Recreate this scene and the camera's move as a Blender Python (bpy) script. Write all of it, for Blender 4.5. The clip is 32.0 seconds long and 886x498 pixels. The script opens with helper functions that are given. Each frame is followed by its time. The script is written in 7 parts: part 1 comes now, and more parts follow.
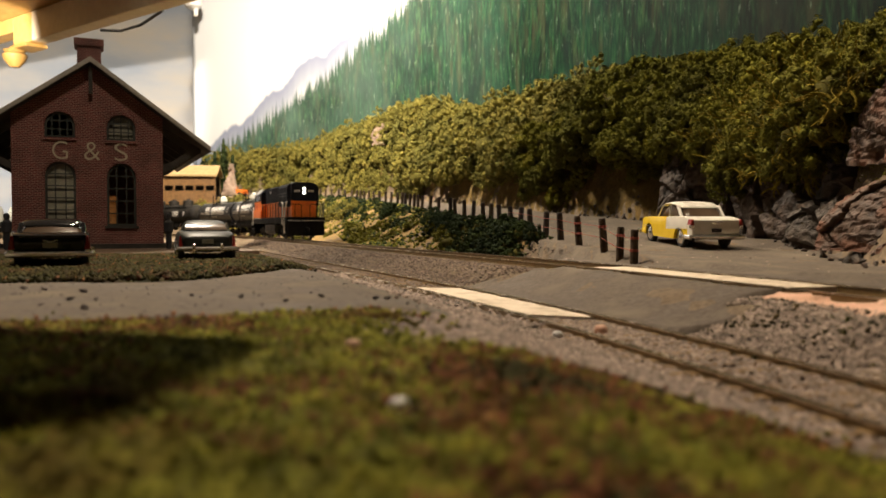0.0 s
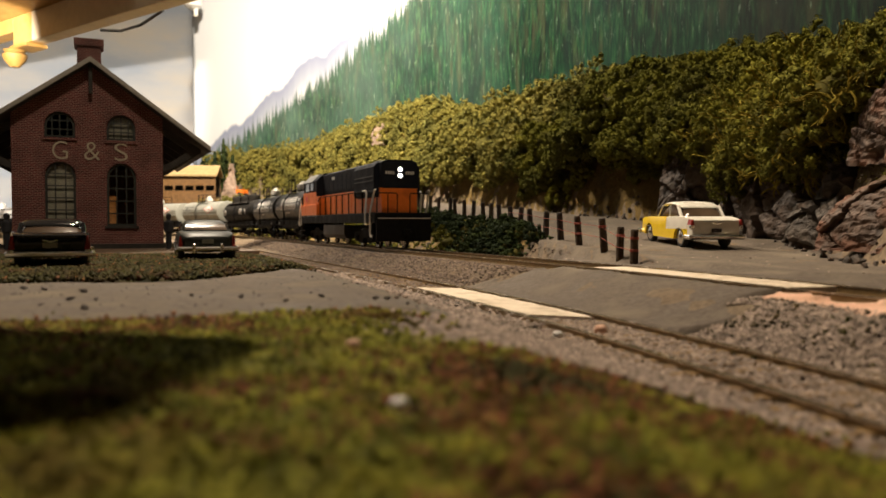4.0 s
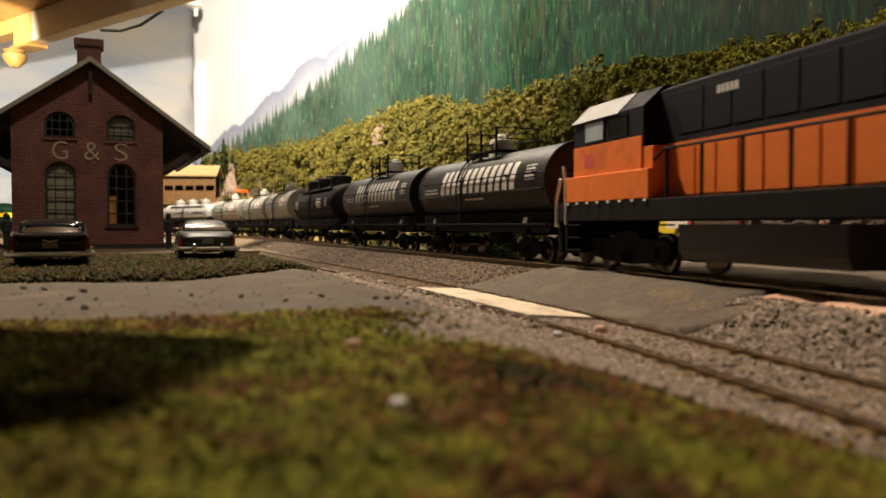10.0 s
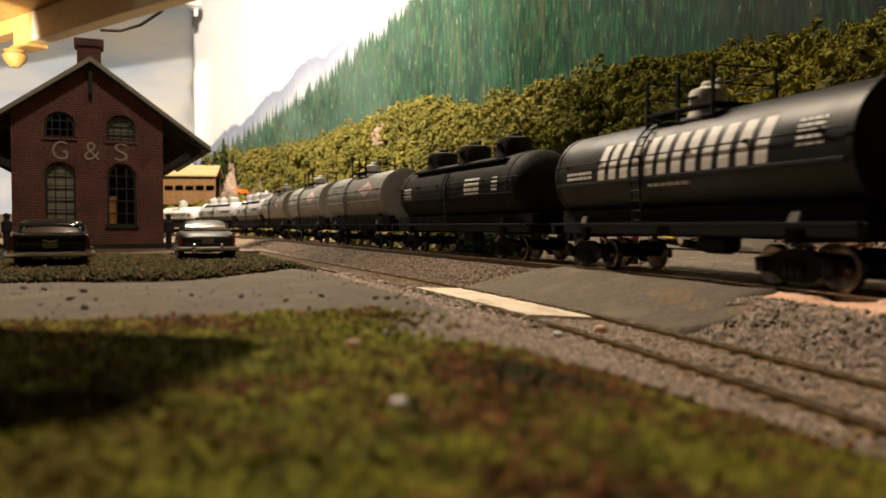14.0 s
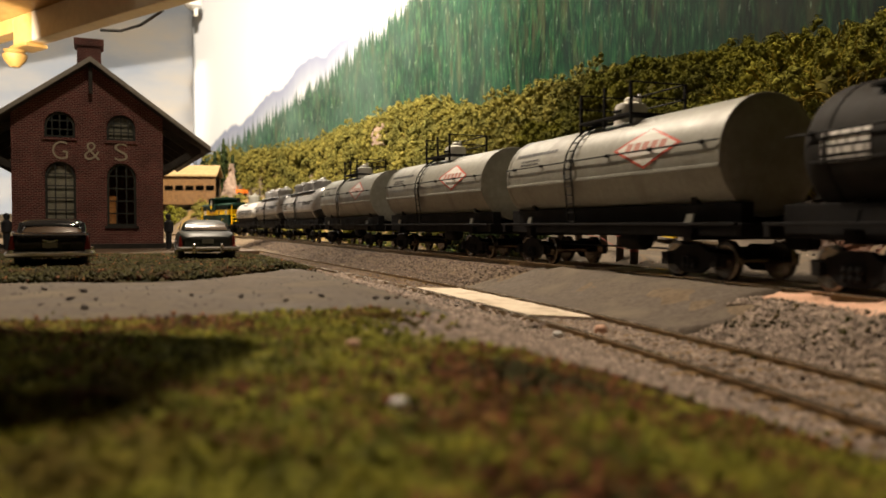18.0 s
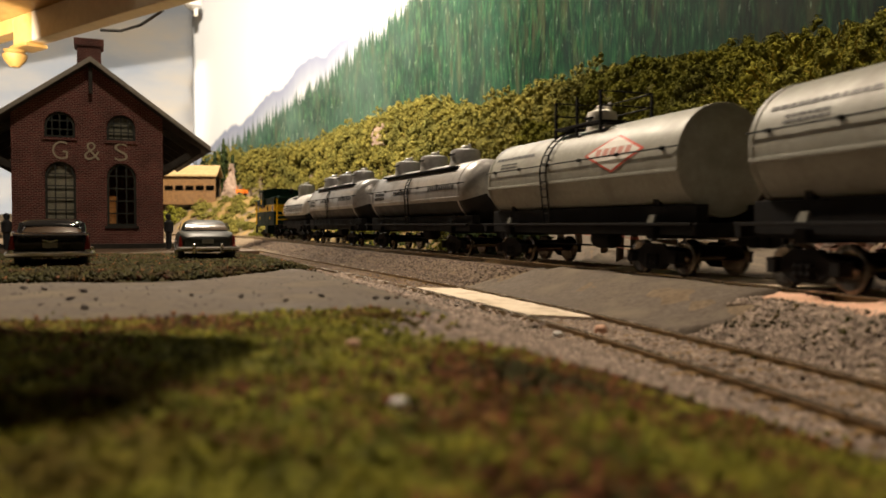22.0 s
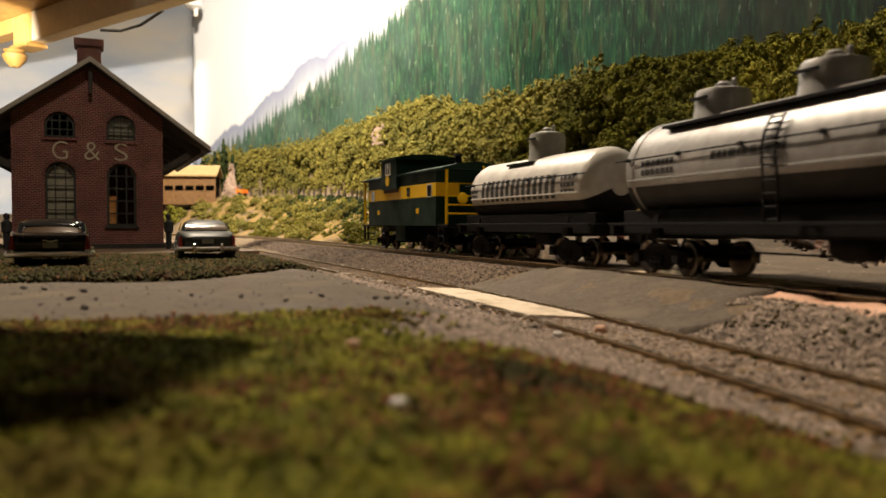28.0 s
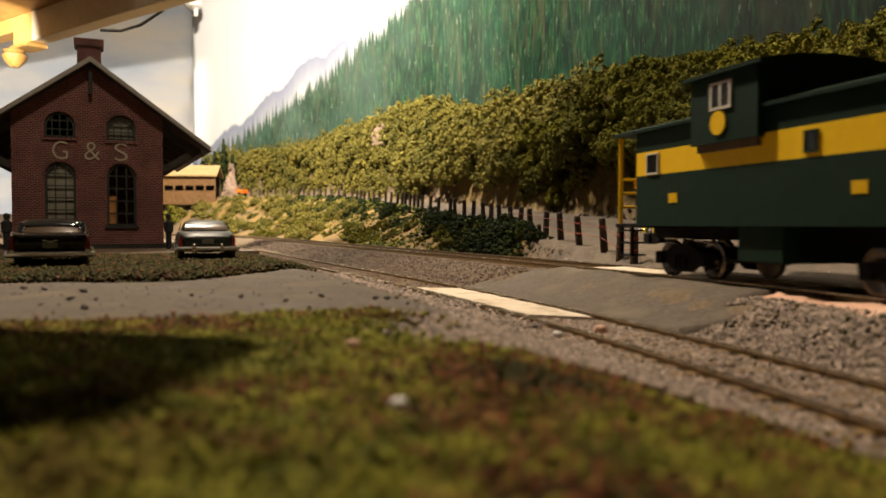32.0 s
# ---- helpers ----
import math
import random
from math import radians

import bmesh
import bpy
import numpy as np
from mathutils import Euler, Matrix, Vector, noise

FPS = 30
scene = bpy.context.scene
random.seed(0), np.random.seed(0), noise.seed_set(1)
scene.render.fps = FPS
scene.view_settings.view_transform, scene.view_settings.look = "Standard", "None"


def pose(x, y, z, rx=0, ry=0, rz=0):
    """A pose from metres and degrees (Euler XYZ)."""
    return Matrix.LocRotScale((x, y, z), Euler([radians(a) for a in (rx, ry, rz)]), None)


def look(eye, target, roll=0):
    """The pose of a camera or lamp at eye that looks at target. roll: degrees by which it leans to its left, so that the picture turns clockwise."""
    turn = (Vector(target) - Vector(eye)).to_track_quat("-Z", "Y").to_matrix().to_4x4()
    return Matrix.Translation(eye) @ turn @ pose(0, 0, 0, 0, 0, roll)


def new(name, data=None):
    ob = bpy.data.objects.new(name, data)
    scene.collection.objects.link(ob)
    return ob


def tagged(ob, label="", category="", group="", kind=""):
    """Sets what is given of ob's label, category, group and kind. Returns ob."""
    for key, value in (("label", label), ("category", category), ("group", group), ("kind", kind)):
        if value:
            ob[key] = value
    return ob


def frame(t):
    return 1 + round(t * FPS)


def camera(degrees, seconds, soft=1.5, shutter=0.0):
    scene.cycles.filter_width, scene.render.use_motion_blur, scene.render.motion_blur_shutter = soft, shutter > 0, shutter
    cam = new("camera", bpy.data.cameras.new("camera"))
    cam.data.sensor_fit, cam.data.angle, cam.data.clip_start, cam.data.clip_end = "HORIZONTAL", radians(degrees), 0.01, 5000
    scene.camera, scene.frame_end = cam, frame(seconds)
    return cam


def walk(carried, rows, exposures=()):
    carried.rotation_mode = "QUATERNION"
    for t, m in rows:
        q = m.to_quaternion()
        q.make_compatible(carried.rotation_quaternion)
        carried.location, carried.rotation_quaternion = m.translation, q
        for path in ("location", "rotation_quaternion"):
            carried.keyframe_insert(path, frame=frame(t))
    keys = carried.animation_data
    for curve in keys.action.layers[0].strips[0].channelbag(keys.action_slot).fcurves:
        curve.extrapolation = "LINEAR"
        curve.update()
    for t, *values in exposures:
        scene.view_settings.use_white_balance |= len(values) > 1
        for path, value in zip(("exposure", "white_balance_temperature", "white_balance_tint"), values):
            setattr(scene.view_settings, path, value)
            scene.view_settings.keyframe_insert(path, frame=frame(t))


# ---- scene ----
# A model railway in 1:87, built in centimetres (U turns them into metres).
U = 0.01
EYE = 1.38

cam = camera(58.5, 32.0, 1.6, 0.5)
cam.data.dof.use_dof = True
cam.data.dof.focus_distance = 0.36
cam.data.dof.aperture_fstop = 32.0
TILT = 88.26
walk(cam, [(0.0, pose(0, 0, EYE * U, TILT, 0, 0)), (32.0, pose(0, 0, EYE * U, TILT, 0, 0))], [(0.0, 0.0), (32.0, 0.0)])


# ---- light ----
world = bpy.data.worlds.new("world")
scene.world = world
world.use_nodes = True
world.node_tree.nodes["Background"].inputs[0].default_value = (1.0, 0.86, 0.68, 1)
world.node_tree.nodes["Background"].inputs[1].default_value = 0.08


def lamp(name, at, target, size, power, colour):
    data = bpy.data.lights.new(name, "AREA")
    data.shape, data.size, data.energy, data.color = "DISK", size * U, power, colour
    ob = new(name, data)
    ob.matrix_world = look([c * U for c in at], [c * U for c in target])
    return ob


lamp("layout_lamp_far", (-28, 86, 62), (-20, 124, 10), 8, 19.0, (1.0, 0.85, 0.66))


def spot_lamp(name, at, target, power, colour, cone, blend, radius):
    data = bpy.data.lights.new(name, "SPOT")
    data.energy, data.color, data.spot_size, data.spot_blend, data.shadow_soft_size = power, colour, radians(cone), blend, radius * U
    ob = new(name, data)
    ob.matrix_world = look([c * U for c in at], [c * U for c in target])
    return ob


# Added fill that brightens the hilltop; no such lamp is known.
spot_lamp("hill_fill", (17, 38, 62), (25, 39, 8), 13.0, (1.0, 0.82, 0.6), 54, 1.0, 2.5)
# Added fill in place of the bounced light on the station front.
spot_lamp("station_front_fill", (2, 4, 60), (-19, 45, 9), 5.5, (1.0, 0.8, 0.6), 44, 1.0, 3.5)
spot_lamp("layout_lamp_back", (-20, 50, 58), (7, 12, 0), 26.0, (1.0, 0.8, 0.59), 62, 1.0, 1.5)
spot_lamp("backdrop_spot", (-54, 62, 18), (-104, 226, 34), 70.0, (1.0, 0.88, 0.74), 42, 0.4, 0.4)


# ---- materials ----
def nodes_of(name):
    m = bpy.data.materials.new(name)
    m.use_nodes = True
    return m, m.node_tree, m.node_tree.nodes["Principled BSDF"]


def noise_node(tree, scale, detail=4.0, rough=0.6, kind="Object"):
    co = tree.nodes.new("ShaderNodeTexCoord")
    n = tree.nodes.new("ShaderNodeTexNoise")
    n.inputs["Scale"].default_value, n.inputs["Detail"].default_value, n.inputs["Roughness"].default_value = scale, detail, rough
    tree.links.new(co.outputs[kind], n.inputs["Vector"])
    return n


def ramp_node(tree, source, stops):
    r = tree.nodes.new("ShaderNodeValToRGB")
    el = r.color_ramp.elements
    while len(el) < len(stops):
        el.new(0.5)
    for e, (at, c) in zip(el, stops):
        e.position, e.color = at, (*c, 1)
    tree.links.new(source, r.inputs[0])
    return r


def mix_node(tree, a, b, fac, mode="MIX"):
    """a and b: sockets or colours; fac: socket or number."""
    m = tree.nodes.new("ShaderNodeMix")
    m.data_type, m.blend_type = "RGBA", mode
    for socket, v in ((m.inputs[0], fac), (m.inputs[6], a), (m.inputs[7], b)):
        if isinstance(v, (int, float)):
            socket.default_value = v
        elif isinstance(v, tuple):
            socket.default_value = (*v, 1)
        else:
            tree.links.new(v, socket)
    return m.outputs[2]


def bump(tree, bsdf, source, strength, depth):
    b = tree.nodes.new("ShaderNodeBump")
    b.inputs["Strength"].default_value, b.inputs["Distance"].default_value = strength, depth * U
    tree.links.new(source, b.inputs["Height"])
    tree.links.new(b.outputs[0], bsdf.inputs["Normal"])


def mat(name, dark, light, rough=0.6, metal=0.0, grain=300.0, bump_by=0.2, depth=0.02, coarse=40.0, dirt=None, dirt_at=0.62, island=0.0, gloss=0.5, obj=0.0):
    """Two-scale noise between two colours, dirt patches, a fine relief."""
    m, tree, b = nodes_of(name)
    fine, big = noise_node(tree, grain, 5.0), noise_node(tree, coarse, 3.0)
    col = ramp_node(tree, fine.outputs["Fac"], ((0.3, dark), (0.7, light))).outputs[0]
    if dirt:
        f = ramp_node(tree, big.outputs["Fac"], ((dirt_at - 0.12, (0, 0, 0)), (dirt_at + 0.1, (1, 1, 1)))).outputs[0]
        col = mix_node(tree, col, dirt, f)
    if island:
        g = tree.nodes.new("ShaderNodeNewGeometry")
        f = ramp_node(tree, g.outputs["Random Per Island"], ((0.0, (1 - island,) * 3), (1.0, (1 + island,) * 3))).outputs[0]
        col = mix_node(tree, col, f, 1.0, "MULTIPLY")
    if obj:
        g = tree.nodes.new("ShaderNodeObjectInfo")
        f = ramp_node(tree, g.outputs["Random"], ((0.0, (1 - obj, 1 - obj, 1 - obj * 0.6)), (1.0, (1 + obj, 1 + obj * 0.7, 1 - obj)))).outputs[0]
        col = mix_node(tree, col, f, 1.0, "MULTIPLY")
    tree.links.new(col, b.inputs["Base Color"])
    r = ramp_node(tree, big.outputs["Fac"], ((0.3, (max(rough * 0.8, 0.03),) * 3), (0.7, (min(rough * 1.25, 1.0),) * 3)))
    tree.links.new(r.outputs[0], b.inputs["Roughness"])
    b.inputs["Metallic"].default_value = metal
    b.inputs["Specular IOR Level"].default_value = gloss
    if bump_by:
        bump(tree, b, fine.outputs["Fac"], bump_by, depth)
    return m


def glow(name, colour, strength):
    m, tree, b = nodes_of(name)
    b.inputs["Base Color"].default_value = (*colour, 1)
    b.inputs["Emission Color"].default_value = (*colour, 1)
    b.inputs["Emission Strength"].default_value = strength
    return m


def glass_mat(name, tint=(0.9, 0.95, 0.95), rough=0.03):
    m, tree, b = nodes_of(name)
    b.inputs["Base Color"].default_value = (*tint, 1)
    b.inputs["Roughness"].default_value = rough
    b.inputs["Transmission Weight"].default_value = 1.0
    b.inputs["IOR"].default_value = 1.2
    return m


SOIL = mat("soil", (0.10, 0.075, 0.05), (0.2, 0.15, 0.1), 0.95, grain=500, bump_by=0.6, depth=0.05, coarse=30, gloss=0.1)
EARTH = mat("ochre_earth", (0.1, 0.064, 0.02), (0.2, 0.132, 0.042), 0.95, grain=300, bump_by=0.7, depth=0.1, coarse=35, dirt=(0.08, 0.06, 0.03), gloss=0.1)
SAND = mat("sand", (0.17, 0.11, 0.04), (0.29, 0.195, 0.075), 0.95, grain=400, bump_by=0.5, depth=0.06, coarse=25, dirt=(0.2, 0.14, 0.06), gloss=0.1)
ASPHALT = mat("asphalt", (0.078, 0.063, 0.05), (0.145, 0.12, 0.096), 0.85, grain=700, bump_by=0.5, depth=0.03, coarse=55, dirt=(0.17, 0.142, 0.108), dirt_at=0.6, gloss=0.1)
CREAM = mat("cream_filler", (0.56, 0.47, 0.35), (0.72, 0.62, 0.48), 0.85, grain=500, bump_by=0.6, depth=0.04, coarse=130, dirt=(0.4, 0.32, 0.22), dirt_at=0.62)
PINK = mat("pink_plaster", (0.62, 0.36, 0.24), (0.78, 0.5, 0.36), 0.9, grain=300, bump_by=0.6, depth=0.06, coarse=150, dirt=(0.34, 0.2, 0.12), dirt_at=0.66)
STONE = mat("ballast_stone", (0.15, 0.118, 0.096), (0.34, 0.27, 0.22), 0.9, grain=500, bump_by=0.4, island=0.55, gloss=0.15)
BALLAST = mat("brown_ballast_stone", (0.07, 0.05, 0.038), (0.19, 0.14, 0.105), 0.9, grain=500, bump_by=0.4, island=0.55, gloss=0.15)
TIE = mat("tie_wood", (0.085, 0.055, 0.036), (0.19, 0.12, 0.075), 0.85, grain=700, bump_by=0.5, coarse=100, obj=0.25)
PALETIE = mat("dusty_tie_wood", (0.12, 0.08, 0.05), (0.25, 0.17, 0.105), 0.9, grain=600, bump_by=0.5, coarse=90, obj=0.25, gloss=0.1)
RAIL = mat("rail_steel", (0.2, 0.14, 0.07), (0.34, 0.25, 0.13), 0.42, 0.75, grain=900, bump_by=0.2, coarse=150)
RAILTOP = mat("rail_head", (0.42, 0.34, 0.24), (0.62, 0.54, 0.42), 0.25, 0.95, grain=900, bump_by=0.1, coarse=150)
TURF = mat("turf", (0.075, 0.085, 0.008), (0.27, 0.255, 0.03), 0.95, grain=170, bump_by=0.7, depth=0.1, coarse=60, dirt=(0.10, 0.045, 0.02), dirt_at=0.62, island=0.5, gloss=0.1)
# Darkened to put the verge's shade into its colour; also dark tufts and moss.
TURF_DARK = mat("turf_dark", (0.022, 0.023, 0.006), (0.062, 0.056, 0.013), 0.95, grain=260, bump_by=0.7, depth=0.1, coarse=60, dirt=(0.07, 0.04, 0.02), dirt_at=0.6, island=0.5, gloss=0.1)
OLIVE = mat("olive_foliage", (0.088, 0.09, 0.013), (0.22, 0.21, 0.033), 0.95, grain=90, bump_by=0, coarse=30, dirt=(0.1, 0.1, 0.022), dirt_at=0.55, island=0.3, obj=0.18, gloss=0.05)
# Same foam as OLIVE, coloured paler and yellower for the stronger light there.
OLIVE_FAR_LIT = mat("lit_olive_foliage", (0.14, 0.126, 0.028), (0.29, 0.25, 0.06), 0.95, grain=70, bump_by=0, coarse=26, dirt=(0.13, 0.125, 0.035), dirt_at=0.55, island=0.25, gloss=0.05)
DEEP = mat("deep_green_foliage", (0.022, 0.036, 0.016), (0.05, 0.07, 0.032), 0.95, grain=120, bump_by=0, coarse=60, island=0.45, obj=0.2, gloss=0.05)
# Darker than the olive leaves, so gaps between clumps look shaded.
CORE = mat("shaded_foliage_core", (0.05, 0.046, 0.01), (0.1, 0.088, 0.02), 0.98, grain=300, bump_by=0.6, depth=0.08, gloss=0.05)
ROCK = mat("rock", (0.035, 0.026, 0.021), (0.13, 0.096, 0.077), 0.75, grain=150, bump_by=0.9, depth=0.15, coarse=45, dirt=(0.1, 0.062, 0.04), dirt_at=0.62, gloss=0.35)
GREYROCK = mat("grey_rock", (0.038, 0.032, 0.027), (0.13, 0.108, 0.09), 0.75, grain=150, bump_by=0.9, depth=0.15, coarse=45, dirt=(0.12, 0.07, 0.045), dirt_at=0.62, gloss=0.3)
REDROCK = mat("rust_rock", (0.04, 0.027, 0.02), (0.14, 0.09, 0.064), 0.75, grain=150, bump_by=0.9, depth=0.15, coarse=60, dirt=(0.17, 0.068, 0.036), dirt_at=0.57, gloss=0.35)
PALEROCK = mat("pale_rock", (0.22, 0.15, 0.11), (0.42, 0.31, 0.24), 0.85, grain=130, bump_by=1.0, depth=0.2, coarse=40)
POST = mat("post_wood", (0.025, 0.018, 0.014), (0.07, 0.045, 0.035), 0.85, grain=600, bump_by=0.5, coarse=100, obj=0.3)
BLACK = mat("black_paint", (0.006, 0.006, 0.007), (0.011, 0.0105, 0.011), 0.42, grain=500, bump_by=0.06, coarse=90, dirt=(0.016, 0.0145, 0.013), dirt_at=0.62, gloss=0.3)
SOOT = mat("sooty_black_paint", (0.008, 0.0075, 0.007), (0.016, 0.0145, 0.013), 0.7, grain=400, bump_by=0.1, coarse=60, dirt=(0.03, 0.026, 0.022), dirt_at=0.58, gloss=0.12)
PALETANK = mat("white_tank_paint", (0.5, 0.48, 0.45), (0.62, 0.6, 0.56), 0.4, 0.1, grain=400, bump_by=0.05, coarse=60, dirt=(0.36, 0.33, 0.3), dirt_at=0.62)
FRAME = mat("black_frame", (0.005, 0.005, 0.006), (0.012, 0.011, 0.011), 0.68, grain=500, bump_by=0.1, coarse=120, dirt=(0.014, 0.012, 0.01), gloss=0.1)
WHEEL = mat("wheel_steel", (0.1, 0.083, 0.066), (0.24, 0.2, 0.16), 0.2, 0.95, grain=500, bump_by=0.1)
NAVY = mat("navy_paint", (0.008, 0.01, 0.016), (0.012, 0.014, 0.022), 0.66, grain=500, bump_by=0.05, coarse=90, dirt=(0.018, 0.018, 0.022), gloss=0.12)
ORANGE = mat("orange_paint", (0.74, 0.165, 0.012), (0.85, 0.2, 0.02), 0.5, grain=500, bump_by=0.05, coarse=60, dirt=(0.5, 0.1, 0.012))
GREY = mat("grey_tank_paint", (0.23, 0.23, 0.2), (0.3, 0.3, 0.265), 0.45, grain=500, bump_by=0.05, coarse=70, dirt=(0.19, 0.185, 0.16))
SILVER = mat("silver_tank_paint", (0.34, 0.335, 0.33), (0.46, 0.45, 0.44), 0.36, 0.35, grain=500, bump_by=0.05, coarse=70, dirt=(0.25, 0.235, 0.22))
WHITE = mat("white_paint", (0.66, 0.65, 0.62), (0.8, 0.79, 0.76), 0.5, grain=400, bump_by=0.05)
RED = mat("red_paint", (0.5, 0.05, 0.03), (0.62, 0.09, 0.05), 0.5, grain=400, bump_by=0.05)
GREEN = mat("dark_green_paint", (0.005, 0.02, 0.013), (0.008, 0.028, 0.018), 0.6, grain=500, bump_by=0.05, coarse=80, gloss=0.12)
YELLOW = mat("yellow_paint", (0.86, 0.53, 0.004), (0.93, 0.6, 0.006), 0.55, grain=400, bump_by=0.04, gloss=0.2)
GRIT = mat("dark_grit", (0.02, 0.018, 0.016), (0.06, 0.05, 0.045), 0.9, grain=300, island=0.4)
RUSTTURF = mat("rust_turf", (0.09, 0.03, 0.012), (0.2, 0.085, 0.03), 0.95, grain=260, bump_by=0.5, island=0.5, gloss=0.1)
WALLPLAIN = mat("plain_wall", (0.6, 0.58, 0.54), (0.66, 0.64, 0.6), 0.9, grain=60, bump_by=0.1, coarse=8)


def backdrop_paint():
    """Painted mountainside: vertical strokes of conifers in greens, paler and bluer to the far end, under a white sky with lilac peaks."""
    m, tree, b = nodes_of("painted_backdrop")
    L = tree.links.new
    co = tree.nodes.new("ShaderNodeUVMap")
    sep = tree.nodes.new("ShaderNodeSeparateXYZ")
    L(co.outputs[0], sep.inputs[0])

    def scaled(sx, sy, scale, detail=6.0):
        mp = tree.nodes.new("ShaderNodeMapping")
        mp.inputs["Scale"].default_value = (sx, sy, 1)
        L(co.outputs[0], mp.inputs[0])
        n = tree.nodes.new("ShaderNodeTexNoise")
        n.inputs["Scale"].default_value, n.inputs["Detail"].default_value, n.inputs["Roughness"].default_value = scale, detail, 0.65
        L(mp.outputs[0], n.inputs["Vector"])
        return n.outputs["Fac"]

    def maths(op, a, c):
        n = tree.nodes.new("ShaderNodeMath")
        n.operation = op
        for s, v in zip(n.inputs, (a, c)):
            if isinstance(v, (int, float)):
                s.default_value = v
            else:
                L(v, s)
        return n.outputs[0]

    strokes, tone, dab = scaled(1.0, 0.16, 1.9, 8.0), scaled(0.12, 0.07, 0.8, 4.0), scaled(1, 0.3, 2.2, 3.0)
    drips, hue, trees = scaled(1.0, 0.2, 2.3, 6.0), scaled(0.6, 0.1, 0.9, 4.0), scaled(1.0, 0.03, 1.5, 9.0)
    mist, dusk = scaled(0.06, 0.05, 1.0, 4.0), scaled(0.22, 0.1, 0.9, 5.0)
    u, v = sep.outputs[0], sep.outputs[1]
    forest = ramp_node(tree, strokes, ((0.36, (0.0008, 0.003, 0.002)), (0.46, (0.002, 0.009, 0.005)), (0.55, (0.005, 0.027, 0.011)), (0.68, (0.026, 0.075, 0.024)))).outputs[0]
    teal = ramp_node(tree, tone, ((0.42, (0, 0, 0)), (0.64, (1, 1, 1)))).outputs[0]
    forest = mix_node(tree, forest, (0.003, 0.036, 0.02), maths("MULTIPLY", teal, 0.35))
    brown = ramp_node(tree, hue, ((0.5, (0, 0, 0)), (0.66, (1, 1, 1)))).outputs[0]
    forest = mix_node(tree, forest, (0.034, 0.036, 0.018), maths("MULTIPLY", brown, 0.65))
    dark = ramp_node(tree, dusk, ((0.53, (0, 0, 0)), (0.66, (1, 1, 1)))).outputs[0]
    forest = mix_node(tree, forest, (0.003, 0.009, 0.008), maths("MULTIPLY", dark, 0.75))
    # thin pale trunks and drips of paint
    white = ramp_node(tree, drips, ((0.6, (0, 0, 0)), (0.7, (1, 1, 1)))).outputs[0]
    forest = mix_node(tree, forest, (0.15, 0.22, 0.15), maths("MULTIPLY", white, 0.7))
    pale = tree.nodes.new("ShaderNodeMapRange")
    pale.inputs[1].default_value, pale.inputs[2].default_value = 165.0, 248.0
    L(u, pale.inputs[0])
    forest = mix_node(tree, forest, mix_node(tree, forest, (3.2, 2.4, 2.7), 1.0, "MULTIPLY"), pale.outputs[0])
    haze = ramp_node(tree, mist, ((0.4, (0, 0, 0)), (0.62, (1, 1, 1)))).outputs[0]
    forest = mix_node(tree, forest, (0.16, 0.24, 0.2), maths("MULTIPLY", pale.outputs[0], maths("ADD", 0.22, maths("MULTIPLY", haze, 0.4))))
    sky = (0.72, 0.75, 0.79)
    # height of the tree line falls towards the far end
    level = maths("SUBTRACT", 110.4, maths("MULTIPLY", u, 0.37))
    line = maths("ADD", level, maths("MULTIPLY", maths("SUBTRACT", trees, 0.52), 14.0))
    ridge = maths("ADD", level, maths("ADD", maths("MULTIPLY", scaled(0.05, 0.004, 1.0, 5.0), 13.0), maths("SUBTRACT", 17.0, maths("MULTIPLY", u, 0.085))))

    def softly(a, c, width):
        n = tree.nodes.new("ShaderNodeMapRange")
        n.interpolation_type = "SMOOTHSTEP"
        n.inputs[1].default_value, n.inputs[2].default_value = -width, width
        L(maths("SUBTRACT", a, c), n.inputs[0])
        return n.outputs[0]
    below = maths("SUBTRACT", ridge, v)
    lilac = ramp_node(tree, maths("MULTIPLY", below, 0.16), ((0.0, (0.25, 0.28, 0.4)), (0.5, (0.36, 0.39, 0.48)), (1.0, (0.6, 0.62, 0.66)))).outputs[0]
    col = mix_node(tree, lilac, sky, softly(v, ridge, 0.5))
    col = mix_node(tree, forest, col, softly(v, line, 1.0))
    L(col, b.inputs["Base Color"])
    b.inputs["Roughness"].default_value = 0.6
    b.inputs["Specular IOR Level"].default_value = 0.06
    bump(tree, b, dab, 0.25, 0.1)
    return m


def sky_paint():
    m, tree, b = nodes_of("painted_sky")
    co = tree.nodes.new("ShaderNodeTexCoord")
    mp = tree.nodes.new("ShaderNodeMapping")
    mp.inputs["Scale"].default_value = (1.0, 1.0, 2.4)
    tree.links.new(co.outputs["Object"], mp.inputs[0])
    n = tree.nodes.new("ShaderNodeTexNoise")
    n.inputs["Scale"].default_value, n.inputs["Detail"].default_value = 3.2, 5.0
    tree.links.new(mp.outputs[0], n.inputs["Vector"])
    r = ramp_node(tree, n.outputs["Fac"], ((0.42, (0.54, 0.61, 0.72)), (0.55, (0.7, 0.72, 0.75)), (0.68, (0.82, 0.77, 0.69))))
    tree.links.new(r.outputs[0], b.inputs["Base Color"])
    b.inputs["Roughness"].default_value = 0.8
    return m


BACKDROP, SKY = backdrop_paint(), sky_paint()


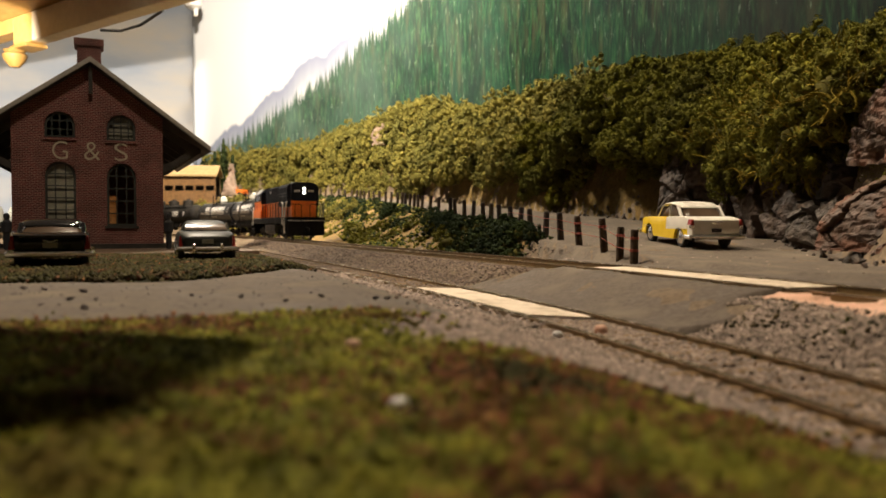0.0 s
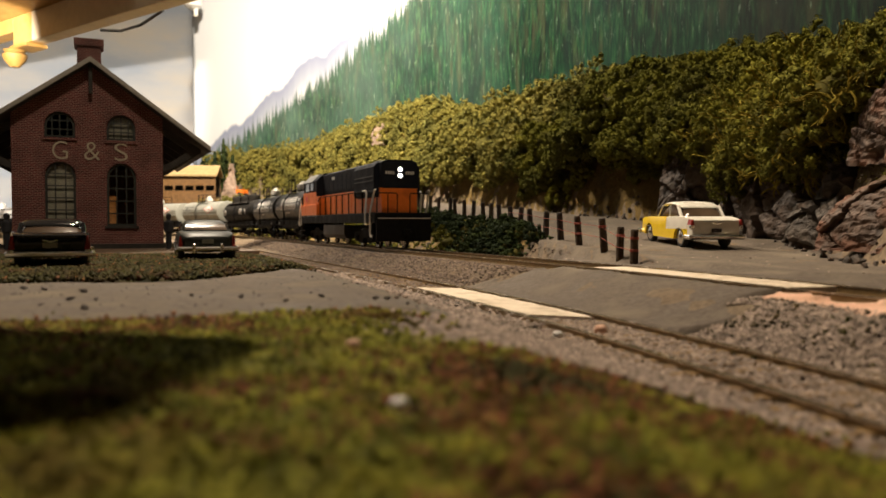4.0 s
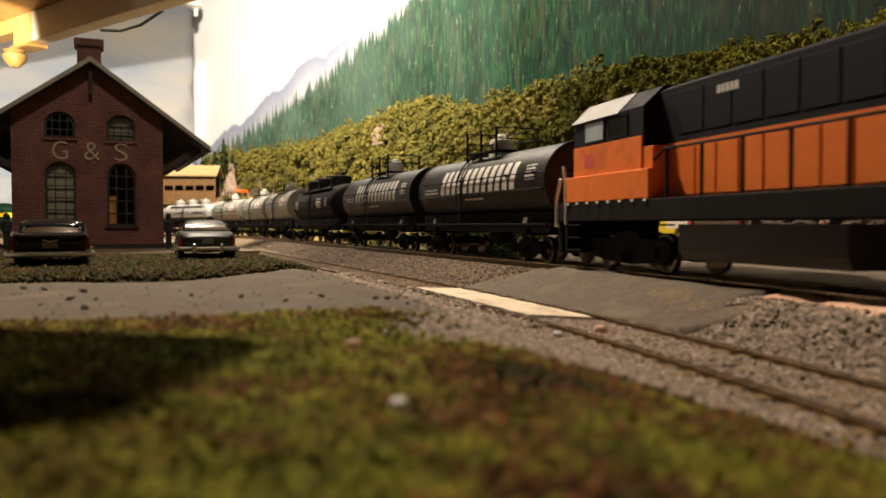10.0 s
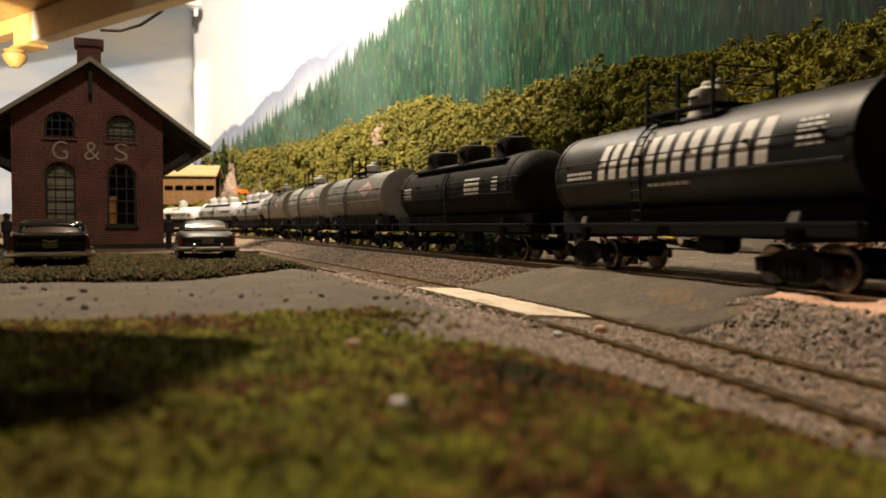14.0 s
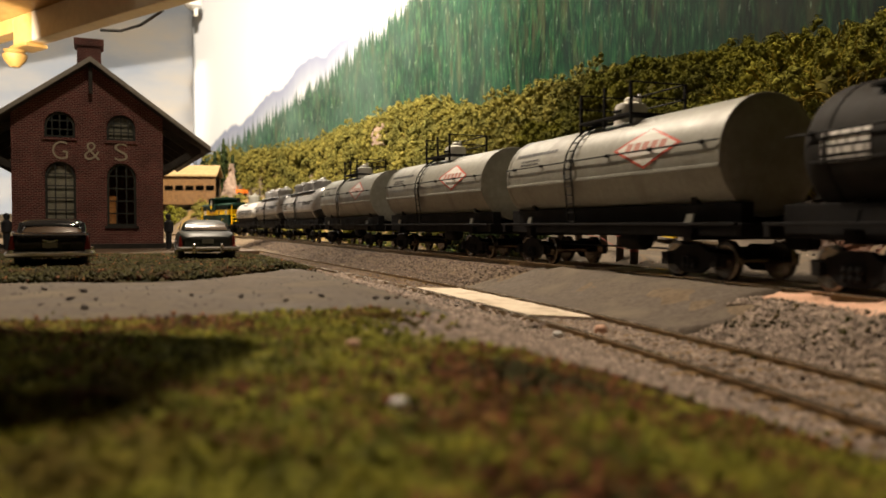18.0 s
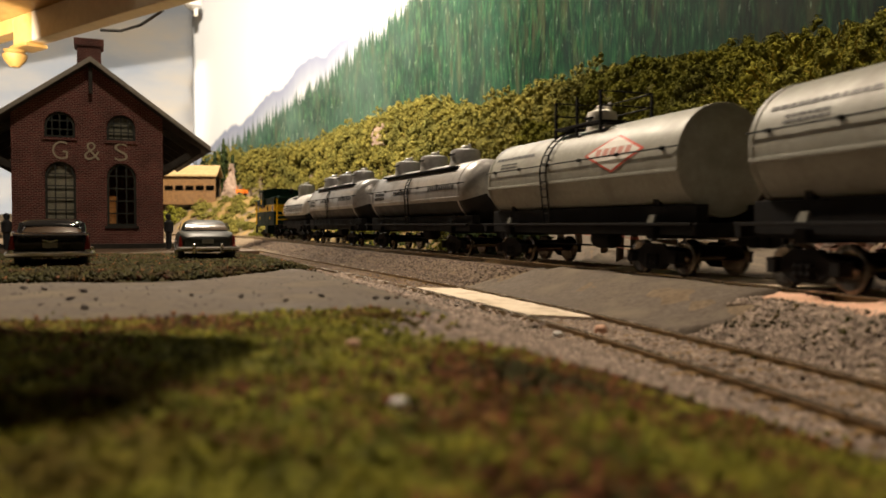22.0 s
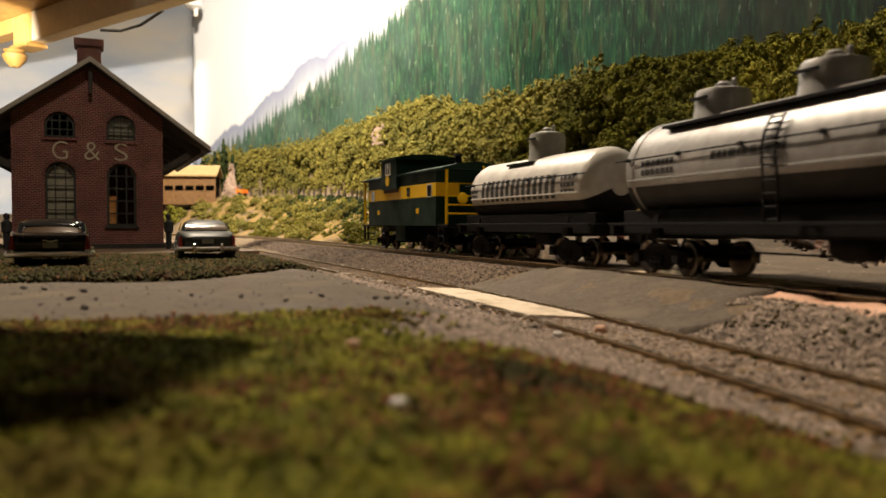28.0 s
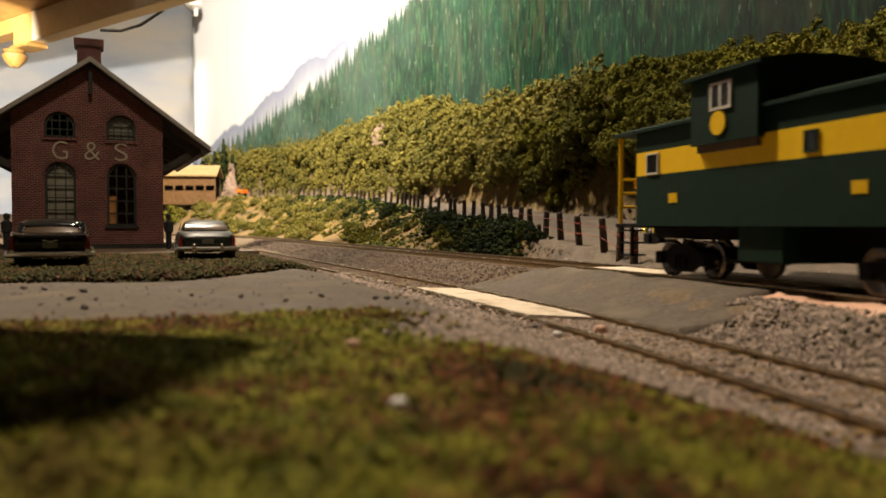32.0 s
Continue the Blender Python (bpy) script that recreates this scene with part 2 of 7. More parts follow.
# ---- mesh helpers (centimetres) ----
def part(name, bm, material, parent=None, label="", smooth=False):
    """Links a bmesh as one mesh object under a thing or a part."""
    me = bpy.data.meshes.new(name)
    bmesh.ops.scale(bm, vec=(U, U, U), verts=bm.verts)
    bm.normal_update()
    bm.to_mesh(me)
    bm.free()
    for m in material if isinstance(material, (list, tuple)) else (material,):
        me.materials.append(m)
    if smooth:
        me.shade_smooth()
        me.set_sharp_from_angle(angle=radians(35))
    ob = new(name, me)
    ob.parent = parent
    if label:
        ob["label"] = label
    return ob


def raw(name, verts, faces, material, parent=None, smooth=False):
    """The same from arrays of places and faces."""
    me = bpy.data.meshes.new(name)
    me.from_pydata((np.asarray(verts) * U).tolist(), [], faces)
    for m in material if isinstance(material, (list, tuple)) else (material,):
        me.materials.append(m)
    if smooth:
        me.shade_smooth()
    ob = new(name, me)
    ob.parent = parent
    return ob


def thing(name, label, category, group="", kind="", m=None):
    ob = new(name)
    ob.empty_display_size = 0.01
    if m is not None:
        ob.matrix_basis = m
    return tagged(ob, label, category, group, kind)


def share(ob, name, x=0, y=0, z=0, rx=0, ry=0, rz=0, parent=None):
    """Another object on the mesh of ob."""
    o = new(name, ob.data)
    o.parent = parent or ob.parent
    o.matrix_basis = pose(x * U, y * U, z * U, rx, ry, rz)
    return o


def box(bm, x0, y0, z0, x1, y1, z1, bev=0.0):
    v = bmesh.ops.create_cube(bm, size=1.0)["verts"]
    for p in v:
        p.co = Vector((x0 if p.co.x < 0 else x1, y0 if p.co.y < 0 else y1, z0 if p.co.z < 0 else z1))
    if bev:
        es = list({e for p in v for e in p.link_edges})
        bmesh.ops.bevel(bm, geom=es, offset=bev, segments=2, profile=0.5, affect="EDGES")
    return bm


def prism(bm, poly, axis, a, b):
    """A polygon in the two other axes, drawn out along axis from a to b."""
    def at(p, h):
        return {"x": (h, p[0], p[1]), "y": (p[0], h, p[1]), "z": (p[0], p[1], h)}[axis]
    lo, hi = [bm.verts.new(at(p, a)) for p in poly], [bm.verts.new(at(p, b)) for p in poly]
    n = len(poly)
    fs = [bm.faces.new(lo), bm.faces.new(hi)] + [bm.faces.new((lo[i], lo[(i + 1) % n], hi[(i + 1) % n], hi[i])) for i in range(n)]
    bmesh.ops.recalc_face_normals(bm, faces=fs)
    return bm


def turned(bm, profile, axis="z", at=(0, 0, 0), n=20):
    """A solid of revolution: profile of (radius, height) along axis."""
    rings = []
    for r, h in profile:
        ring = []
        for i in range(n):
            c, s = r * math.cos(2 * math.pi * i / n), r * math.sin(2 * math.pi * i / n)
            p = {"z": (c, s, h), "x": (h, c, s), "y": (s, h, c)}[axis]
            ring.append(bm.verts.new(Vector(p) + Vector(at)))
        rings.append(ring)
    for a, b in zip(rings, rings[1:]):
        for i in range(n):
            bm.faces.new((a[i], a[(i + 1) % n], b[(i + 1) % n], b[i]))
    bm.faces.new(list(reversed(rings[0])))
    bm.faces.new(rings[-1])
    return bm


def rod(bm, points, r=0.03, n=6):
    """A round bar along a line of points."""
    pts = [Vector(p) for p in points]
    rings = []
    for i, p in enumerate(pts):
        d = ((pts[min(i + 1, len(pts) - 1)] - pts[max(i - 1, 0)])).normalized()
        s = d.orthogonal().normalized()
        if rings:
            s = (last - last.dot(d) * d).normalized()
        last = s
        t = d.cross(s)
        rings.append([bm.verts.new(p + r * (math.cos(2 * math.pi * k / n) * s + math.sin(2 * math.pi * k / n) * t)) for k in range(n)])
    for a, b in zip(rings, rings[1:]):
        for k in range(n):
            bm.faces.new((a[k], a[(k + 1) % n], b[(k + 1) % n], b[k]))
    bm.faces.new(list(reversed(rings[0])))
    bm.faces.new(rings[-1])
    return bm


def B():
    return bmesh.new()


# ---- the line of the track ----
SG = np.arange(-260.0, 261.0, 0.5)


def heading(s):
    k = np.clip(s, -62.0, 40.0) / 50.0
    h = 0.39387 + 0.05258 * k - 0.09794 * k * k - 0.23526 * k ** 3
    h = np.where(s < -62.0, np.minimum(h + (-62.0 - s) * radians(0.9), radians(96.0)), h)
    return np.where(s > 40.0, np.maximum(h - (s - 40.0) * radians(0.35), radians(5.0)), h)


HEAD = heading(SG)
_dx, _dy = np.sin(HEAD), -np.cos(HEAD)
LX = np.concatenate([[0], np.cumsum((_dx[1:] + _dx[:-1]) / 2) * 0.5])
LY = np.concatenate([[0], np.cumsum((_dy[1:] + _dy[:-1]) / 2) * 0.5])
LX, LY = LX - np.interp(0, SG, LX) - 4.948, LY - np.interp(0, SG, LY) + 51.876


def on_line(s, side=0.0):
    """Place on the track's middle line, side cm to the hill's side, and its heading."""
    h = np.interp(s, SG, HEAD)
    return np.interp(s, SG, LX) + side * np.cos(h), np.interp(s, SG, LY) + side * np.sin(h), h


def line_side(x, y):
    """Signed distance from the track's middle line (positive: hill side) and the place along it."""
    x, y = np.asarray(x, float), np.asarray(y, float)
    best, side, along = np.full(x.shape, 1e9), np.zeros(x.shape), np.zeros(x.shape)
    for i in range(0, len(SG), 2):
        d = np.hypot(x - LX[i], y - LY[i])
        m = d < best
        q = (x - LX[i]) * math.cos(HEAD[i]) + (y - LY[i]) * math.sin(HEAD[i])
        best, side, along = np.where(m, d, best), np.where(m, q, side), np.where(m, SG[i], along)
    return side, along


def step(a, b, x):
    k = np.clip((x - a) / (b - a), 0, 1)
    return k * k * (3 - 2 * k)


SIDING, LOW = -5.05, -0.75
POST_Y, POST_X = (-60, 20, 29, 60, 84, 105, 125, 143, 160), (14, 9.2, 7.0, 0.8, -4.5, -12.0, -23.0, -38.0, -60.0)
FOOT_Y, FOOT_X = (-60, 0, 25, 36, 44, 52, 60, 70, 84, 105, 125, 143, 160), (18, 15, 14, 16.0, 16.5, 14.5, 11.0, 7.5, 3.0, -5.0, -16.0, -31.0, -54.0)


def hill_height(y):
    return np.interp(y, (-40, 10, 30, 55, 75, 90, 103, 118, 133, 150), (8.6, 9.0, 9.6, 12.4, 14.0, 14.4, 15.0, 18.6, 16.4, 14.2))


def road_z(y):
    return np.interp(y, (-60, 24, 29, 60, 84, 125, 160), (-0.05, 0.0, 0.15, 2.05, 3.5, 5.9, 7.0))


def ground_z(x, y, rough=True):
    x, y = np.asarray(x, float), np.asarray(y, float)
    d, s = line_side(x, y)
    px, fx = np.interp(y, POST_Y, POST_X), np.interp(y, FOOT_Y, FOOT_X)
    rz, top = road_z(y), hill_height(y)
    base = -0.32
    # the main line's roadbed, the dip with the siding, and the land beyond it
    left = -d
    z = np.where(left > 0, base + 0.1 * step(1.3, 1.8, left) + (LOW + 0.12) * step(1.7, 4.0, left), base)
    z = np.where(left > 6.2, LOW - 0.1 + (0.07 - LOW) * step(6.3, 10.5, left), z)
    z = z - 0.05 * step(3.2, 3.7, left) * (1 - step(6.4, 6.9, left))
    # embankment up to the road, the road, the hill behind it
    right = np.clip((d - 2.2) / np.maximum(px - 1.0 - (x - (d - 2.2)), 0.6), 0, 1)
    z = np.where(d > 2.0, base + (rz - base) * step(0.0, 1.0, right), z)
    k = np.clip((x - fx) / 10.0, 0, 1)
    z = np.where(x > fx, rz + (top - rz) * (1 - (1 - k) ** 2.6), z)
    return z


def grid_sheet(name, xs, ys, height, material, keep=None, smooth=True, parent=None):
    X, Y = np.meshgrid(xs, ys)
    Z = height(X, Y)
    nx, ny = len(xs), len(ys)
    idx = np.arange(nx * ny).reshape(ny, nx)
    f = np.stack([idx[:-1, :-1], idx[:-1, 1:], idx[1:, 1:], idx[1:, :-1]], -1).reshape(-1, 4)
    if keep is not None:
        cx, cy = (X[:-1, :-1] + X[1:, 1:]).ravel() / 2, (Y[:-1, :-1] + Y[1:, 1:]).ravel() / 2
        f = f[keep(cx, cy)]
        used = np.unique(f)
        remap = np.full(nx * ny, -1)
        remap[used] = np.arange(len(used))
        f = remap[f]
        V = np.stack([X.ravel(), Y.ravel(), Z.ravel()], 1)[used]
        rim = np.bincount(f.ravel(), minlength=len(used)) < 4
        V[rim, 2] = np.minimum(V[rim, 2] - 0.03, ground_z(V[rim, 0], V[rim, 1]) - 0.12)
    else:
        V = np.stack([X.ravel(), Y.ravel(), Z.ravel()], 1)
    return raw(name, V, f.tolist(), material, parent, smooth)


def wobble(x, y, scale, seed=0.0):
    """Cheap smooth unevenness for edges and ground."""
    return (np.sin(x * scale + 1.3 * np.sin(y * scale * 0.7 + seed)) + np.sin(y * scale * 1.3 + 1.7 * np.sin(x * scale * 0.6 + seed * 2)) + 0.6 * np.sin((x + y) * scale * 2.3 + seed)) / 2.6


def axis_steps(*spans):
    out = []
    for a, b, d in spans:
        out += list(np.arange(a, b, d))
    return np.array(out + [spans[-1][1]])


ground = grid_sheet("ground", axis_steps((-140, -40, 4), (-40, -16, 1.0), (-16, 22, 0.35), (22, 40, 1), (40, 80, 4)),
                    axis_steps((-200, -20, 6), (-20, 2, 1), (2, 44, 0.35), (44, 90, 0.7), (90, 240, 3)),
                    lambda x, y: ground_z(x, y) + 0.06 * wobble(x, y, 1.1) + 0.03 * wobble(x, y, 3.7, 2.0) * (np.abs(line_side(x, y)[0]) > 2.0), SOIL)
tagged(ground, "brown plaster and soil base of a model railway", "ground", kind="structure")


# ---- painted backdrops and the room round the layout ----
def curved_wall(name, pts, z0, z1, material, thick=0.6, smooth=True):
    """An upright board along a line in the plan; UVs in centimetres: along the wall, up."""
    P = [Vector((x, y)) for x, y in pts]
    fine = []
    n = len(P)
    for i in range(n - 1):
        p0, p1, p2, p3 = P[max(i - 1, 0)], P[i], P[i + 1], P[min(i + 2, n - 1)]
        for k in range(8):
            t = k / 8
            fine.append(0.5 * (2 * p1 + (p2 - p0) * t + (2 * p0 - 5 * p1 + 4 * p2 - p3) * t * t + (3 * p1 - p0 - 3 * p2 + p3) * t ** 3))
    fine.append(P[-1])
    run, V, F, UV = [0.0], [], [], []
    for a, b in zip(fine, fine[1:]):
        run.append(run[-1] + (b - a).length)
    for i, p in enumerate(fine):
        d = (fine[min(i + 1, len(fine) - 1)] - fine[max(i - 1, 0)]).normalized()
        o = Vector((d.y, -d.x)) * thick
        V += [(p.x, p.y, z0), (p.x, p.y, z1), (p.x + o.x, p.y + o.y, z0), (p.x + o.x, p.y + o.y, z1)]
        UV += [(run[i], z0), (run[i], z1)] * 2
    for i in range(len(fine) - 1):
        a, b = 4 * i, 4 * i + 4
        F += [(a, a + 1, b + 1, b), (a + 2, b + 2, b + 3, a + 3), (a + 1, a + 3, b + 3, b + 1)]
    F += [(0, 2, 3, 1), (len(V) - 4, len(V) - 3, len(V) - 1, len(V) - 2)]
    ob = raw(name, V, F, material, None, smooth)
    uv = ob.data.uv_layers.new(name="UVMap")
    for loop in ob.data.loops:
        uv.data[loop.index].uv = UV[loop.vertex_index]
    return ob


tagged(curved_wall("backdrop", ((44, -60), (33, -20), (29, 10), (28, 30), (28, 46), (23, 62), (18, 78), (13, 94), (6, 110), (-6, 128), (-22, 146), (-40, 160), (-53, 168.5)), -2, 95, BACKDROP),
       "curved backdrop board painted with a conifer mountainside under white sky", "backdrop", kind="structure")
tagged(curved_wall("backdrop", ((-50, 232), (-90, 226), (-130, 214), (-160, 190), (-172, 150), (-176, 90), (-176, 0)), -2, 95, SKY), "backdrop board painted with hazy sky and clouds", "backdrop", kind="structure")
R0, R1, H0, H1 = (-320, -330), (200, 300), -95.0, 150.0


def slab(name, a, b, material, label, cat):
    return tagged(part(name, box(B(), *a, *b), material), label, cat, kind="structure")


slab("floor", (R0[0], R0[1], H0 - 5), (R1[0], R1[1], H0), WALLPLAIN, "plain grey room floor under the layout", "floor")
slab("ceiling", (R0[0], R0[1], H1), (R1[0], R1[1], H1 + 5), WALLPLAIN, "plain white ceiling of the railway room", "ceiling")
slab("wall_west", (R0[0] - 5, R0[1], H0), (R0[0], R1[1], H1), WALLPLAIN, "plain painted room wall", "wall")
slab("wall_east", (R1[0], R0[1], H0), (R1[0] + 5, R1[1], H1), WALLPLAIN, "plain painted room wall", "wall")
slab("wall_south", (R0[0], R0[1] - 5, H0), (R1[0], R0[1], H1), WALLPLAIN, "plain painted room wall", "wall")
slab("wall_north", (R0[0], R1[1], H0), (R1[0], R1[1] + 5, H1), WALLPLAIN, "plain painted room wall", "wall")


# ---- road, crossing ----
ROAD_FAR = lambda x: np.interp(x, (-60, -11, -6.2, -4.6, -1.2, 1.0), (22, 18.2, 19.2, 24.5, 29.0, 29.5))
ROAD_NEAR = lambda x: np.interp(x, (-60, -6, -2.3, 0.0, 2.2, 3.4), (3, 10.4, 11.6, 12.8, 16.6, 18.4))


def road_left(x, y):
    d, s = line_side(x, y)
    w = 0.18 * wobble(x, y, 2.1) + 0.1 * wobble(x, y, 6.0, 3.0)
    return (y < ROAD_FAR(x) + w) & (y > ROAD_NEAR(x) + w) & (d < SIDING - 1.0)


def road_middle(x, y):
    d, s = line_side(x, y)
    w = 0.12 * wobble(x, y, 3.1) + 0.08 * wobble(x, y, 7.0, 3.0)
    return (d > SIDING + 0.9) & (d < -0.95) & (s > 24.0 + w + (d + 4) * 0.8) & (y > 15.95 + w) & ((d < -2.3 + w) | (y > 17.1 + w))


def road_right(x, y):
    d, s = line_side(x, y)
    px, fx = np.interp(y, POST_Y, POST_X), np.interp(y, FOOT_Y, FOOT_X)
    w = 0.2 * wobble(x, y, 2.3)
    return (d > 1.1 + 0.1 * w) & (x < fx + 0.1) & ((x > px - 1.4 + w) | ((s > 23.5 + w) & (y < 40))) & (y < 150) & (y > -30)


def crossing_z(x, y):
    d, s = line_side(x, y)
    lo, hi = LOW - 0.02, -0.03
    k = step(SIDING + 0.9, -0.95, d)
    return lo + (hi - lo) * k + 0.02 * wobble(x, y, 1.7)


def left_z(x, y):
    d, s = line_side(x, y)
    return np.maximum(ground_z(x, y) + 0.07, LOW - 0.04) + 0.03 * wobble(x, y, 0.9)


def right_z(x, y):
    d, s = line_side(x, y)
    return np.maximum(ground_z(x, y) + 0.05, -0.03) + 0.03 * wobble(x, y, 0.8)


road = grid_sheet("road", axis_steps((-60, -16, 1.0), (-16, 5, 0.2)), axis_steps((0, 8, 1), (8, 31, 0.2)), left_z, ASPHALT, road_left)
tagged(road, "grey painted plaster road with dark grit", "road", kind="structure")
cross = grid_sheet("crossing_panel", axis_steps((-4, 10, 0.15)), axis_steps((8, 38, 0.15)), crossing_z, ASPHALT, road_middle)
tagged(cross, "grey road surface between the two tracks", "road", kind="structure")
hill_road = grid_sheet("hill_road", axis_steps((-60, -6, 0.8), (-6, 22, 0.3)), axis_steps((-30, 10, 1.0), (10, 60, 0.3), (60, 150, 0.8)), right_z, ASPHALT, road_right)
tagged(hill_road, "grey road climbing along the hillside", "road", kind="structure")


def strip(name, side0, side1, s0, s1, z0, z1, material, label, skew=0.0):
    """A thin slab that follows the track between two offsets."""
    n = 24
    V, F = [], []
    for i in range(n + 1):
        for side, k in ((side0, 0.0), (side1, 1.0)):
            x, y, h = on_line(s0 + (s1 - s0) * i / n + skew * k + 0.05 * math.sin(i * 2.3 + k), side + 0.03 * math.sin(i * 1.7 + k * 2))
            V += [(x, y, z1), (x, y, z0)]
    for i in range(n):
        a, b = 4 * i, 4 * i + 4
        F += [(a, a + 2, b + 2, b), (a, b, b + 1, a + 1), (a + 2, a + 3, b + 3, b + 2)]
    F += [(0, 1, 3, 2), (len(V) - 4, len(V) - 2, len(V) - 1, len(V) - 3)]
    return tagged(raw(name, V, F, material), label, "crossing filler", kind="structure")


strip("crossing_filler", SIDING - 0.62, SIDING + 0.66, 24.2, 33.5, LOW - 0.3, LOW - 0.03, CREAM, "cream plaster filler between the rails", 1.0)
strip("crossing_filler", -0.66, 0.68, 27.5, 36.6, -0.3, -0.02, CREAM, "cream plaster filler between the rails", 0.0)


# ---- tracks ----
def track(name, side, top, s0, s1, ties_from, ties_to, label, skip, sunk=0.2, wood=None):
    t = thing(name, label, "railway track", kind="structure")
    for k in (-1, 1):
        for nm, w, z0, z1, m in (("rail", 0.035, top - 0.17, top - 0.03, RAIL), ("rail_head", 0.05, top - 0.035, top, RAILTOP), ("rail_foot", 0.11, top - 0.21, top - 0.17, RAIL)):
            V, F = [], []
            S = np.arange(s0, s1 + 0.1, 1.0)
            for s in S:
                for e in (-w, w):
                    x, y, h = on_line(s, side + k * 0.85 + e)
                    V += [(x, y, z0), (x, y, z1)]
            for i in range(len(S) - 1):
                a, b = 4 * i, 4 * i + 4
                F += [(a, a + 1, b + 1, b), (a + 2, b + 2, b + 3, a + 3), (a + 1, a + 3, b + 3, b + 1), (a, b, b + 2, a + 2)]
            raw(nm, V, F, m, t)
    first = None
    s = ties_from
    while s < ties_to:
        if not skip[0] < s < skip[1]:
            x, y, h = on_line(s, side)
            if first is None:
                first = part("tie", box(B(), -0.13, -1.42, -0.16, 0.13, 1.42, 0.0, 0.02), wood or TIE, t)
                first.matrix_basis = pose(x * U, y * U, (top - sunk) * U, 0, 0, math.degrees(h) - 90)
            else:
                share(first, "tie", x + random.uniform(-0.02, 0.02), y, top - sunk, 0, 0, math.degrees(h) - 90 + random.uniform(-1.5, 1.5), t)
        s += 0.6
    return t


track("track", 0.0, 0.0, -120, 130, -40, 52, "main line with rusty rails on dark ties in grey ballast", (27.0, 38.5))
track("track", SIDING, LOW, -60, 130, -20, 52, "low siding with brown rails half sunk in gravel", (24.0, 33.5), 0.1, PALETIE)


# ---- the train's motion ----
RUN = np.array((-19.83, 6.39, 32.99, 59.56, 87.5, 114.9, 143.26, 171.07, 197.31))


def run_at(t):
    i = int(min(t // 4, 7))
    m = np.gradient(RUN)
    u = t / 4 - i
    return (2 * u ** 3 - 3 * u * u + 1) * RUN[i] + (u ** 3 - 2 * u * u + u) * m[i] + (3 * u * u - 2 * u ** 3) * RUN[i + 1] + (u ** 3 - u * u) * m[i + 1]


def car_rows(offset, half):
    """Rows for a car whose middle runs offset cm from the engine's hood, with its trucks half cm before and behind."""
    rows = []
    for i in range(65):
        t = i * 0.5
        s = run_at(t) + offset
        ax, ay, _ = on_line(s + half)
        bx, by, _ = on_line(s - half)
        rows.append((t, pose((ax + bx) / 2 * U, (ay + by) / 2 * U, 0, 0, 0, math.degrees(math.atan2(ay - by, ax - bx)))))
    return rows


# ---- rolling stock ----
def skin(bm, rings, close=True):
    """Joins rings of equally many points into one closed solid."""
    R = [[bm.verts.new(p) for p in ring] for ring in rings]
    n = len(R[0])
    for a, b in zip(R, R[1:]):
        for i in range(n):
            bm.faces.new((a[i], a[(i + 1) % n], b[(i + 1) % n], b[i]))
    if close:
        bm.faces.new(list(reversed(R[0])))
        bm.faces.new(R[-1])
    bmesh.ops.recalc_face_normals(bm, faces=bm.faces[:])
    return bm


def wheelset(parent, x, r, mesh=[None]):
    bm = B()
    for k in (-1, 1):
        turned(bm, ((r * 0.3, k * 0.72), (r, k * 0.72), (r, k * 0.9), (r * 0.85, k * 0.92), (r * 0.4, k * 0.88), (r * 0.3, k * 0.98)) if k > 0 else ((r * 0.3, -0.98), (r * 0.4, -0.88), (r * 0.85, -0.92), (r, -0.9), (r, -0.72), (r * 0.3, -0.72)), "y", n=18)
    rod(bm, ((0, -1.05, 0), (0, 1.05, 0)), 0.08, 8)
    w = part("wheelset", bm, WHEEL, parent)
    w.matrix_basis = pose(x * U, 0, r * U)
    SPIN.append((w, x, r))
    return w


SPIN = []


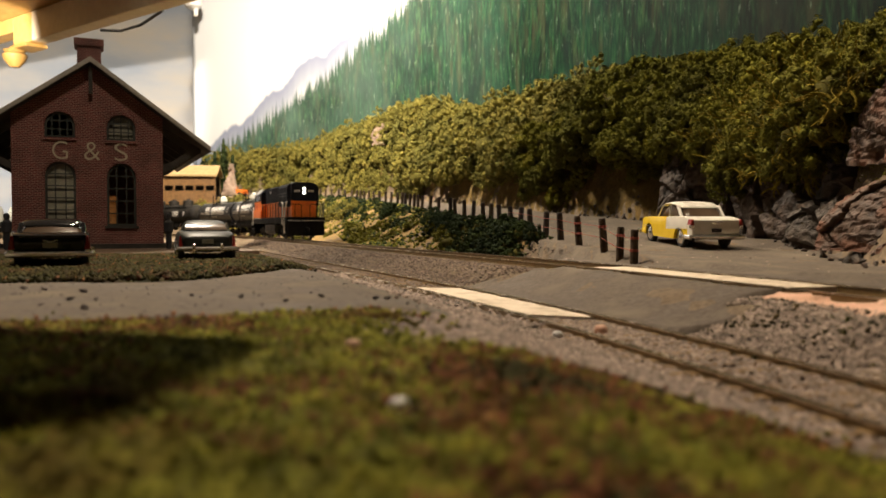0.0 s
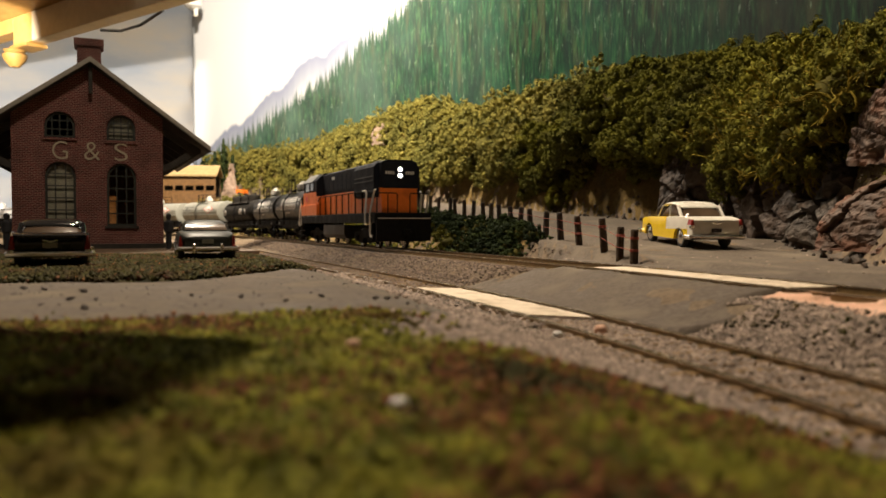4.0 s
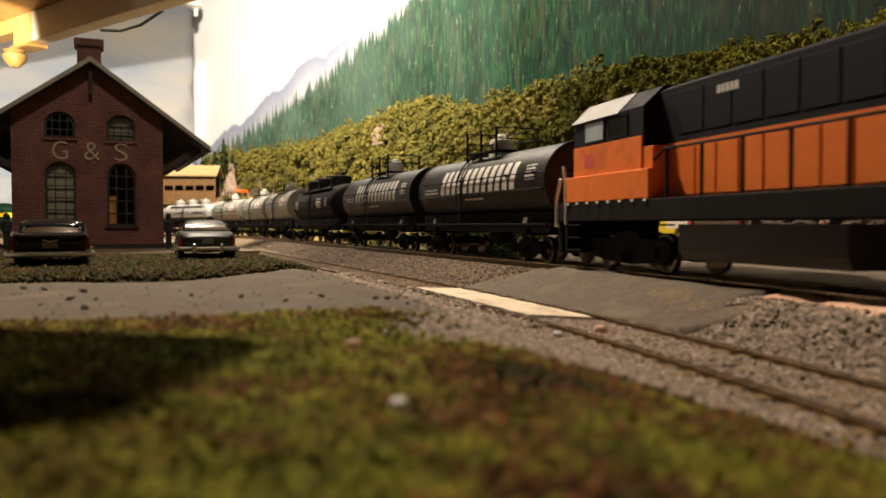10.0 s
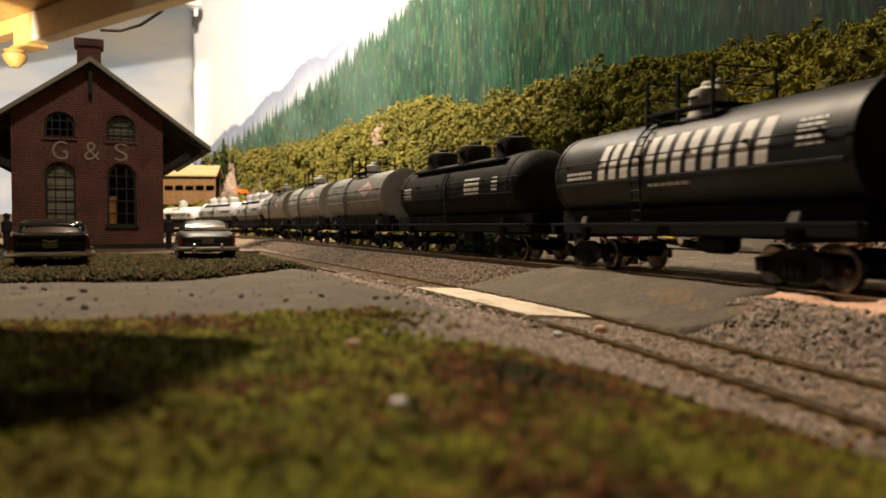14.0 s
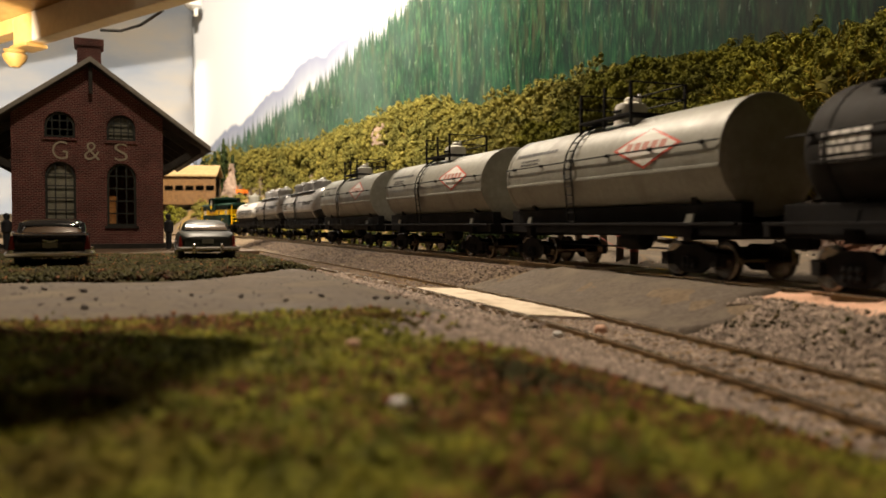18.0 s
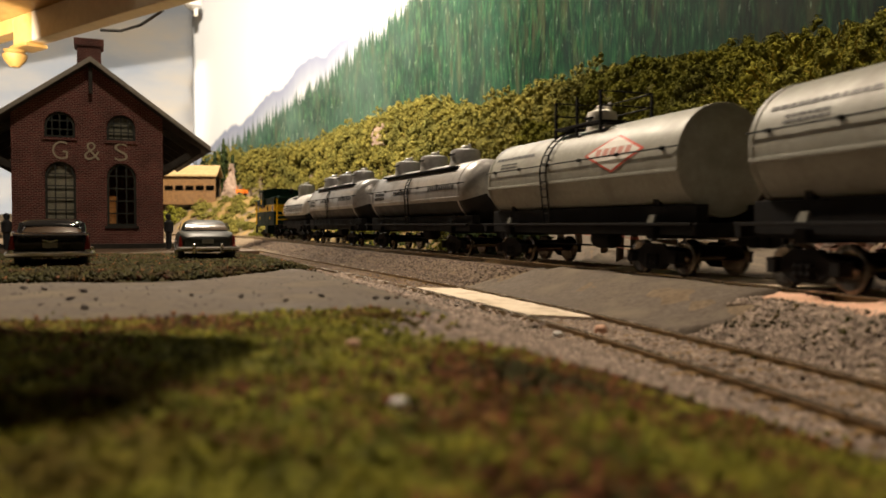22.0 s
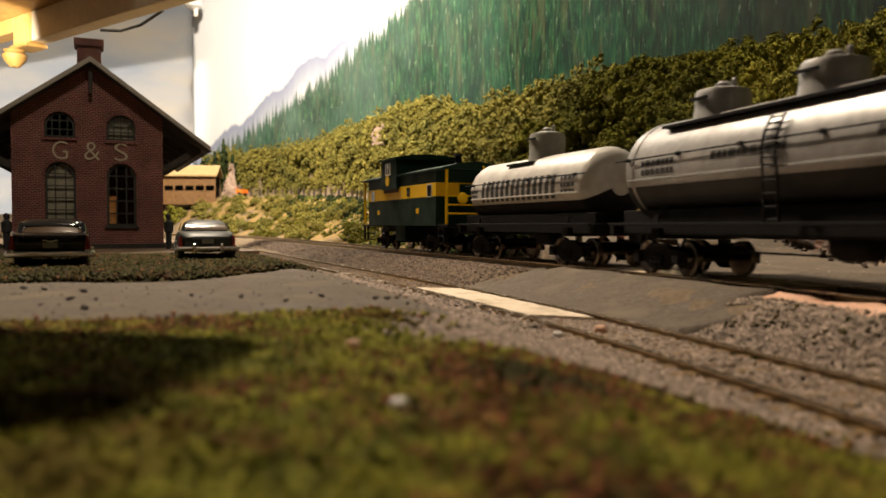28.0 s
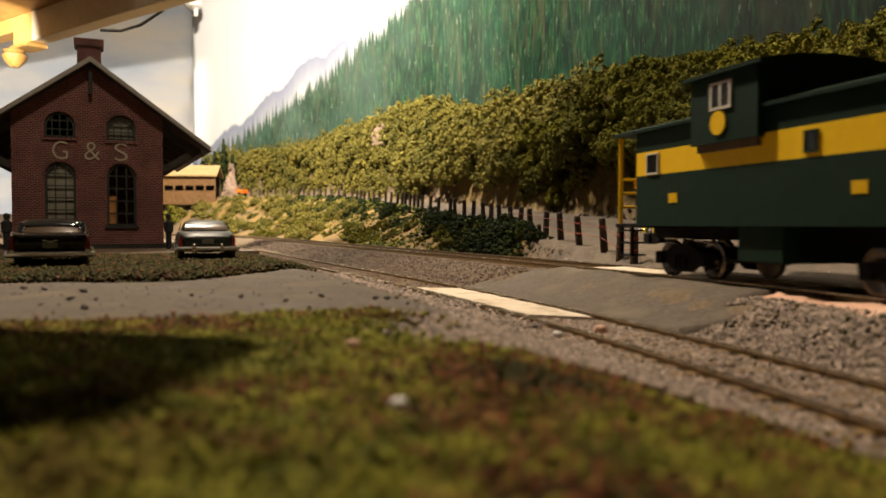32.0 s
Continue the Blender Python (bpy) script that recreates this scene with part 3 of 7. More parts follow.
def truck(parent, x, base=1.95, r=0.48, heavy=False):
    """A bogie: two cast side frames with springs and journal boxes, a bolster, two wheelsets."""
    bm = B()
    for k in (-1, 1):
        y0, y1 = sorted((k * 1.04, k * 1.18))
        h = base / 2
        if heavy:
            prism(bm, [(-h - 0.75, 0.75), (-h - 0.6, 0.42), (-h + 0.5, 0.3), (-0.7, 0.28), (0.7, 0.28), (h - 0.5, 0.3), (h + 0.6, 0.42), (h + 0.75, 0.75), (h + 0.6, 0.95), (0.8, 1.0), (0.5, 1.2), (-0.5, 1.2), (-0.8, 1.0), (-h - 0.6, 0.95)], "y", y0, y1)
        else:
            prism(bm, [(-h - 0.28, 0.66), (-h - 0.22, 0.36), (-h + 0.25, 0.38), (-0.36, 0.17), (0.36, 0.17), (h - 0.25, 0.38), (h + 0.22, 0.36), (h + 0.28, 0.66), (h - 0.3, 0.7), (0.38, 0.88), (-0.38, 0.88), (-h + 0.3, 0.7)], "y", y0, y1)
    box(bm, -0.26, -1.05, 0.5, 0.26, 1.05, 0.8, 0.03)
    t = part("truck", bm, FRAME, parent)
    t.matrix_basis = pose(x * U, 0, 0)
    first = part("spring", turned(B(), ((0.07, 0.26), (0.09, 0.34), (0.07, 0.42), (0.09, 0.5), (0.07, 0.58)), "z", n=8), FRAME, t)
    first.location = (-0.2 * U, -1.2 * U, 0)
    for x_, y_ in ((0, -1.2), (0.2, -1.2), (-0.2, 1.2), (0, 1.2), (0.2, 1.2)):
        share(first, "spring", x_, y_)
    for i in (-1, 1):
        for k in (-1, 1):
            bm = box(B(), i * base / 2 - 0.15, min(k * 1.1, k * 1.28), r - 0.14, i * base / 2 + 0.15, max(k * 1.1, k * 1.28), r + 0.16, 0.03)
            part("journal_box", bm, FRAME, t)
    for i in (-1, 1):
        wheelset(t, i * base / 2, r)
    return t


def coupler(parent, x, way):
    bm = B()
    box(bm, min(x, x + way * 0.55), -0.1, 0.85, max(x, x + way * 0.55), 0.1, 1.1, 0.02)
    box(bm, min(x + way * 0.45, x + way * 0.8), -0.18, 0.8, max(x + way * 0.45, x + way * 0.8), 0.18, 1.14, 0.05)
    return part("coupler", bm, FRAME, parent)


def wrap(bm, r, cz, face=-1):
    """Bends flat shapes, drawn in x and z on the plane y = 0, round a lying cylinder's camera side."""
    for z in np.arange(-1.2, 1.21, 0.2):
        bmesh.ops.bisect_plane(bm, geom=bm.verts[:] + bm.edges[:] + bm.faces[:], plane_co=(0, 0, z), plane_no=(0, 0, 1))
    for v in bm.verts:
        a = v.co.z / r
        rr = r + 0.012 + v.co.y
        v.co.y, v.co.z = face * rr * math.cos(a), cz + rr * math.sin(a)
    return bm


def flat(bm, poly, y=0.0):
    bm.faces.new([bm.verts.new((p[0], y, p[1])) for p in poly])
    return bm


def letter_blocks(x0, x1, z0, z1, n, lean=0.16):
    """Lettering as slanted bars, two strokes to a letter."""
    w = (x1 - x0) / n
    out = []
    for i in range(n):
        bm = B()
        out.append(bm)
        a = x0 + i * w + 0.06 * w
        for k, s in ((0.0, 0.31), (0.49, 0.31)):
            b = a + k * w
            flat(bm, [(b, z0), (b + s * w, z0), (b + s * w + lean * (1 if k else 1), z1), (b + lean, z1)])
    return out


def small_bars(bm, x, z, rows, w, h=0.07, gap=0.06, seed=0):
    rng = random.Random(seed)
    for i in range(rows):
        a = x
        while a < x + w:
            b = min(a + rng.uniform(0.12, 0.3), x + w)
            zz = z - i * (h + gap)
            flat(bm, [(a, zz - h), (b, zz - h), (b, zz), (a, zz)])
            a = b + 0.05
    return bm


def tank_profile(L, r, dish):
    h = L / 2
    out = [(0.02, -h)] + [(r * math.sin(a), -h + dish * (1 - math.cos(a))) for a in (0.3, 0.6, 0.85, 1.1, 1.35)] + [(r, -h + dish)]
    return out + [(q, -x) for q, x in reversed(out)]


def tank_car(label, L, r, cz, frame_half, half, paint, domes, style, marks, bands=(), lower=None, brim=-0.32, dish=0.35, dome_r=0.62, dome_top=5.1, cap=None):
    """A tank car: tank with dished ends and bands, dome(s), sill, running boards, ladder, saddles, trucks."""
    e = thing("tank_car", label, "tank car", "cars of the train")
    bm = turned(B(), tank_profile(L, r, dish), "x", (0, 0, cz), 40)
    t = part("tank", bm, paint, e, smooth=True)
    if lower:
        prof = [(q + 0.016, x * 1.004) for q, x in tank_profile(L, r, dish) if abs(x) < L / 2 - 0.02]
        bm, rings = B(), []
        for q, x in prof:
            rings.append([bm.verts.new((x, -q * math.cos(a), cz + q * math.sin(a))) for a in np.linspace(brim, -math.pi - brim, 22)])
        for a, b in zip(rings, rings[1:]):
            for i in range(21):
                bm.faces.new((a[i], a[i + 1], b[i + 1], b[i]))
        part("lower_paint", bm, lower, t, "matt black lower half", True)
    for x in bands:
        bm = turned(B(), ((r, x - 0.09), (r + 0.025, x - 0.07), (r + 0.025, x + 0.07), (r, x + 0.09)), "x", (0, 0, cz), 40)
        part("tank_band", bm, paint, t, smooth=True)
    # seam and rivet line along the side
    for k in (-1, 1):
        bm = B()
        if style == "shell":
            box(bm, -L / 2 + dish, min(k * (r - 0.06), k * (r + 0.025)), cz - 0.3, L / 2 - dish, max(k * (r - 0.06), k * (r + 0.025)), cz - 0.24, 0.01)
        else:
            box(bm, -L / 2 + dish, min(k * (r - 0.12), k * (r + 0.035)), cz - 0.34, L / 2 - dish, max(k * (r - 0.12), k * (r + 0.035)), cz - 0.24, 0.015)
        seam = part("seam", bm, paint, t)
        first = None
        for x in np.arange(-L / 2 + dish + 0.2, L / 2 - dish, 0.3):
            if first is None:
                first = part("rivet", box(B(), -0.025, min(k * (r + 0.02), k * (r + 0.05)), cz - 0.31, 0.025, max(k * (r + 0.02), k * (r + 0.05)), cz - 0.27), paint, seam)
                first.location.x = x * U
            else:
                share(first, "rivet", x)
    for i, x in enumerate(domes):
        bm = turned(B(), ((dome_r * 1.12, cz + r - 0.25), (dome_r * 1.02, cz + r + 0.02), (dome_r, cz + r + 0.12), (dome_r, dome_top - 0.22), (dome_r * 0.92, dome_top - 0.1), (dome_r * 0.5, dome_top - 0.02), (0.05, dome_top)), "z", (x, 0, 0), 24)
        d = part("dome", bm, cap or paint, e, smooth=True)
        bm = turned(B(), ((0.2, dome_top - 0.05), (0.2, dome_top + 0.08), (0.12, dome_top + 0.14), (0.02, dome_top + 0.15)), "z", (x, 0, 0), 12)
        part("dome_cover", bm, cap or paint, d)
        bm = B()
        for k in (-1, 1):
            turned(bm, ((0.07, dome_top - 0.06), (0.07, dome_top + 0.16), (0.03, dome_top + 0.2)), "z", (x + 0.3 * k, 0.1, 0), 8)
        part("safety_valve", bm, cap or paint, d)
        bm = box(B(), x - dome_r * 0.5, -dome_r - 0.05, dome_top - 0.36, x + dome_r * 0.5, -dome_r + 0.02, dome_top - 0.29, 0.01)
        part("grab_iron", bm, FRAME, d)
    # underframe
    bm = B()
    box(bm, -frame_half, -0.3, 1.05, frame_half, 0.3, 1.45, 0.03)
    for s in (-1, 1):
        box(bm, s * frame_half - 0.12, -1.4, 1.1, s * frame_half + 0.12, 1.4, 1.42, 0.02)
        box(bm, s * half - 0.18, -1.3, 1.0, s * half + 0.18, 1.3, 1.3, 0.02)
    part("underframe", bm, FRAME, e)
    for k in (-1, 1):
        part("side_sill", box(B(), -frame_half + 0.2, min(k * 0.75, k * 1.12), 1.1, frame_half - 0.2, max(k * 0.75, k * 1.12), cz - r + 0.32, 0.02), FRAME, e)
        bm = box(B(), -frame_half, min(k * 1.2, k * 1.52), 1.36, frame_half, max(k * 1.2, k * 1.52), 1.44, 0.01)
        part("running_board", bm, FRAME, e)
    for s in (-1, 1):
        bm = B()
        prism(bm, [(-1.0, 1.4), (1.0, 1.4), (r * 0.74, cz - 1.0), (r * 0.5, cz - 1.15), (-r * 0.5, cz - 1.15), (-r * 0.74, cz - 1.0)], "x", s * half - 0.12, s * half + 0.12)
        part("saddle", bm, FRAME, e)
        for k in (-1, 1):
            bm = B()
            y = k * 1.3
            prism(bm, [(s * half - 0.12, 1.42), (s * half + 0.2, 1.42), (s * half + 0.28, 1.66), (s * half + 0.04, 1.66)], "y", y - 0.03, y + 0.03)
            part("gusset", bm, GREY if style != "shell" else FRAME, e)
        coupler(e, s * (frame_half + 0.1), s)
        truck(e, s * half)
    # handrail round the tank
    zr = cz + 0.32
    for k in (-1, 1):
        y = k * (math.sqrt(max(r * r - 0.1, 0.1)) + 0.09)
        bm = rod(B(), [(-L / 2 + 0.1, y, zr), (L / 2 - 0.1, y, zr)], 0.022)
        hr = part("handrail", bm, FRAME, e)
        first = None
        for x in np.linspace(-L / 2 + 0.8, L / 2 - 0.8, 6):
            if first is None:
                first = part("bracket", box(B(), -0.05, min(y, y - k * 0.14), zr - 0.05, 0.05, max(y, y - k * 0.14), zr + 0.05), FRAME, hr)
                first.location.x = x * U
            else:
                share(first, "bracket", x)
    # ladder on the camera's side and its twin
    for k in (-1, 1) if style == "platform" or len(domes) > 1 else ():
        lx = -1.2 if style == "platform" else -0.2
        bm = B()
        for dx in (-0.22, 0.22):
            pts = [(lx + dx, k * 1.42, 1.42)] + [(lx + dx, k * (r + 0.1) * math.cos(a), cz + (r + 0.1) * math.sin(a)) for a in np.linspace(-0.2, 1.25 if style == "platform" else 0.6, 8)]
            rod(bm, pts, 0.03, 6)
        lad = part("ladder", bm, FRAME, e)
        first = part("rung", rod(B(), ((-0.22, 0, 0), (0.22, 0, 0)), 0.022, 5), FRAME, lad)
        first.matrix_basis = pose(lx * U, k * 1.42 * U, 1.5 * U)
        for a in np.linspace(-0.15, 1.2 if style == "platform" else 0.55, 8):
            share(first, "rung", lx, k * (r + 0.1) * math.cos(a), cz + (r + 0.1) * math.sin(a))
        for z in np.arange(1.78, cz - 0.3, 0.28):
            share(first, "rung", lx, k * (1.42 + (r - 1.32) * (z - 1.42) / (cz - 1.6)), z)
    if style == "platform":
        top = cz + r
        bm = B()
        for k in (-1, 1):
            box(bm, -1.5, min(k * 0.62, k * 1.0), top + 0.02, 1.5, max(k * 0.62, k * 1.0), top + 0.1, 0.01)
        for s in (-1, 1):
            box(bm, min(s * 0.9, s * 1.5), -0.62, top + 0.02, max(s * 0.9, s * 1.5), 0.62, top + 0.1, 0.01)
        part("walkway", bm, FRAME, e)
        rl = part("railing_post", box(B(), -0.04, -0.04, top - 0.25, 0.04, 0.04, top + 1.02), FRAME, e)
        rl.location = (-1.45 * U, -0.95 * U, 0)
        for x, y in ((1.45, -0.95), (-1.45, 0.95), (1.45, 0.95), (0.0, -0.95)):
            share(rl, "railing_post", x, y)
        bm = B()
        for z in (top + 1.0, top + 0.55):
            rod(bm, [(-1.45, -0.95, z), (-1.45, 0.95, z), (1.45, 0.95, z), (1.45, -0.95, z)], 0.025)
        part("railing", bm, FRAME, e)
    else:
        top = cz + r
        for k in (-1, 1):
            if len(domes) > 1:
                bm = box(B(), domes[0] - 1.1, min(k * 0.75, k * 1.15), top - 0.34, domes[-1] + 1.3, max(k * 0.75, k * 1.15), top - 0.26, 0.01)
            else:
                bm = box(B(), domes[0] - 1.6, min(k * 0.6, k * 0.95), top - 0.3, domes[0] + 0.5, max(k * 0.6, k * 0.95), top - 0.22, 0.01)
            part("running_board", bm, FRAME, e)
    # brake tank and rigging under the sill
    bm = turned(B(), ((0.05, -0.6), (0.27, -0.5), (0.3, -0.4), (0.3, 0.4), (0.27, 0.5), (0.05, 0.6)), "x", (1.5, -0.75, 0.95), 14)
    part("air_tank", bm, FRAME, e, smooth=True)
    bm = rod(B(), [(-half + 1, -0.5, 0.72), (half - 1, -0.5, 0.72)], 0.03)
    part("brake_rod", bm, FRAME, e)
    for nm, fn, m, lab in marks:
        for one in fn() if nm.endswith(("letter", "lettering")) else (fn(B()),):
            part(nm, wrap(one, r, cz), m, t, lab)
    return e


def diamond(k):
    def go(bm):
        c, z = 2.95, 0.42
        return flat(bm, [(c - 1.6 * k, z), (c, z - 0.6 * k), (c + 1.6 * k, z), (c, z + 0.6 * k)], 0.004 if k > 0.95 else 0.009)
    return go


PALERED = mat("pale_red_bars", (0.5, 0.22, 0.18), (0.6, 0.3, 0.26), 0.6, grain=300, bump_by=0)
INK = mat("black_lettering", (0.02, 0.02, 0.02), (0.04, 0.04, 0.04), 0.6, grain=300, bump_by=0)
WHITEMARK = mat("white_lettering", (0.62, 0.61, 0.58), (0.72, 0.7, 0.67), 0.6, grain=300, bump_by=0)
CAPPAINT = mat("cream_dome_paint", (0.6, 0.58, 0.52), (0.72, 0.7, 0.63), 0.5, grain=300, bump_by=0.05)

TRAIN = []


def black_car():
    return tank_car("black single-dome tank car with large white lettering", 12.5, 1.42, 2.95, 6.5, 4.55, BLACK, (0.0,), "platform",
                    (("letter", lambda: letter_blocks(-3.5, 4.1, -0.22, 0.86, 6), WHITEMARK, "white block lettering"),
                     ("small_lettering", lambda: [small_bars(B(), -5.4, 0.1, 2, 1.6, 0.09, 0.06, 3), small_bars(B(), 4.8, 0.65, 5, 0.75, 0.07, 0.06, 4), small_bars(B(), -0.8, -0.45, 1, 1.9, 0.09, 0.06, 5)], WHITEMARK, "fine white lettering")),
                    bands=(-6.2, 6.2), dome_r=0.5, dome_top=5.1, cap=CAPPAINT, dish=0.16)


def grey_car():
    return tank_car("grey single-dome tank car with a red and white diamond", 12.4, 1.5, 3.1, 6.6, 4.6, GREY, (0.0,), "platform",
                    (("emblem_edge", diamond(1.0), RED, "red diamond edge"), ("emblem", diamond(0.88), WHITEMARK, "white diamond emblem"),
                     ("emblem_bars", lambda bm: [flat(bm, [(1.98 + i * 0.4, 0.31), (2.25 + i * 0.4, 0.31), (2.32 + i * 0.4, 0.57), (2.05 + i * 0.4, 0.57)], 0.014) for i in range(5)] and bm, PALERED, "red bars on the emblem"),
                     ("small_lettering", lambda: [small_bars(B(), -5.6, 0.9, 1, 3.2, 0.12, 0.06, 6), small_bars(B(), -5.0, 0.62, 2, 1.4, 0.07, 0.06, 7)], INK, "fine black lettering")),
                    bands=(-6.0, 6.0), dome_r=0.5, dome_top=5.25, dish=0.14, cap=CAPPAINT)


def silver_car():
    return tank_car("silver three-dome tank car with a black lower half", 14.2, 1.42, 2.9, 7.3, 5.1, SILVER, (-3.9, 0.0, 3.9), "shell",
                    (("lettering", lambda: [small_bars(B(), -5.6, 0.25, 2, 1.6, 0.16, 0.08, 8), small_bars(B(), -2.4, 0.25, 1, 2.6, 0.2, 0.08, 9), small_bars(B(), 2.6, 0.3, 1, 3.2, 0.22, 0.08, 10)], INK, "faint black lettering"),),
                    bands=(-6.1, 6.1), lower=BLACK, dish=0.75, dome_r=0.72, dome_top=5.0)


def black_three():
    return tank_car("black three-dome tank car with small white data blocks", 14.2, 1.4, 2.9, 7.7, 5.3, SOOT, (-3.9, 0.0, 3.9), "shell",
                    (("lettering", lambda: [small_bars(B(), -6.0, 0.35, 4, 1.3, 0.12, 0.06, 11), small_bars(B(), 1.9, 0.45, 4, 1.5, 0.14, 0.06, 12), small_bars(B(), 4.6, 0.4, 4, 0.5, 0.09, 0.06, 13)], WHITEMARK, "white data lettering"),),
                    bands=(-5.9, 5.9), dish=0.75, dome_r=0.75, dome_top=5.05)


def white_car():
    return tank_car("short white tank car, one tall dome, black lettering and underside", 9.9, 1.26, 2.72, 5.4, 3.6, PALETANK, (0.0,), "shell",
                    (("letter", lambda: letter_blocks(-3.4, 2.9, -0.42, 0.42, 7, 0.1), INK, "black block lettering"),
                     ("small_lettering", lambda: [small_bars(B(), 3.2, 0.3, 3, 0.9, 0.14, 0.08, 14), small_bars(B(), -4.4, 0.1, 2, 0.7, 0.12, 0.08, 15)], INK, "fine black lettering")),
                    bands=(), lower=SOOT, brim=-0.42, dish=0.6, dome_r=0.68, dome_top=4.95, cap=GREY)


def engine():
    """A high-hood diesel, running hood first: sill, hood with flared radiators, cab, steps, rails, trucks, tank."""
    e = thing("locomotive", "orange and black diesel locomotive with lit headlights, running hood first", "locomotive")
    # sill and decks
    bm = box(B(), -9.9, -1.72, 1.5, 9.9, 1.72, 2.08, 0.03)
    part("sill", bm, FRAME, e)
    bm = B()
    prism(bm, [(-1.1, 5.0), (-0.75, 5.16), (0.75, 5.16), (1.1, 5.0), (1.1, 3.55), (-1.1, 3.55)], "x", -4.7, 9.2)
    hood = part("hood_top", bm, NAVY, e, "black upper hood")
    bm = box(B(), -4.7, -1.1, 2.08, 9.2, 1.1, 3.55)
    low = part("hood_side", bm, ORANGE, e, "orange lower hood")
    # doors of the engine room
    first = None
    for k in (-1, 1):
        for i in range(9):
            x = -3.4 + i * 0.86
            if first is None:
                first = part("hood_door", box(B(), -0.39, -0.02, 0, 0.39, 0.02, 1.25, 0.012), ORANGE, low)
                first.matrix_basis = pose(x * U, k * 1.11 * U, 2.16 * U)
            else:
                share(first, "hood_door", x, k * 1.11, 2.16)
    first = None
    for k in (-1, 1):
        for i in range(7):
            x = -3.2 + i * 1.12
            if first is None:
                first = part("hood_panel", box(B(), -0.5, -0.015, 0, 0.5, 0.015, 1.1, 0.012), NAVY, hood)
                first.matrix_basis = pose(x * U, k * 1.105 * U, 3.75 * U)
            else:
                share(first, "hood_panel", x, k * 1.105, 3.75)
    for k in (-1, 1):
        bm = B()
        prism(bm, [(k * 1.08, 3.0), (k * 1.3, 3.05), (k * 1.42, 3.2), (k * 1.42, 4.75), (k * 1.2, 5.0), (k * 1.05, 5.02)], "x", 4.6, 8.75)
        rad = part("radiator", bm, NAVY, e, "black flared radiator")
        bm = B()
        for z in (3.35, 3.95, 4.2):
            box(bm, 4.75, min(k * 1.41, k * 1.44), z, 8.6, max(k * 1.41, k * 1.44), z + 0.05)
        part("radiator_ribs", bm, BLACK, rad)
    bm = B()
    turned(bm, ((0.75, 5.14), (0.75, 5.24), (0.6, 5.28)), "z", (6.6, 0, 0), 24)
    part("roof_fan", bm, BLACK, e)
    part("roof_hatch", box(B(), 1.0, -0.5, 5.14, 3.8, 0.5, 5.24, 0.03), BLACK, e)
    # nose panel of the hood end
    bm = box(B(), 9.2, -1.06, 3.52, 9.27, 1.06, 5.0, 0.02)
    part("end_panel", bm, NAVY, e)
    bm = box(B(), 9.2, -1.08, 2.1, 9.28, 1.08, 3.5, 0.02)
    face = part("end_door_panel", bm, ORANGE, e)
    bm = B()
    for y in (-0.25, 0.62):
        box(bm, 9.27, y - 0.02, 2.15, 9.3, y + 0.02, 3.4)
    for z in (2.5, 2.85, 3.2):
        rod(bm, ((9.28, -0.75, z), (9.36, -0.75, z), (9.36, -0.4, z), (9.28, -0.4, z)), 0.02, 5)
    part("grab_irons", bm, ORANGE, face)
    bm = box(B(), 9.26, -0.22, 4.05, 9.36, 0.22, 4.82, 0.04)
    hl = part("headlight_box", bm, NAVY, e)
    for z in (4.24, 4.6):
        bm = turned(B(), ((0.125, 9.35), (0.125, 9.4), (0.08, 9.43), (0.02, 9.44)), "x", (0, 0, z), 16)
        part("headlight", bm, LAMP_GLOW, hl, "lit round headlight", True)
    for k in (-1, 1):
        bm = box(B(), 9.26, min(k * 0.3, k * 0.98), 4.28, 9.31, max(k * 0.3, k * 0.98), 4.52, 0.015)
        nb = part("number_board", bm, NAVY, e)
        for i in range(4):
            y = k * (0.4 + i * 0.14)
            part("number_bar", box(B(), 9.31, y - 0.045, 4.31, 9.318, y + 0.045, 4.49), WHITEMARK, nb, "white number bar")
    # cab
    bm = B()
    prism(bm, [(-1.6, 2.9), (-1.6, 4.62), (-1.0, 5.18), (-0.5, 5.24), (0.5, 5.24), (1.0, 5.18), (1.6, 4.62), (1.6, 2.9)], "x", -8.9, -4.7)
    # window openings are set in as frames and panes below
    cab = part("cab", bm, NAVY, e, "black cab upper half")
    bm = B()
    for k in (-1, 1):
        prism(bm, [(k * 1.58, 4.6), (k * 1.68, 4.58), (k * 1.04, 5.2), (k * 1.0, 5.16)], "x", -9.0, -6.0)
    part("cab_roof_edge", bm, GREYROOF, cab, "grey cab roof edge")
    for k in (-1, 1):
        y0, y1 = sorted((k * 1.59, k * 1.64))
        bm = box(B(), -8.9, y0, 2.9, -4.72, y1, 3.82, 0.01)
        part("cab_side_panel", bm, ORANGE, cab, "orange cab side panel")
        for nm, x0, x1 in (("cab_window", -8.15, -6.95), ("cab_window", -6.6, -5.6)):
            bm = B()
            for a, b, c, d in ((x0 - 0.06, x1 + 0.06, 3.88, 3.94), (x0 - 0.06, x1 + 0.06, 4.5, 4.56), (x0 - 0.06, x0, 3.94, 4.5), (x1, x1 + 0.06, 3.94, 4.5)):
                box(bm, a, y0, c, b, y1 + 0.01 if k > 0 else y1, d)
            w = part(nm, bm, NAVY, cab)
            bm = box(B(), x0, min(k * 1.6, k * 1.62), 3.94, x1, max(k * 1.6, k * 1.62), 4.5)
            part("pane", bm, PALEGLASS if nm == "cab_window" and x0 < -7 else DARKGLASS, w, "window pane")
        bm = box(B(), -8.1, y0 - 0.01 if k < 0 else y0, 3.15, -7.55, y1 + 0.01, 3.55)
        part("emblem", bm, EMBLEM, cab, "small pink emblem")
    bm = B()
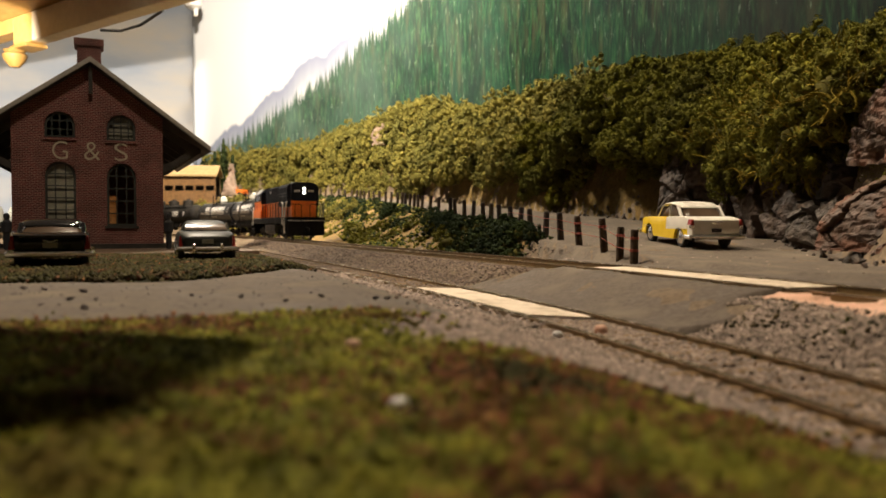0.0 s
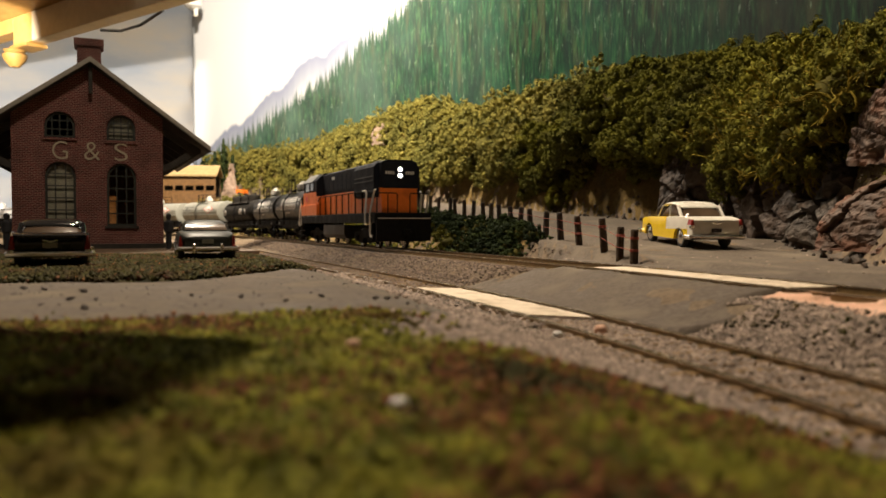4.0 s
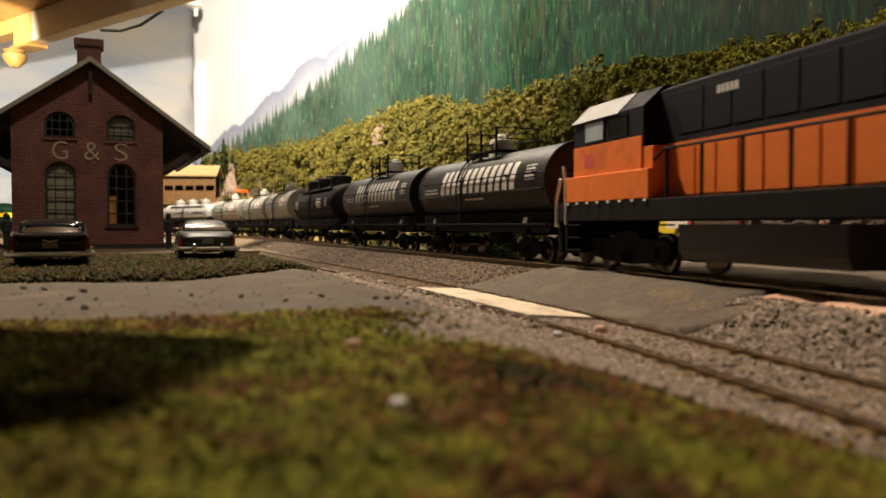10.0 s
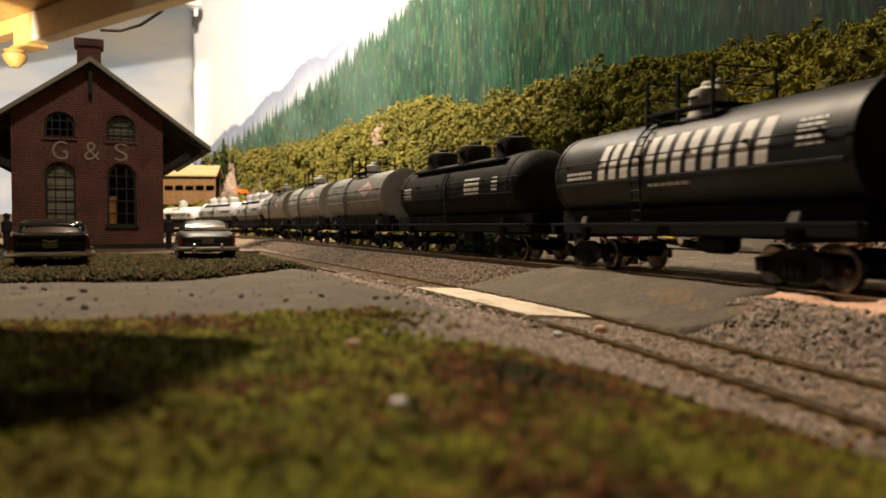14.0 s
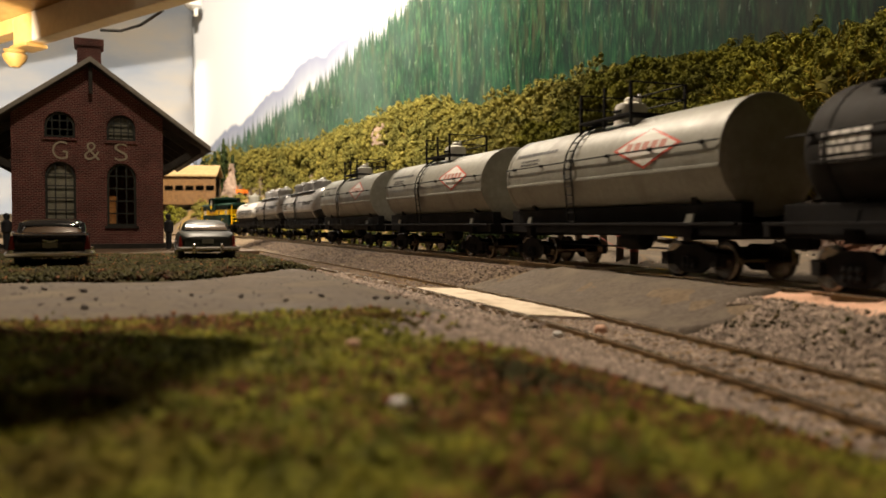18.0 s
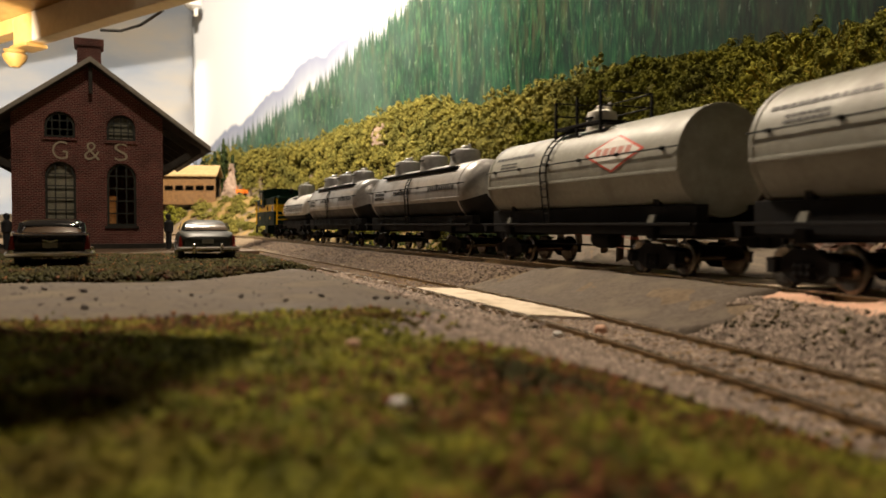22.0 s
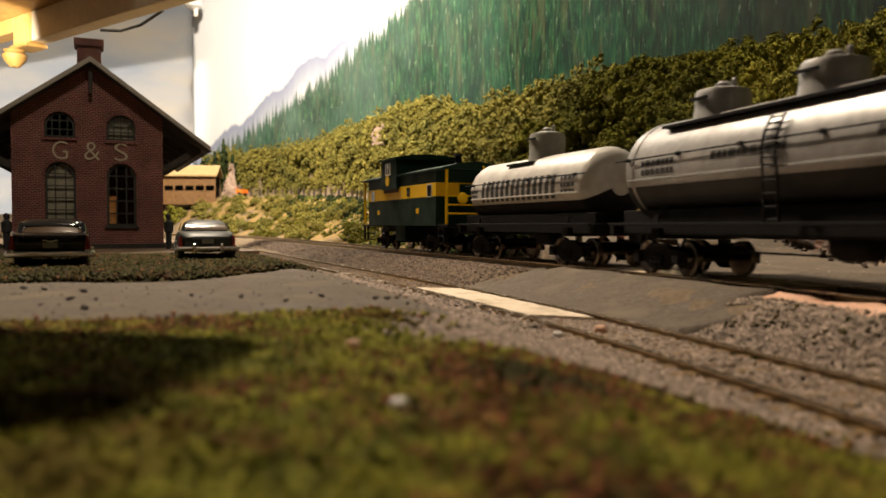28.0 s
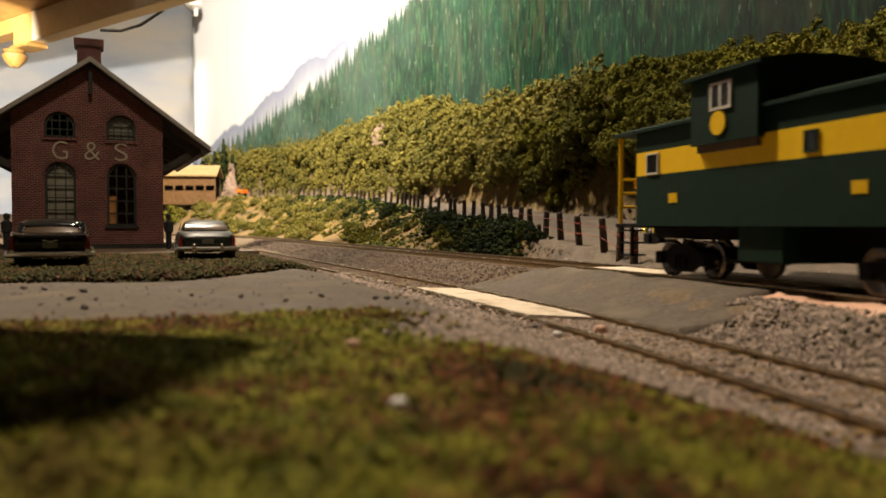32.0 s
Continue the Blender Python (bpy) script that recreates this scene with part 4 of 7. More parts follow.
    box(bm, -9.45, -1.74, 2.1, -4.2, 1.74, 2.9, 0.03)
    sub = part("battery_box", bm, ORANGE, e, "orange box under the cab")
    first = part("bolt_tab", box(B(), -0.07, -0.02, 2.02, 0.07, 0.02, 2.1), WHITE, sub, "white bolt head")
    first.location = (-9.1 * U, -1.745 * U, 0)
    for i in range(1, 8):
        share(first, "bolt_tab", -9.1 + i * 0.68, -1.745)
    for i in range(8):
        share(first, "bolt_tab", -9.1 + i * 0.68, 1.745)
    bm = box(B(), -9.85, -1.0, 2.08, -8.9, 1.0, 3.7, 0.1)
    part("short_hood", bm, ORANGE, e)
    bm = box(B(), -4.75, -1.6, 2.9, -4.2, -1.1, 3.5, 0.02)
    part("tool_box", bm, ORANGE, e)
    # long handrails and stanchions
    for k in (-1, 1):
        bm = rod(B(), [(-4.1, k * 1.62, 3.1), (-3.6, k * 1.62, 3.35), (7.6, k * 1.62, 3.35)], 0.035)
        hr = part("handrail", bm, FRAME, e)
        for i in range(8):
            x = -3.5 + i * 1.52
            if i == 0:
                st0 = part("stanchion", rod(B(), ((0, 0, 1.95), (0, 0, 3.36)), 0.045), FRAME, hr)
                st0.matrix_basis = pose(x * U, k * 1.62 * U, 0)
            else:
                share(st0, "stanchion", x, k * 1.62, 0)
    # bright curved step rails at all four corners
    for s, xs in ((1, 9.0), (-1, -9.4)):
        for k in (-1, 1):
            y = k * 1.72
            if s > 0:
                one = [(7.6, y, 3.38), (8.15, y, 3.38), (8.3, y, 3.2), (8.2, y, 2.7), (8.05, y, 2.2), (8.05, y, 1.45), (8.2, y, 1.4)]
                two = [(9.75, y * 0.95, 3.4), (9.6, y * 0.96, 3.3), (9.2, y, 2.4), (9.0, y, 2.1), (9.0, y, 0.8), (9.15, y, 0.72), (9.35, y, 0.72)]
            else:
                one = [(-9.5, y, 3.3), (-9.35, y, 2.75), (-9.3, y, 2.3), (-9.3, y, 1.4)]
                two = [(-9.75, y, 2.9), (-10.05, y, 2.2), (-10.05, y, 1.35), (-9.9, y, 1.35)]
            for pts in (one, two):
                part("step_rail", rod(B(), pts, 0.06, 8), WHITEMETAL, e, "bright curved step rail", True)
            bm = B()
            for i, z in enumerate((0.55, 0.95, 1.35)):
                box(bm, min(s * 8.3, s * 9.3), min(k * 1.2, k * 1.7), z, max(s * 8.3, s * 9.3), max(k * 1.2, k * 1.7), z + 0.06)
            box(bm, min(s * 9.25, s * 9.35), min(k * 1.15, k * 1.7), 0.5, max(s * 9.25, s * 9.35), max(k * 1.15, k * 1.7), 1.5)
            part("step", bm, FRAME, e)
    for s in (-1, 1):
        bm = B()
        box(bm, min(s * 9.8, s * 10.05), -1.65, 0.45, max(s * 9.8, s * 10.05), 1.65, 1.75, 0.04)
        pl = part("pilot", bm, FRAME, e)
        bm = box(B(), min(s * 10.0, s * 10.1), -1.6, 1.74, max(s * 10.0, s * 10.1), 1.6, 1.79, 0.01)
        part("uncoupling_bar", bm, WHITEMETAL, pl, "thin pale bar")
        for k in (-1, 1):
            part("end_rail", rod(B(), [(s * 9.95, k * 1.6, 1.8), (s * 9.95, k * 1.6, 3.1), (s * 9.95, k * 1.5, 3.2), (s * 9.95, k * 0.45, 3.2), (s * 9.95, k * 0.38, 3.1), (s * 9.95, k * 0.38, 1.8)], 0.035), FRAME, e)
            part("end_stanchion", rod(B(), [(s * 9.95, k * 0.95, 1.8), (s * 9.95, k * 0.95, 3.2)], 0.035), FRAME, e)
        coupler(e, s * 10.0, s)
    bm = B()
    prism(bm, [(-1.45, 0.75), (-1.3, 0.5), (1.3, 0.5), (1.45, 0.75), (1.45, 1.4), (-1.45, 1.4)], "x", -3.2, 2.4)
    part("fuel_tank", bm, TANKGREY, e)
    for x in (-6.3, 6.3):
        truck(e, x, 3.2, 0.58, True)
    for x, n in ((-2.1, 5),):
        for i in range(n):
            for k in (-1, 1):
                part("number_bar", box(B(), x + i * 0.17, min(k * 1.128, k * 1.12), 4.55, x + i * 0.17 + 0.11, max(k * 1.128, k * 1.12), 4.75), WHITEMARK, hood, "white number bar")
    return e


def caboose():
    e = thing("caboose", "dark green caboose with a yellow band and cupola", "caboose", "cars of the train")
    W = 1.6
    bm = box(B(), -5.15, -W, 1.35, 5.15, W, 2.72)
    part("body_lower", bm, GREEN, e)
    bm = box(B(), -5.15, -W, 2.72, 5.15, W, 3.36)
    band = part("body_band", bm, YELLOW, e, "yellow window band")
    bm = box(B(), -5.15, -W, 3.36, 5.15, W, 3.98)
    part("body_upper", bm, GREEN, e)
    prof = [(-1.72, 3.9), (-1.72, 3.98), (-0.9, 4.2), (0, 4.28), (0.9, 4.2), (1.72, 3.98), (1.72, 3.9)]
    part("roof", prism(B(), prof, "x", -6.3, 6.3), GREEN, e, "dark green curved roof")
    bm = B()
    box(bm, -2.3, -1.78, 3.28, 0.15, 1.78, 4.85)
    cup = part("cupola", bm, GREEN, e)
    part("cupola_roof", prism(B(), [(-1.9, 4.82), (-1.9, 4.9), (-0.9, 5.06), (0, 5.1), (0.9, 5.06), (1.9, 4.9), (1.9, 4.82)], "x", -2.5, 0.35), GREEN, e)
    for k in (-1, 1):
        y = k * 1.78
        y0, y1 = sorted((y, y + k * 0.04))
        bm = box(B(), -1.52, y0, 4.02, -0.72, y1, 4.08)
        for a, b in ((-1.5, -1.43), (-1.15, -1.08), (-0.8, -0.73)):
            box(bm, a, y0, 4.08, b, y1, 4.62)
        box(bm, -1.5, y0, 4.6, -0.73, y1, 4.65)
        fr = part("window_frame", bm, WHITEMETAL, cup, "pale window frame")
        for x in (-1.43, -1.08):
            part("pane", box(B(), x, min(y, y + k * 0.02), 4.08, x + 0.28, max(y, y + k * 0.02), 4.6), DARKGLASS, fr, "window pane")
        part("emblem", turned(B(), ((0.28, y0), (0.28, y1 + 0.005)), "y", (-1.2, 0, 3.72), 12), YELLOW, cup, "round yellow emblem")
        bm = box(B(), -2.15, min(k * 1.6, k * 1.7), 3.1, 0.05, max(k * 1.6, k * 1.7), 3.28)
        part("cupola_sill", bm, TIE, cup, "weathered sill board")
        for x, w, z0, z1 in ((-4.55, 0.5, 2.78, 3.26), (1.4, 0.3, 2.86, 3.22), (4.15, 0.52, 2.74, 3.26)):
            y0, y1 = sorted((k * W, k * (W + 0.04)))
            bm = B()
            for a, b, c, d in ((x - 0.04, x + w + 0.04, z0 - 0.05, z0), (x - 0.04, x + w + 0.04, z1, z1 + 0.04), (x - 0.04, x, z0, z1), (x + w, x + w + 0.04, z0, z1)):
                box(bm, a, y0, c, b, y1, d)
            fr = part("window_frame", bm, WHITEMETAL if w > 0.4 else GREEN, band)
            part("pane", box(B(), x, min(k * W, k * (W + 0.02)), z0, x + w, max(k * W, k * (W + 0.02)), z1), DARKGLASS, fr, "dark window pane")
        for x in (-3.5, 2.6):
            for i in range(3):
                part("data_bar", box(B(), x + i * 0.13, min(k * W, k * (W + 0.015)), 1.95, x + i * 0.13 + 0.1, max(k * W, k * (W + 0.015)), 2.2), YELLOW, e, "yellow data bar")
    for s in (-1, 1):
        bm = box(B(), min(s * 5.1, s * 6.4), -1.55, 1.3, max(s * 5.1, s * 6.4), 1.55, 1.42, 0.01)
        part("platform", bm, FRAME, e)
        bm = box(B(), min(s * 5.15, s * 5.2), -0.4, 1.45, max(s * 5.15, s * 5.2), 0.4, 3.3)
        part("end_door", bm, GREEN, e)
        for k in (-1, 1):
            part("corner_post", rod(B(), ((s * 6.2, k * 1.5, 1.4), (s * 6.2, k * 1.5, 3.92)), 0.07, 8), YELLOW, e, "yellow corner post")
            bm = B()
            for i, z in enumerate((0.5, 0.85, 1.2)):
                box(bm, s * 5.75 - 0.3, min(k * 1.1, k * 1.6), z, s * 5.75 + 0.3, max(k * 1.1, k * 1.6), z + 0.05)
            for dx in (-0.3, 0.3):
                box(bm, s * 5.75 + dx - 0.03, min(k * 1.5, k * 1.6), 0.5, s * 5.75 + dx + 0.03, max(k * 1.5, k * 1.6), 1.35)
            part("step", bm, FRAME, e)
        for z in (1.9, 2.3, 2.7):
            part("end_railing", rod(B(), ((s * 6.2, -1.5, z), (s * 6.2, 1.5, z)), 0.04), YELLOW, e)
        part("brake_wheel", turned(B(), ((0.06, -0.03), (0.24, -0.03), (0.27, 0), (0.24, 0.03), (0.06, 0.03)), "x", (s * 6.3, -0.75, 2.6), 16), YELLOW, e, "yellow brake wheel")
        part("ladder", rod(rod(B(), ((s * 6.32, 0.3, 1.4), (s * 6.32, 0.3, 4.1)), 0.04), ((s * 6.32, 0.75, 1.4), (s * 6.32, 0.75, 4.1)), 0.04), YELLOW, e)
        coupler(e, s * 6.4, s)
        truck(e, s * 3.55)
    bm = box(B(), -6.3, -0.35, 1.0, 6.3, 0.35, 1.35)
    part("underframe", bm, FRAME, e)
    bm = box(B(), -0.9, -1.45, 0.55, 0.6, 1.45, 1.35, 0.03)
    part("battery_box", bm, GREEN, e)
    part("chimney", turned(B(), ((0.16, 4.1), (0.16, 4.8), (0.24, 4.82), (0.2, 4.92)), "z", (3.0, 0.5, 0), 10), FRAME, e)
    return e


LAMP_GLOW = glow("headlight_glow", (1.0, 0.95, 0.82), 6.0)
GREYROOF = mat("grey_roof_paint", (0.16, 0.16, 0.16), (0.22, 0.22, 0.22), 0.5, grain=300)
WHITEMETAL = mat("pale_metal", (0.6, 0.57, 0.52), (0.7, 0.67, 0.6), 0.45, grain=300, bump_by=0.05)
TANKGREY = mat("fuel_tank_paint", (0.02, 0.02, 0.022), (0.035, 0.034, 0.034), 0.5, grain=300)
EMBLEM = mat("pink_emblem", (0.6, 0.06, 0.06), (0.68, 0.1, 0.1), 0.5, grain=300, bump_by=0)
PALEGLASS = mat("milky_pane", (0.3, 0.36, 0.45), (0.5, 0.58, 0.66), 0.12, grain=60, bump_by=0)
DARKGLASS = mat("dark_pane", (0.01, 0.012, 0.012), (0.03, 0.032, 0.03), 0.08, grain=60, bump_by=0)

TRAIN.append((engine(), -9.3, 6.3, 0))
TRAIN.append((black_car(), -26.8, 4.55, 0))
for make, off, half in ((black_car, -40.7, 4.55), (black_three, -56.8, 5.3), (grey_car, -72.2, 4.6), (grey_car, -86.75, 4.6), (grey_car, -101.8, 4.6), (silver_car, -117.4, 5.1), (silver_car, -133.8, 5.1), (white_car, -147.7, 3.6), (caboose, -160.5, 3.55)):
    TRAIN.append((make(), off, half, 0))


# ---- hillside: rock, foliage, posts ----
def lumps(seed, n=9):
    rng = np.random.RandomState(seed)
    c = rng.normal(size=(n, 3))
    c /= np.linalg.norm(c, axis=1)[:, None]
    return c, rng.uniform(0.12, 0.42, n), rng.uniform(3.0, 9.0, n)


def lump_radius(d, lump):
    c, a, k = lump
    r = np.full(len(d), 0.72)
    for ci, ai, ki in zip(c, a, k):
        r += ai * np.exp(ki * (d @ ci - 1))
    return r


def tufts(points, normals, size, rng, flat_by=0.7):
    """Small uneven four-sided clumps at the points, as arrays of places and triangles."""
    n = len(points)
    base = np.array(((1, 0, -0.35), (-0.5, 0.87, -0.35), (-0.5, -0.87, -0.35), (0, 0, 1.0)))
    rot = rng.normal(size=(n, 4))
    rot /= np.linalg.norm(rot, axis=1)[:, None]
    w, x, y, z = rot.T
    M = np.stack([1 - 2 * (y * y + z * z), 2 * (x * y - z * w), 2 * (x * z + y * w), 2 * (x * y + z * w), 1 - 2 * (x * x + z * z), 2 * (y * z - x * w), 2 * (x * z - y * w), 2 * (y * z + x * w), 1 - 2 * (x * x + y * y)], 1).reshape(n, 3, 3)
    V = np.einsum("nij,kj->nki", M, base) * (size * rng.uniform(0.5, 1.3, (n, 1, 1))) * rng.uniform(0.7, 1.3, (n, 4, 1)) + points[:, None, :] + normals[:, None, :] * 0.02
    F = (np.arange(n)[:, None, None] * 4 + np.array(((0, 1, 3), (1, 2, 3), (2, 0, 3), (0, 2, 1)))[None]).reshape(-1, 3)
    return V.reshape(-1, 3), F


def mesh_of(name, parts, materials):
    """One mesh from several (verts, faces, slot), built straight from arrays."""
    V = np.concatenate([p[0] for p in parts]) * U
    F, S, o = [], [], 0
    for v, f, s in parts:
        F.append(np.asarray(f) + o)
        S.append(np.full(len(f), s))
        o += len(v)
    F, S = np.concatenate(F), np.concatenate(S)
    me = bpy.data.meshes.new(name)
    me.vertices.add(len(V))
    me.vertices.foreach_set("co", V.ravel().astype(np.float32))
    me.loops.add(F.size)
    me.loops.foreach_set("vertex_index", F.ravel().astype(np.int32))
    me.polygons.add(len(F))
    me.polygons.foreach_set("loop_start", np.arange(0, F.size, 3, dtype=np.int32))
    me.polygons.foreach_set("material_index", S.astype(np.int32))
    me.update(calc_edges=True)
    for m in materials:
        me.materials.append(m)
    return me


def ball(n=2):
    bm = B()
    bmesh.ops.create_icosphere(bm, subdivisions=n, radius=1.0)
    bm.verts.ensure_lookup_table()
    V, F = np.array([v.co[:] for v in bm.verts]), np.array([[v.index for v in f.verts] for f in bm.faces])
    bm.free()
    return V, F


def leaves(points, normals, size, rng, tilt=0.45):
    """Small three-cornered leaves that face outwards, unevenly turned."""
    n = len(points)
    a = normals + tilt * rng.normal(size=(n, 3))
    a /= np.linalg.norm(a, axis=1)[:, None]
    u = np.cross(a, rng.normal(size=(n, 3)))
    u /= np.linalg.norm(u, axis=1)[:, None] + 1e-9
    v = np.cross(a, u)
    k = size * rng.uniform(0.6, 1.4, (n, 1))
    V = np.stack([points + k * u, points - k * (0.55 * u - 0.8 * v), points - k * (0.45 * u + 0.9 * v)], 1)
    return V.reshape(-1, 3), np.arange(3 * n).reshape(n, 3)


CLUMP_V = np.array(((1, 0, 0), (-1, 0, 0), (0, 1, 0), (0, -1, 0), (0, 0, 1), (0, 0, -1)), float)
CLUMP_F = np.array(((0, 2, 4), (2, 1, 4), (1, 3, 4), (3, 0, 4), (2, 0, 5), (1, 2, 5), (3, 1, 5), (0, 3, 5)))


def shrub_mesh(name, seed, clumps, per, size, leaf, strands=0):
    """A shrub: a lumpy core coloured dark as the shade in the gaps, clumps of foam standing off it, and small leaves on
    every clump.
    """
    rng = np.random.RandomState(seed)
    lump = lumps(seed, 12)
    d = rng.normal(size=(clumps * 2, 3))
    d /= np.linalg.norm(d, axis=1)[:, None]
    d = d[d[:, 2] > -0.7][:clumps]
    r = lump_radius(d, lump) * rng.uniform(0.8, 1.06, len(d))
    centre, big = d * r[:, None], rng.uniform(0.12, 0.28, len(d))
    bv, bf = BALL2
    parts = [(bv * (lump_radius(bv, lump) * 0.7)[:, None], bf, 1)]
    parts.append((((CLUMP_V[None] * rng.uniform(0.7, 1.1, (len(d), 6, 1)) * (0.8 * big)[:, None, None]) + centre[:, None, :]).reshape(-1, 3), (np.arange(len(d))[:, None, None] * 6 + CLUMP_F[None]).reshape(-1, 3), 0))
    e = rng.normal(size=(len(d), per, 3)) + 0.9 * d[:, None, :]
    e /= np.linalg.norm(e, axis=2)[:, :, None]
    p = centre[:, None, :] + e * (big[:, None] * rng.uniform(0.75, 1.15, (len(d), per)))[:, :, None]
    parts.append((*leaves(p.reshape(-1, 3), e.reshape(-1, 3), size, rng), 0))
    for i in range(strands):
        a = rng.normal(size=3)
        a[2] = abs(a[2]) * 0.5
        a /= np.linalg.norm(a)
        p, q, pts = a * 0.85, a + rng.normal(size=3) * 0.6, []
        for k in range(6):
            pts.append(p.copy())
            q = q + rng.normal(size=3) * 0.35
            p = p + q / np.linalg.norm(q) * 0.16
        for u, v in zip(pts, pts[1:]):
            w = np.cross(v - u, rng.normal(size=3))
            w = w / (np.linalg.norm(w) + 1e-6) * 0.018
            parts.append((np.array((u - w, u + w, v + w, v - w, (u + v) / 2 + np.cross(w, v - u) / (np.linalg.norm(v - u) + 1e-6))), np.array(((0, 1, 2), (0, 2, 3), (0, 4, 3), (1, 2, 4))), 2))
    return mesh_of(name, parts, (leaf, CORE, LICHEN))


BALL2 = ball(1)
LICHEN = mat("yellow_lichen", (0.13, 0.1, 0.012), (0.27, 0.21, 0.025), 0.9, grain=300, bump_by=0.2, gloss=0.1)
OLIVES = [shrub_mesh("shrub", 10 + i, 100, 36, 0.064, OLIVE) for i in range(6)]
STRINGY = [shrub_mesh("shrub", 30 + i, 110, 44, 0.052, OLIVE, 40) for i in range(4)]
DEEPS = [shrub_mesh("shrub", 50 + i, 70, 36, 0.07, DEEP) for i in range(4)]
OLIVE_SMALL = [shrub_mesh("shrub", 70 + i, 60, 36, 0.075, OLIVE) for i in range(3)]


def plant(mesh, x, y, z, size, tall, label, group, rng):
    o = new("shrub", mesh)
    o.matrix_basis = Matrix.LocRotScale((x * U, y * U, z * U), Euler((rng.uniform(-0.3, 0.3), rng.uniform(-0.3, 0.3), rng.uniform(0, 6.28))), Vector((size, size * rng.uniform(0.85, 1.15), size * tall)))
    return tagged(o, label, "shrub", group)


rng = random.Random(5)
FAR_PARTS = []


def join_far(mesh, x, y, z, size, tall):
    """Far shrubs go into one joined mass."""
    V, F, S = mesh
    a = rng.uniform(0, 6.28)
    c, s = math.cos(a), math.sin(a)
    W = np.stack([V[:, 0] * c - V[:, 1] * s, V[:, 0] * s + V[:, 1] * c, V[:, 2] * tall], 1) * size + (x, y, z)
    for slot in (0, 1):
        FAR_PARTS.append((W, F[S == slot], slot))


def arrays_of(me):
    V = np.empty(len(me.vertices) * 3, np.float32)
    me.vertices.foreach_get("co", V)
    F = np.empty(len(me.loops), np.int32)
    me.loops.foreach_get("vertex_index", F)
    S = np.empty(len(me.polygons), np.int32)
    me.polygons.foreach_get("material_index", S)
    return V.reshape(-1, 3) / U, F.reshape(-1, 3), S


LIGHT = [arrays_of(shrub_mesh("shrub", 20 + i, 72, 18, 0.07, OLIVE)) for i in range(5)]
y = 8.0
while y < 158:
    n = 9
    for i in range(n):
        k = (i + rng.uniform(0.1, 0.9)) / n
        yy = y + rng.uniform(-1.3, 1.3)
        fx = float(np.interp(yy, FOOT_Y, FOOT_X))
        # bare earth and rock at the foot of the hill
        if 23.5 < yy < 53 and k < 0.3 or 53 <= yy < 104 and k < 0.24 and rng.random() < 0.8:
            continue
        x = fx + 0.4 + k ** 1.3 * 10.0
        z = float(ground_z(x, yy))
        s = rng.uniform(1.0, 1.8) * (1.0 if k > 0.2 else 0.75)
        if yy > 72:
            join_far(rng.choice(LIGHT), x, yy, z + 0.1, s * 1.1, rng.uniform(0.8, 1.1))
            continue
        if i % 3 == 2 and k > 0.4:
            continue
        near = yy < 46
        plant(rng.choice(STRINGY if near and rng.random() < 0.7 else OLIVES), x, yy, z + 0.15, s, rng.uniform(0.8, 1.15),
              "olive green lichen shrub with loose yellow strands" if near else "olive green foam-foliage shrub on the hillside", "hillside shrubs", rng)
    y += 2.3
y = 99.0
while y < 146:
    for dx in (0.1, 0.7):
        yy = y + rng.uniform(-0.7, 0.7)
        x = float(np.interp(yy, FOOT_Y, FOOT_X)) + dx
        if not (107 < yy < 110):
            join_far(rng.choice(LIGHT), x, yy, float(ground_z(x, yy)) + 0.5, rng.uniform(0.7, 1.2), 1.0)
    y += 1.5
# foliage that hangs out over the bare foot of the hill
y = 34.0
while y < 104:
    fx, rz = float(np.interp(y, FOOT_Y, FOOT_X)), float(road_z(y))
    low = (4.7 if y < 64 else 3.6) + 0.9 * math.sin(y * 0.55) + rng.uniform(-0.5, 0.5)
    s = rng.uniform(1.25, 1.9)
    back = 1.0 if 53 < y < 61 else 0.0
    for dx, dz, f in ((-0.3, low, 1.0), (1.1, low + 1.7, 1.1)):
        if y > 72:
            join_far(rng.choice(LIGHT), fx + dx, y + rng.uniform(-0.8, 0.8), rz + dz, s * f, 0.9)
        else:
            plant(rng.choice(STRINGY if y < 46 else OLIVES), fx + dx + back, y + rng.uniform(-0.8, 0.8), rz + dz + 0.7 * back, s * f, rng.uniform(0.85, 1.1), "olive green foam-foliage shrub overhanging the bank", "hillside shrubs", rng)
    y += rng.uniform(1.7, 2.6)
for i in range(170):
    yy = rng.uniform(84, 140)
    x = float(np.interp(yy, POST_Y, POST_X)) - 0.8 - rng.uniform(0.0, 14.0)
    if float(line_side(np.array([x]), np.array([yy]))[0][0]) > 3.2:
        z = float(ground_z(x, yy))
        join_far(rng.choice(LIGHT), x, yy, z + 0.05, min(rng.uniform(0.5, 1.3), 0.35 + 0.8 * (float(road_z(yy)) - z)), rng.uniform(0.6, 0.9))
tagged(new("far_shrubs", mesh_of("far_shrubs", FAR_PARTS, (OLIVE_FAR_LIT, CORE))), "far olive foam-foliage shrubs along the hillside", "shrub", kind="stuff")

# sandy embankment between the track and the hill road
emb = grid_sheet("embankment", axis_steps((-60, -20, 1.0), (-20, 9, 0.3)), axis_steps((33, 90, 0.4), (90, 150, 1.2)),
                 lambda x, y: ground_z(x, y) + 0.05 + 0.12 * wobble(x, y, 1.3) + 0.05 * wobble(x, y, 4.1, 1.0), SAND,
                 lambda x, y: (line_side(x, y)[0] > 1.9 + 0.2 * wobble(x, y, 2.0)) & (x < np.interp(y, POST_Y, POST_X) - 0.4) & (y > 37 + wobble(x, y, 1.5)))
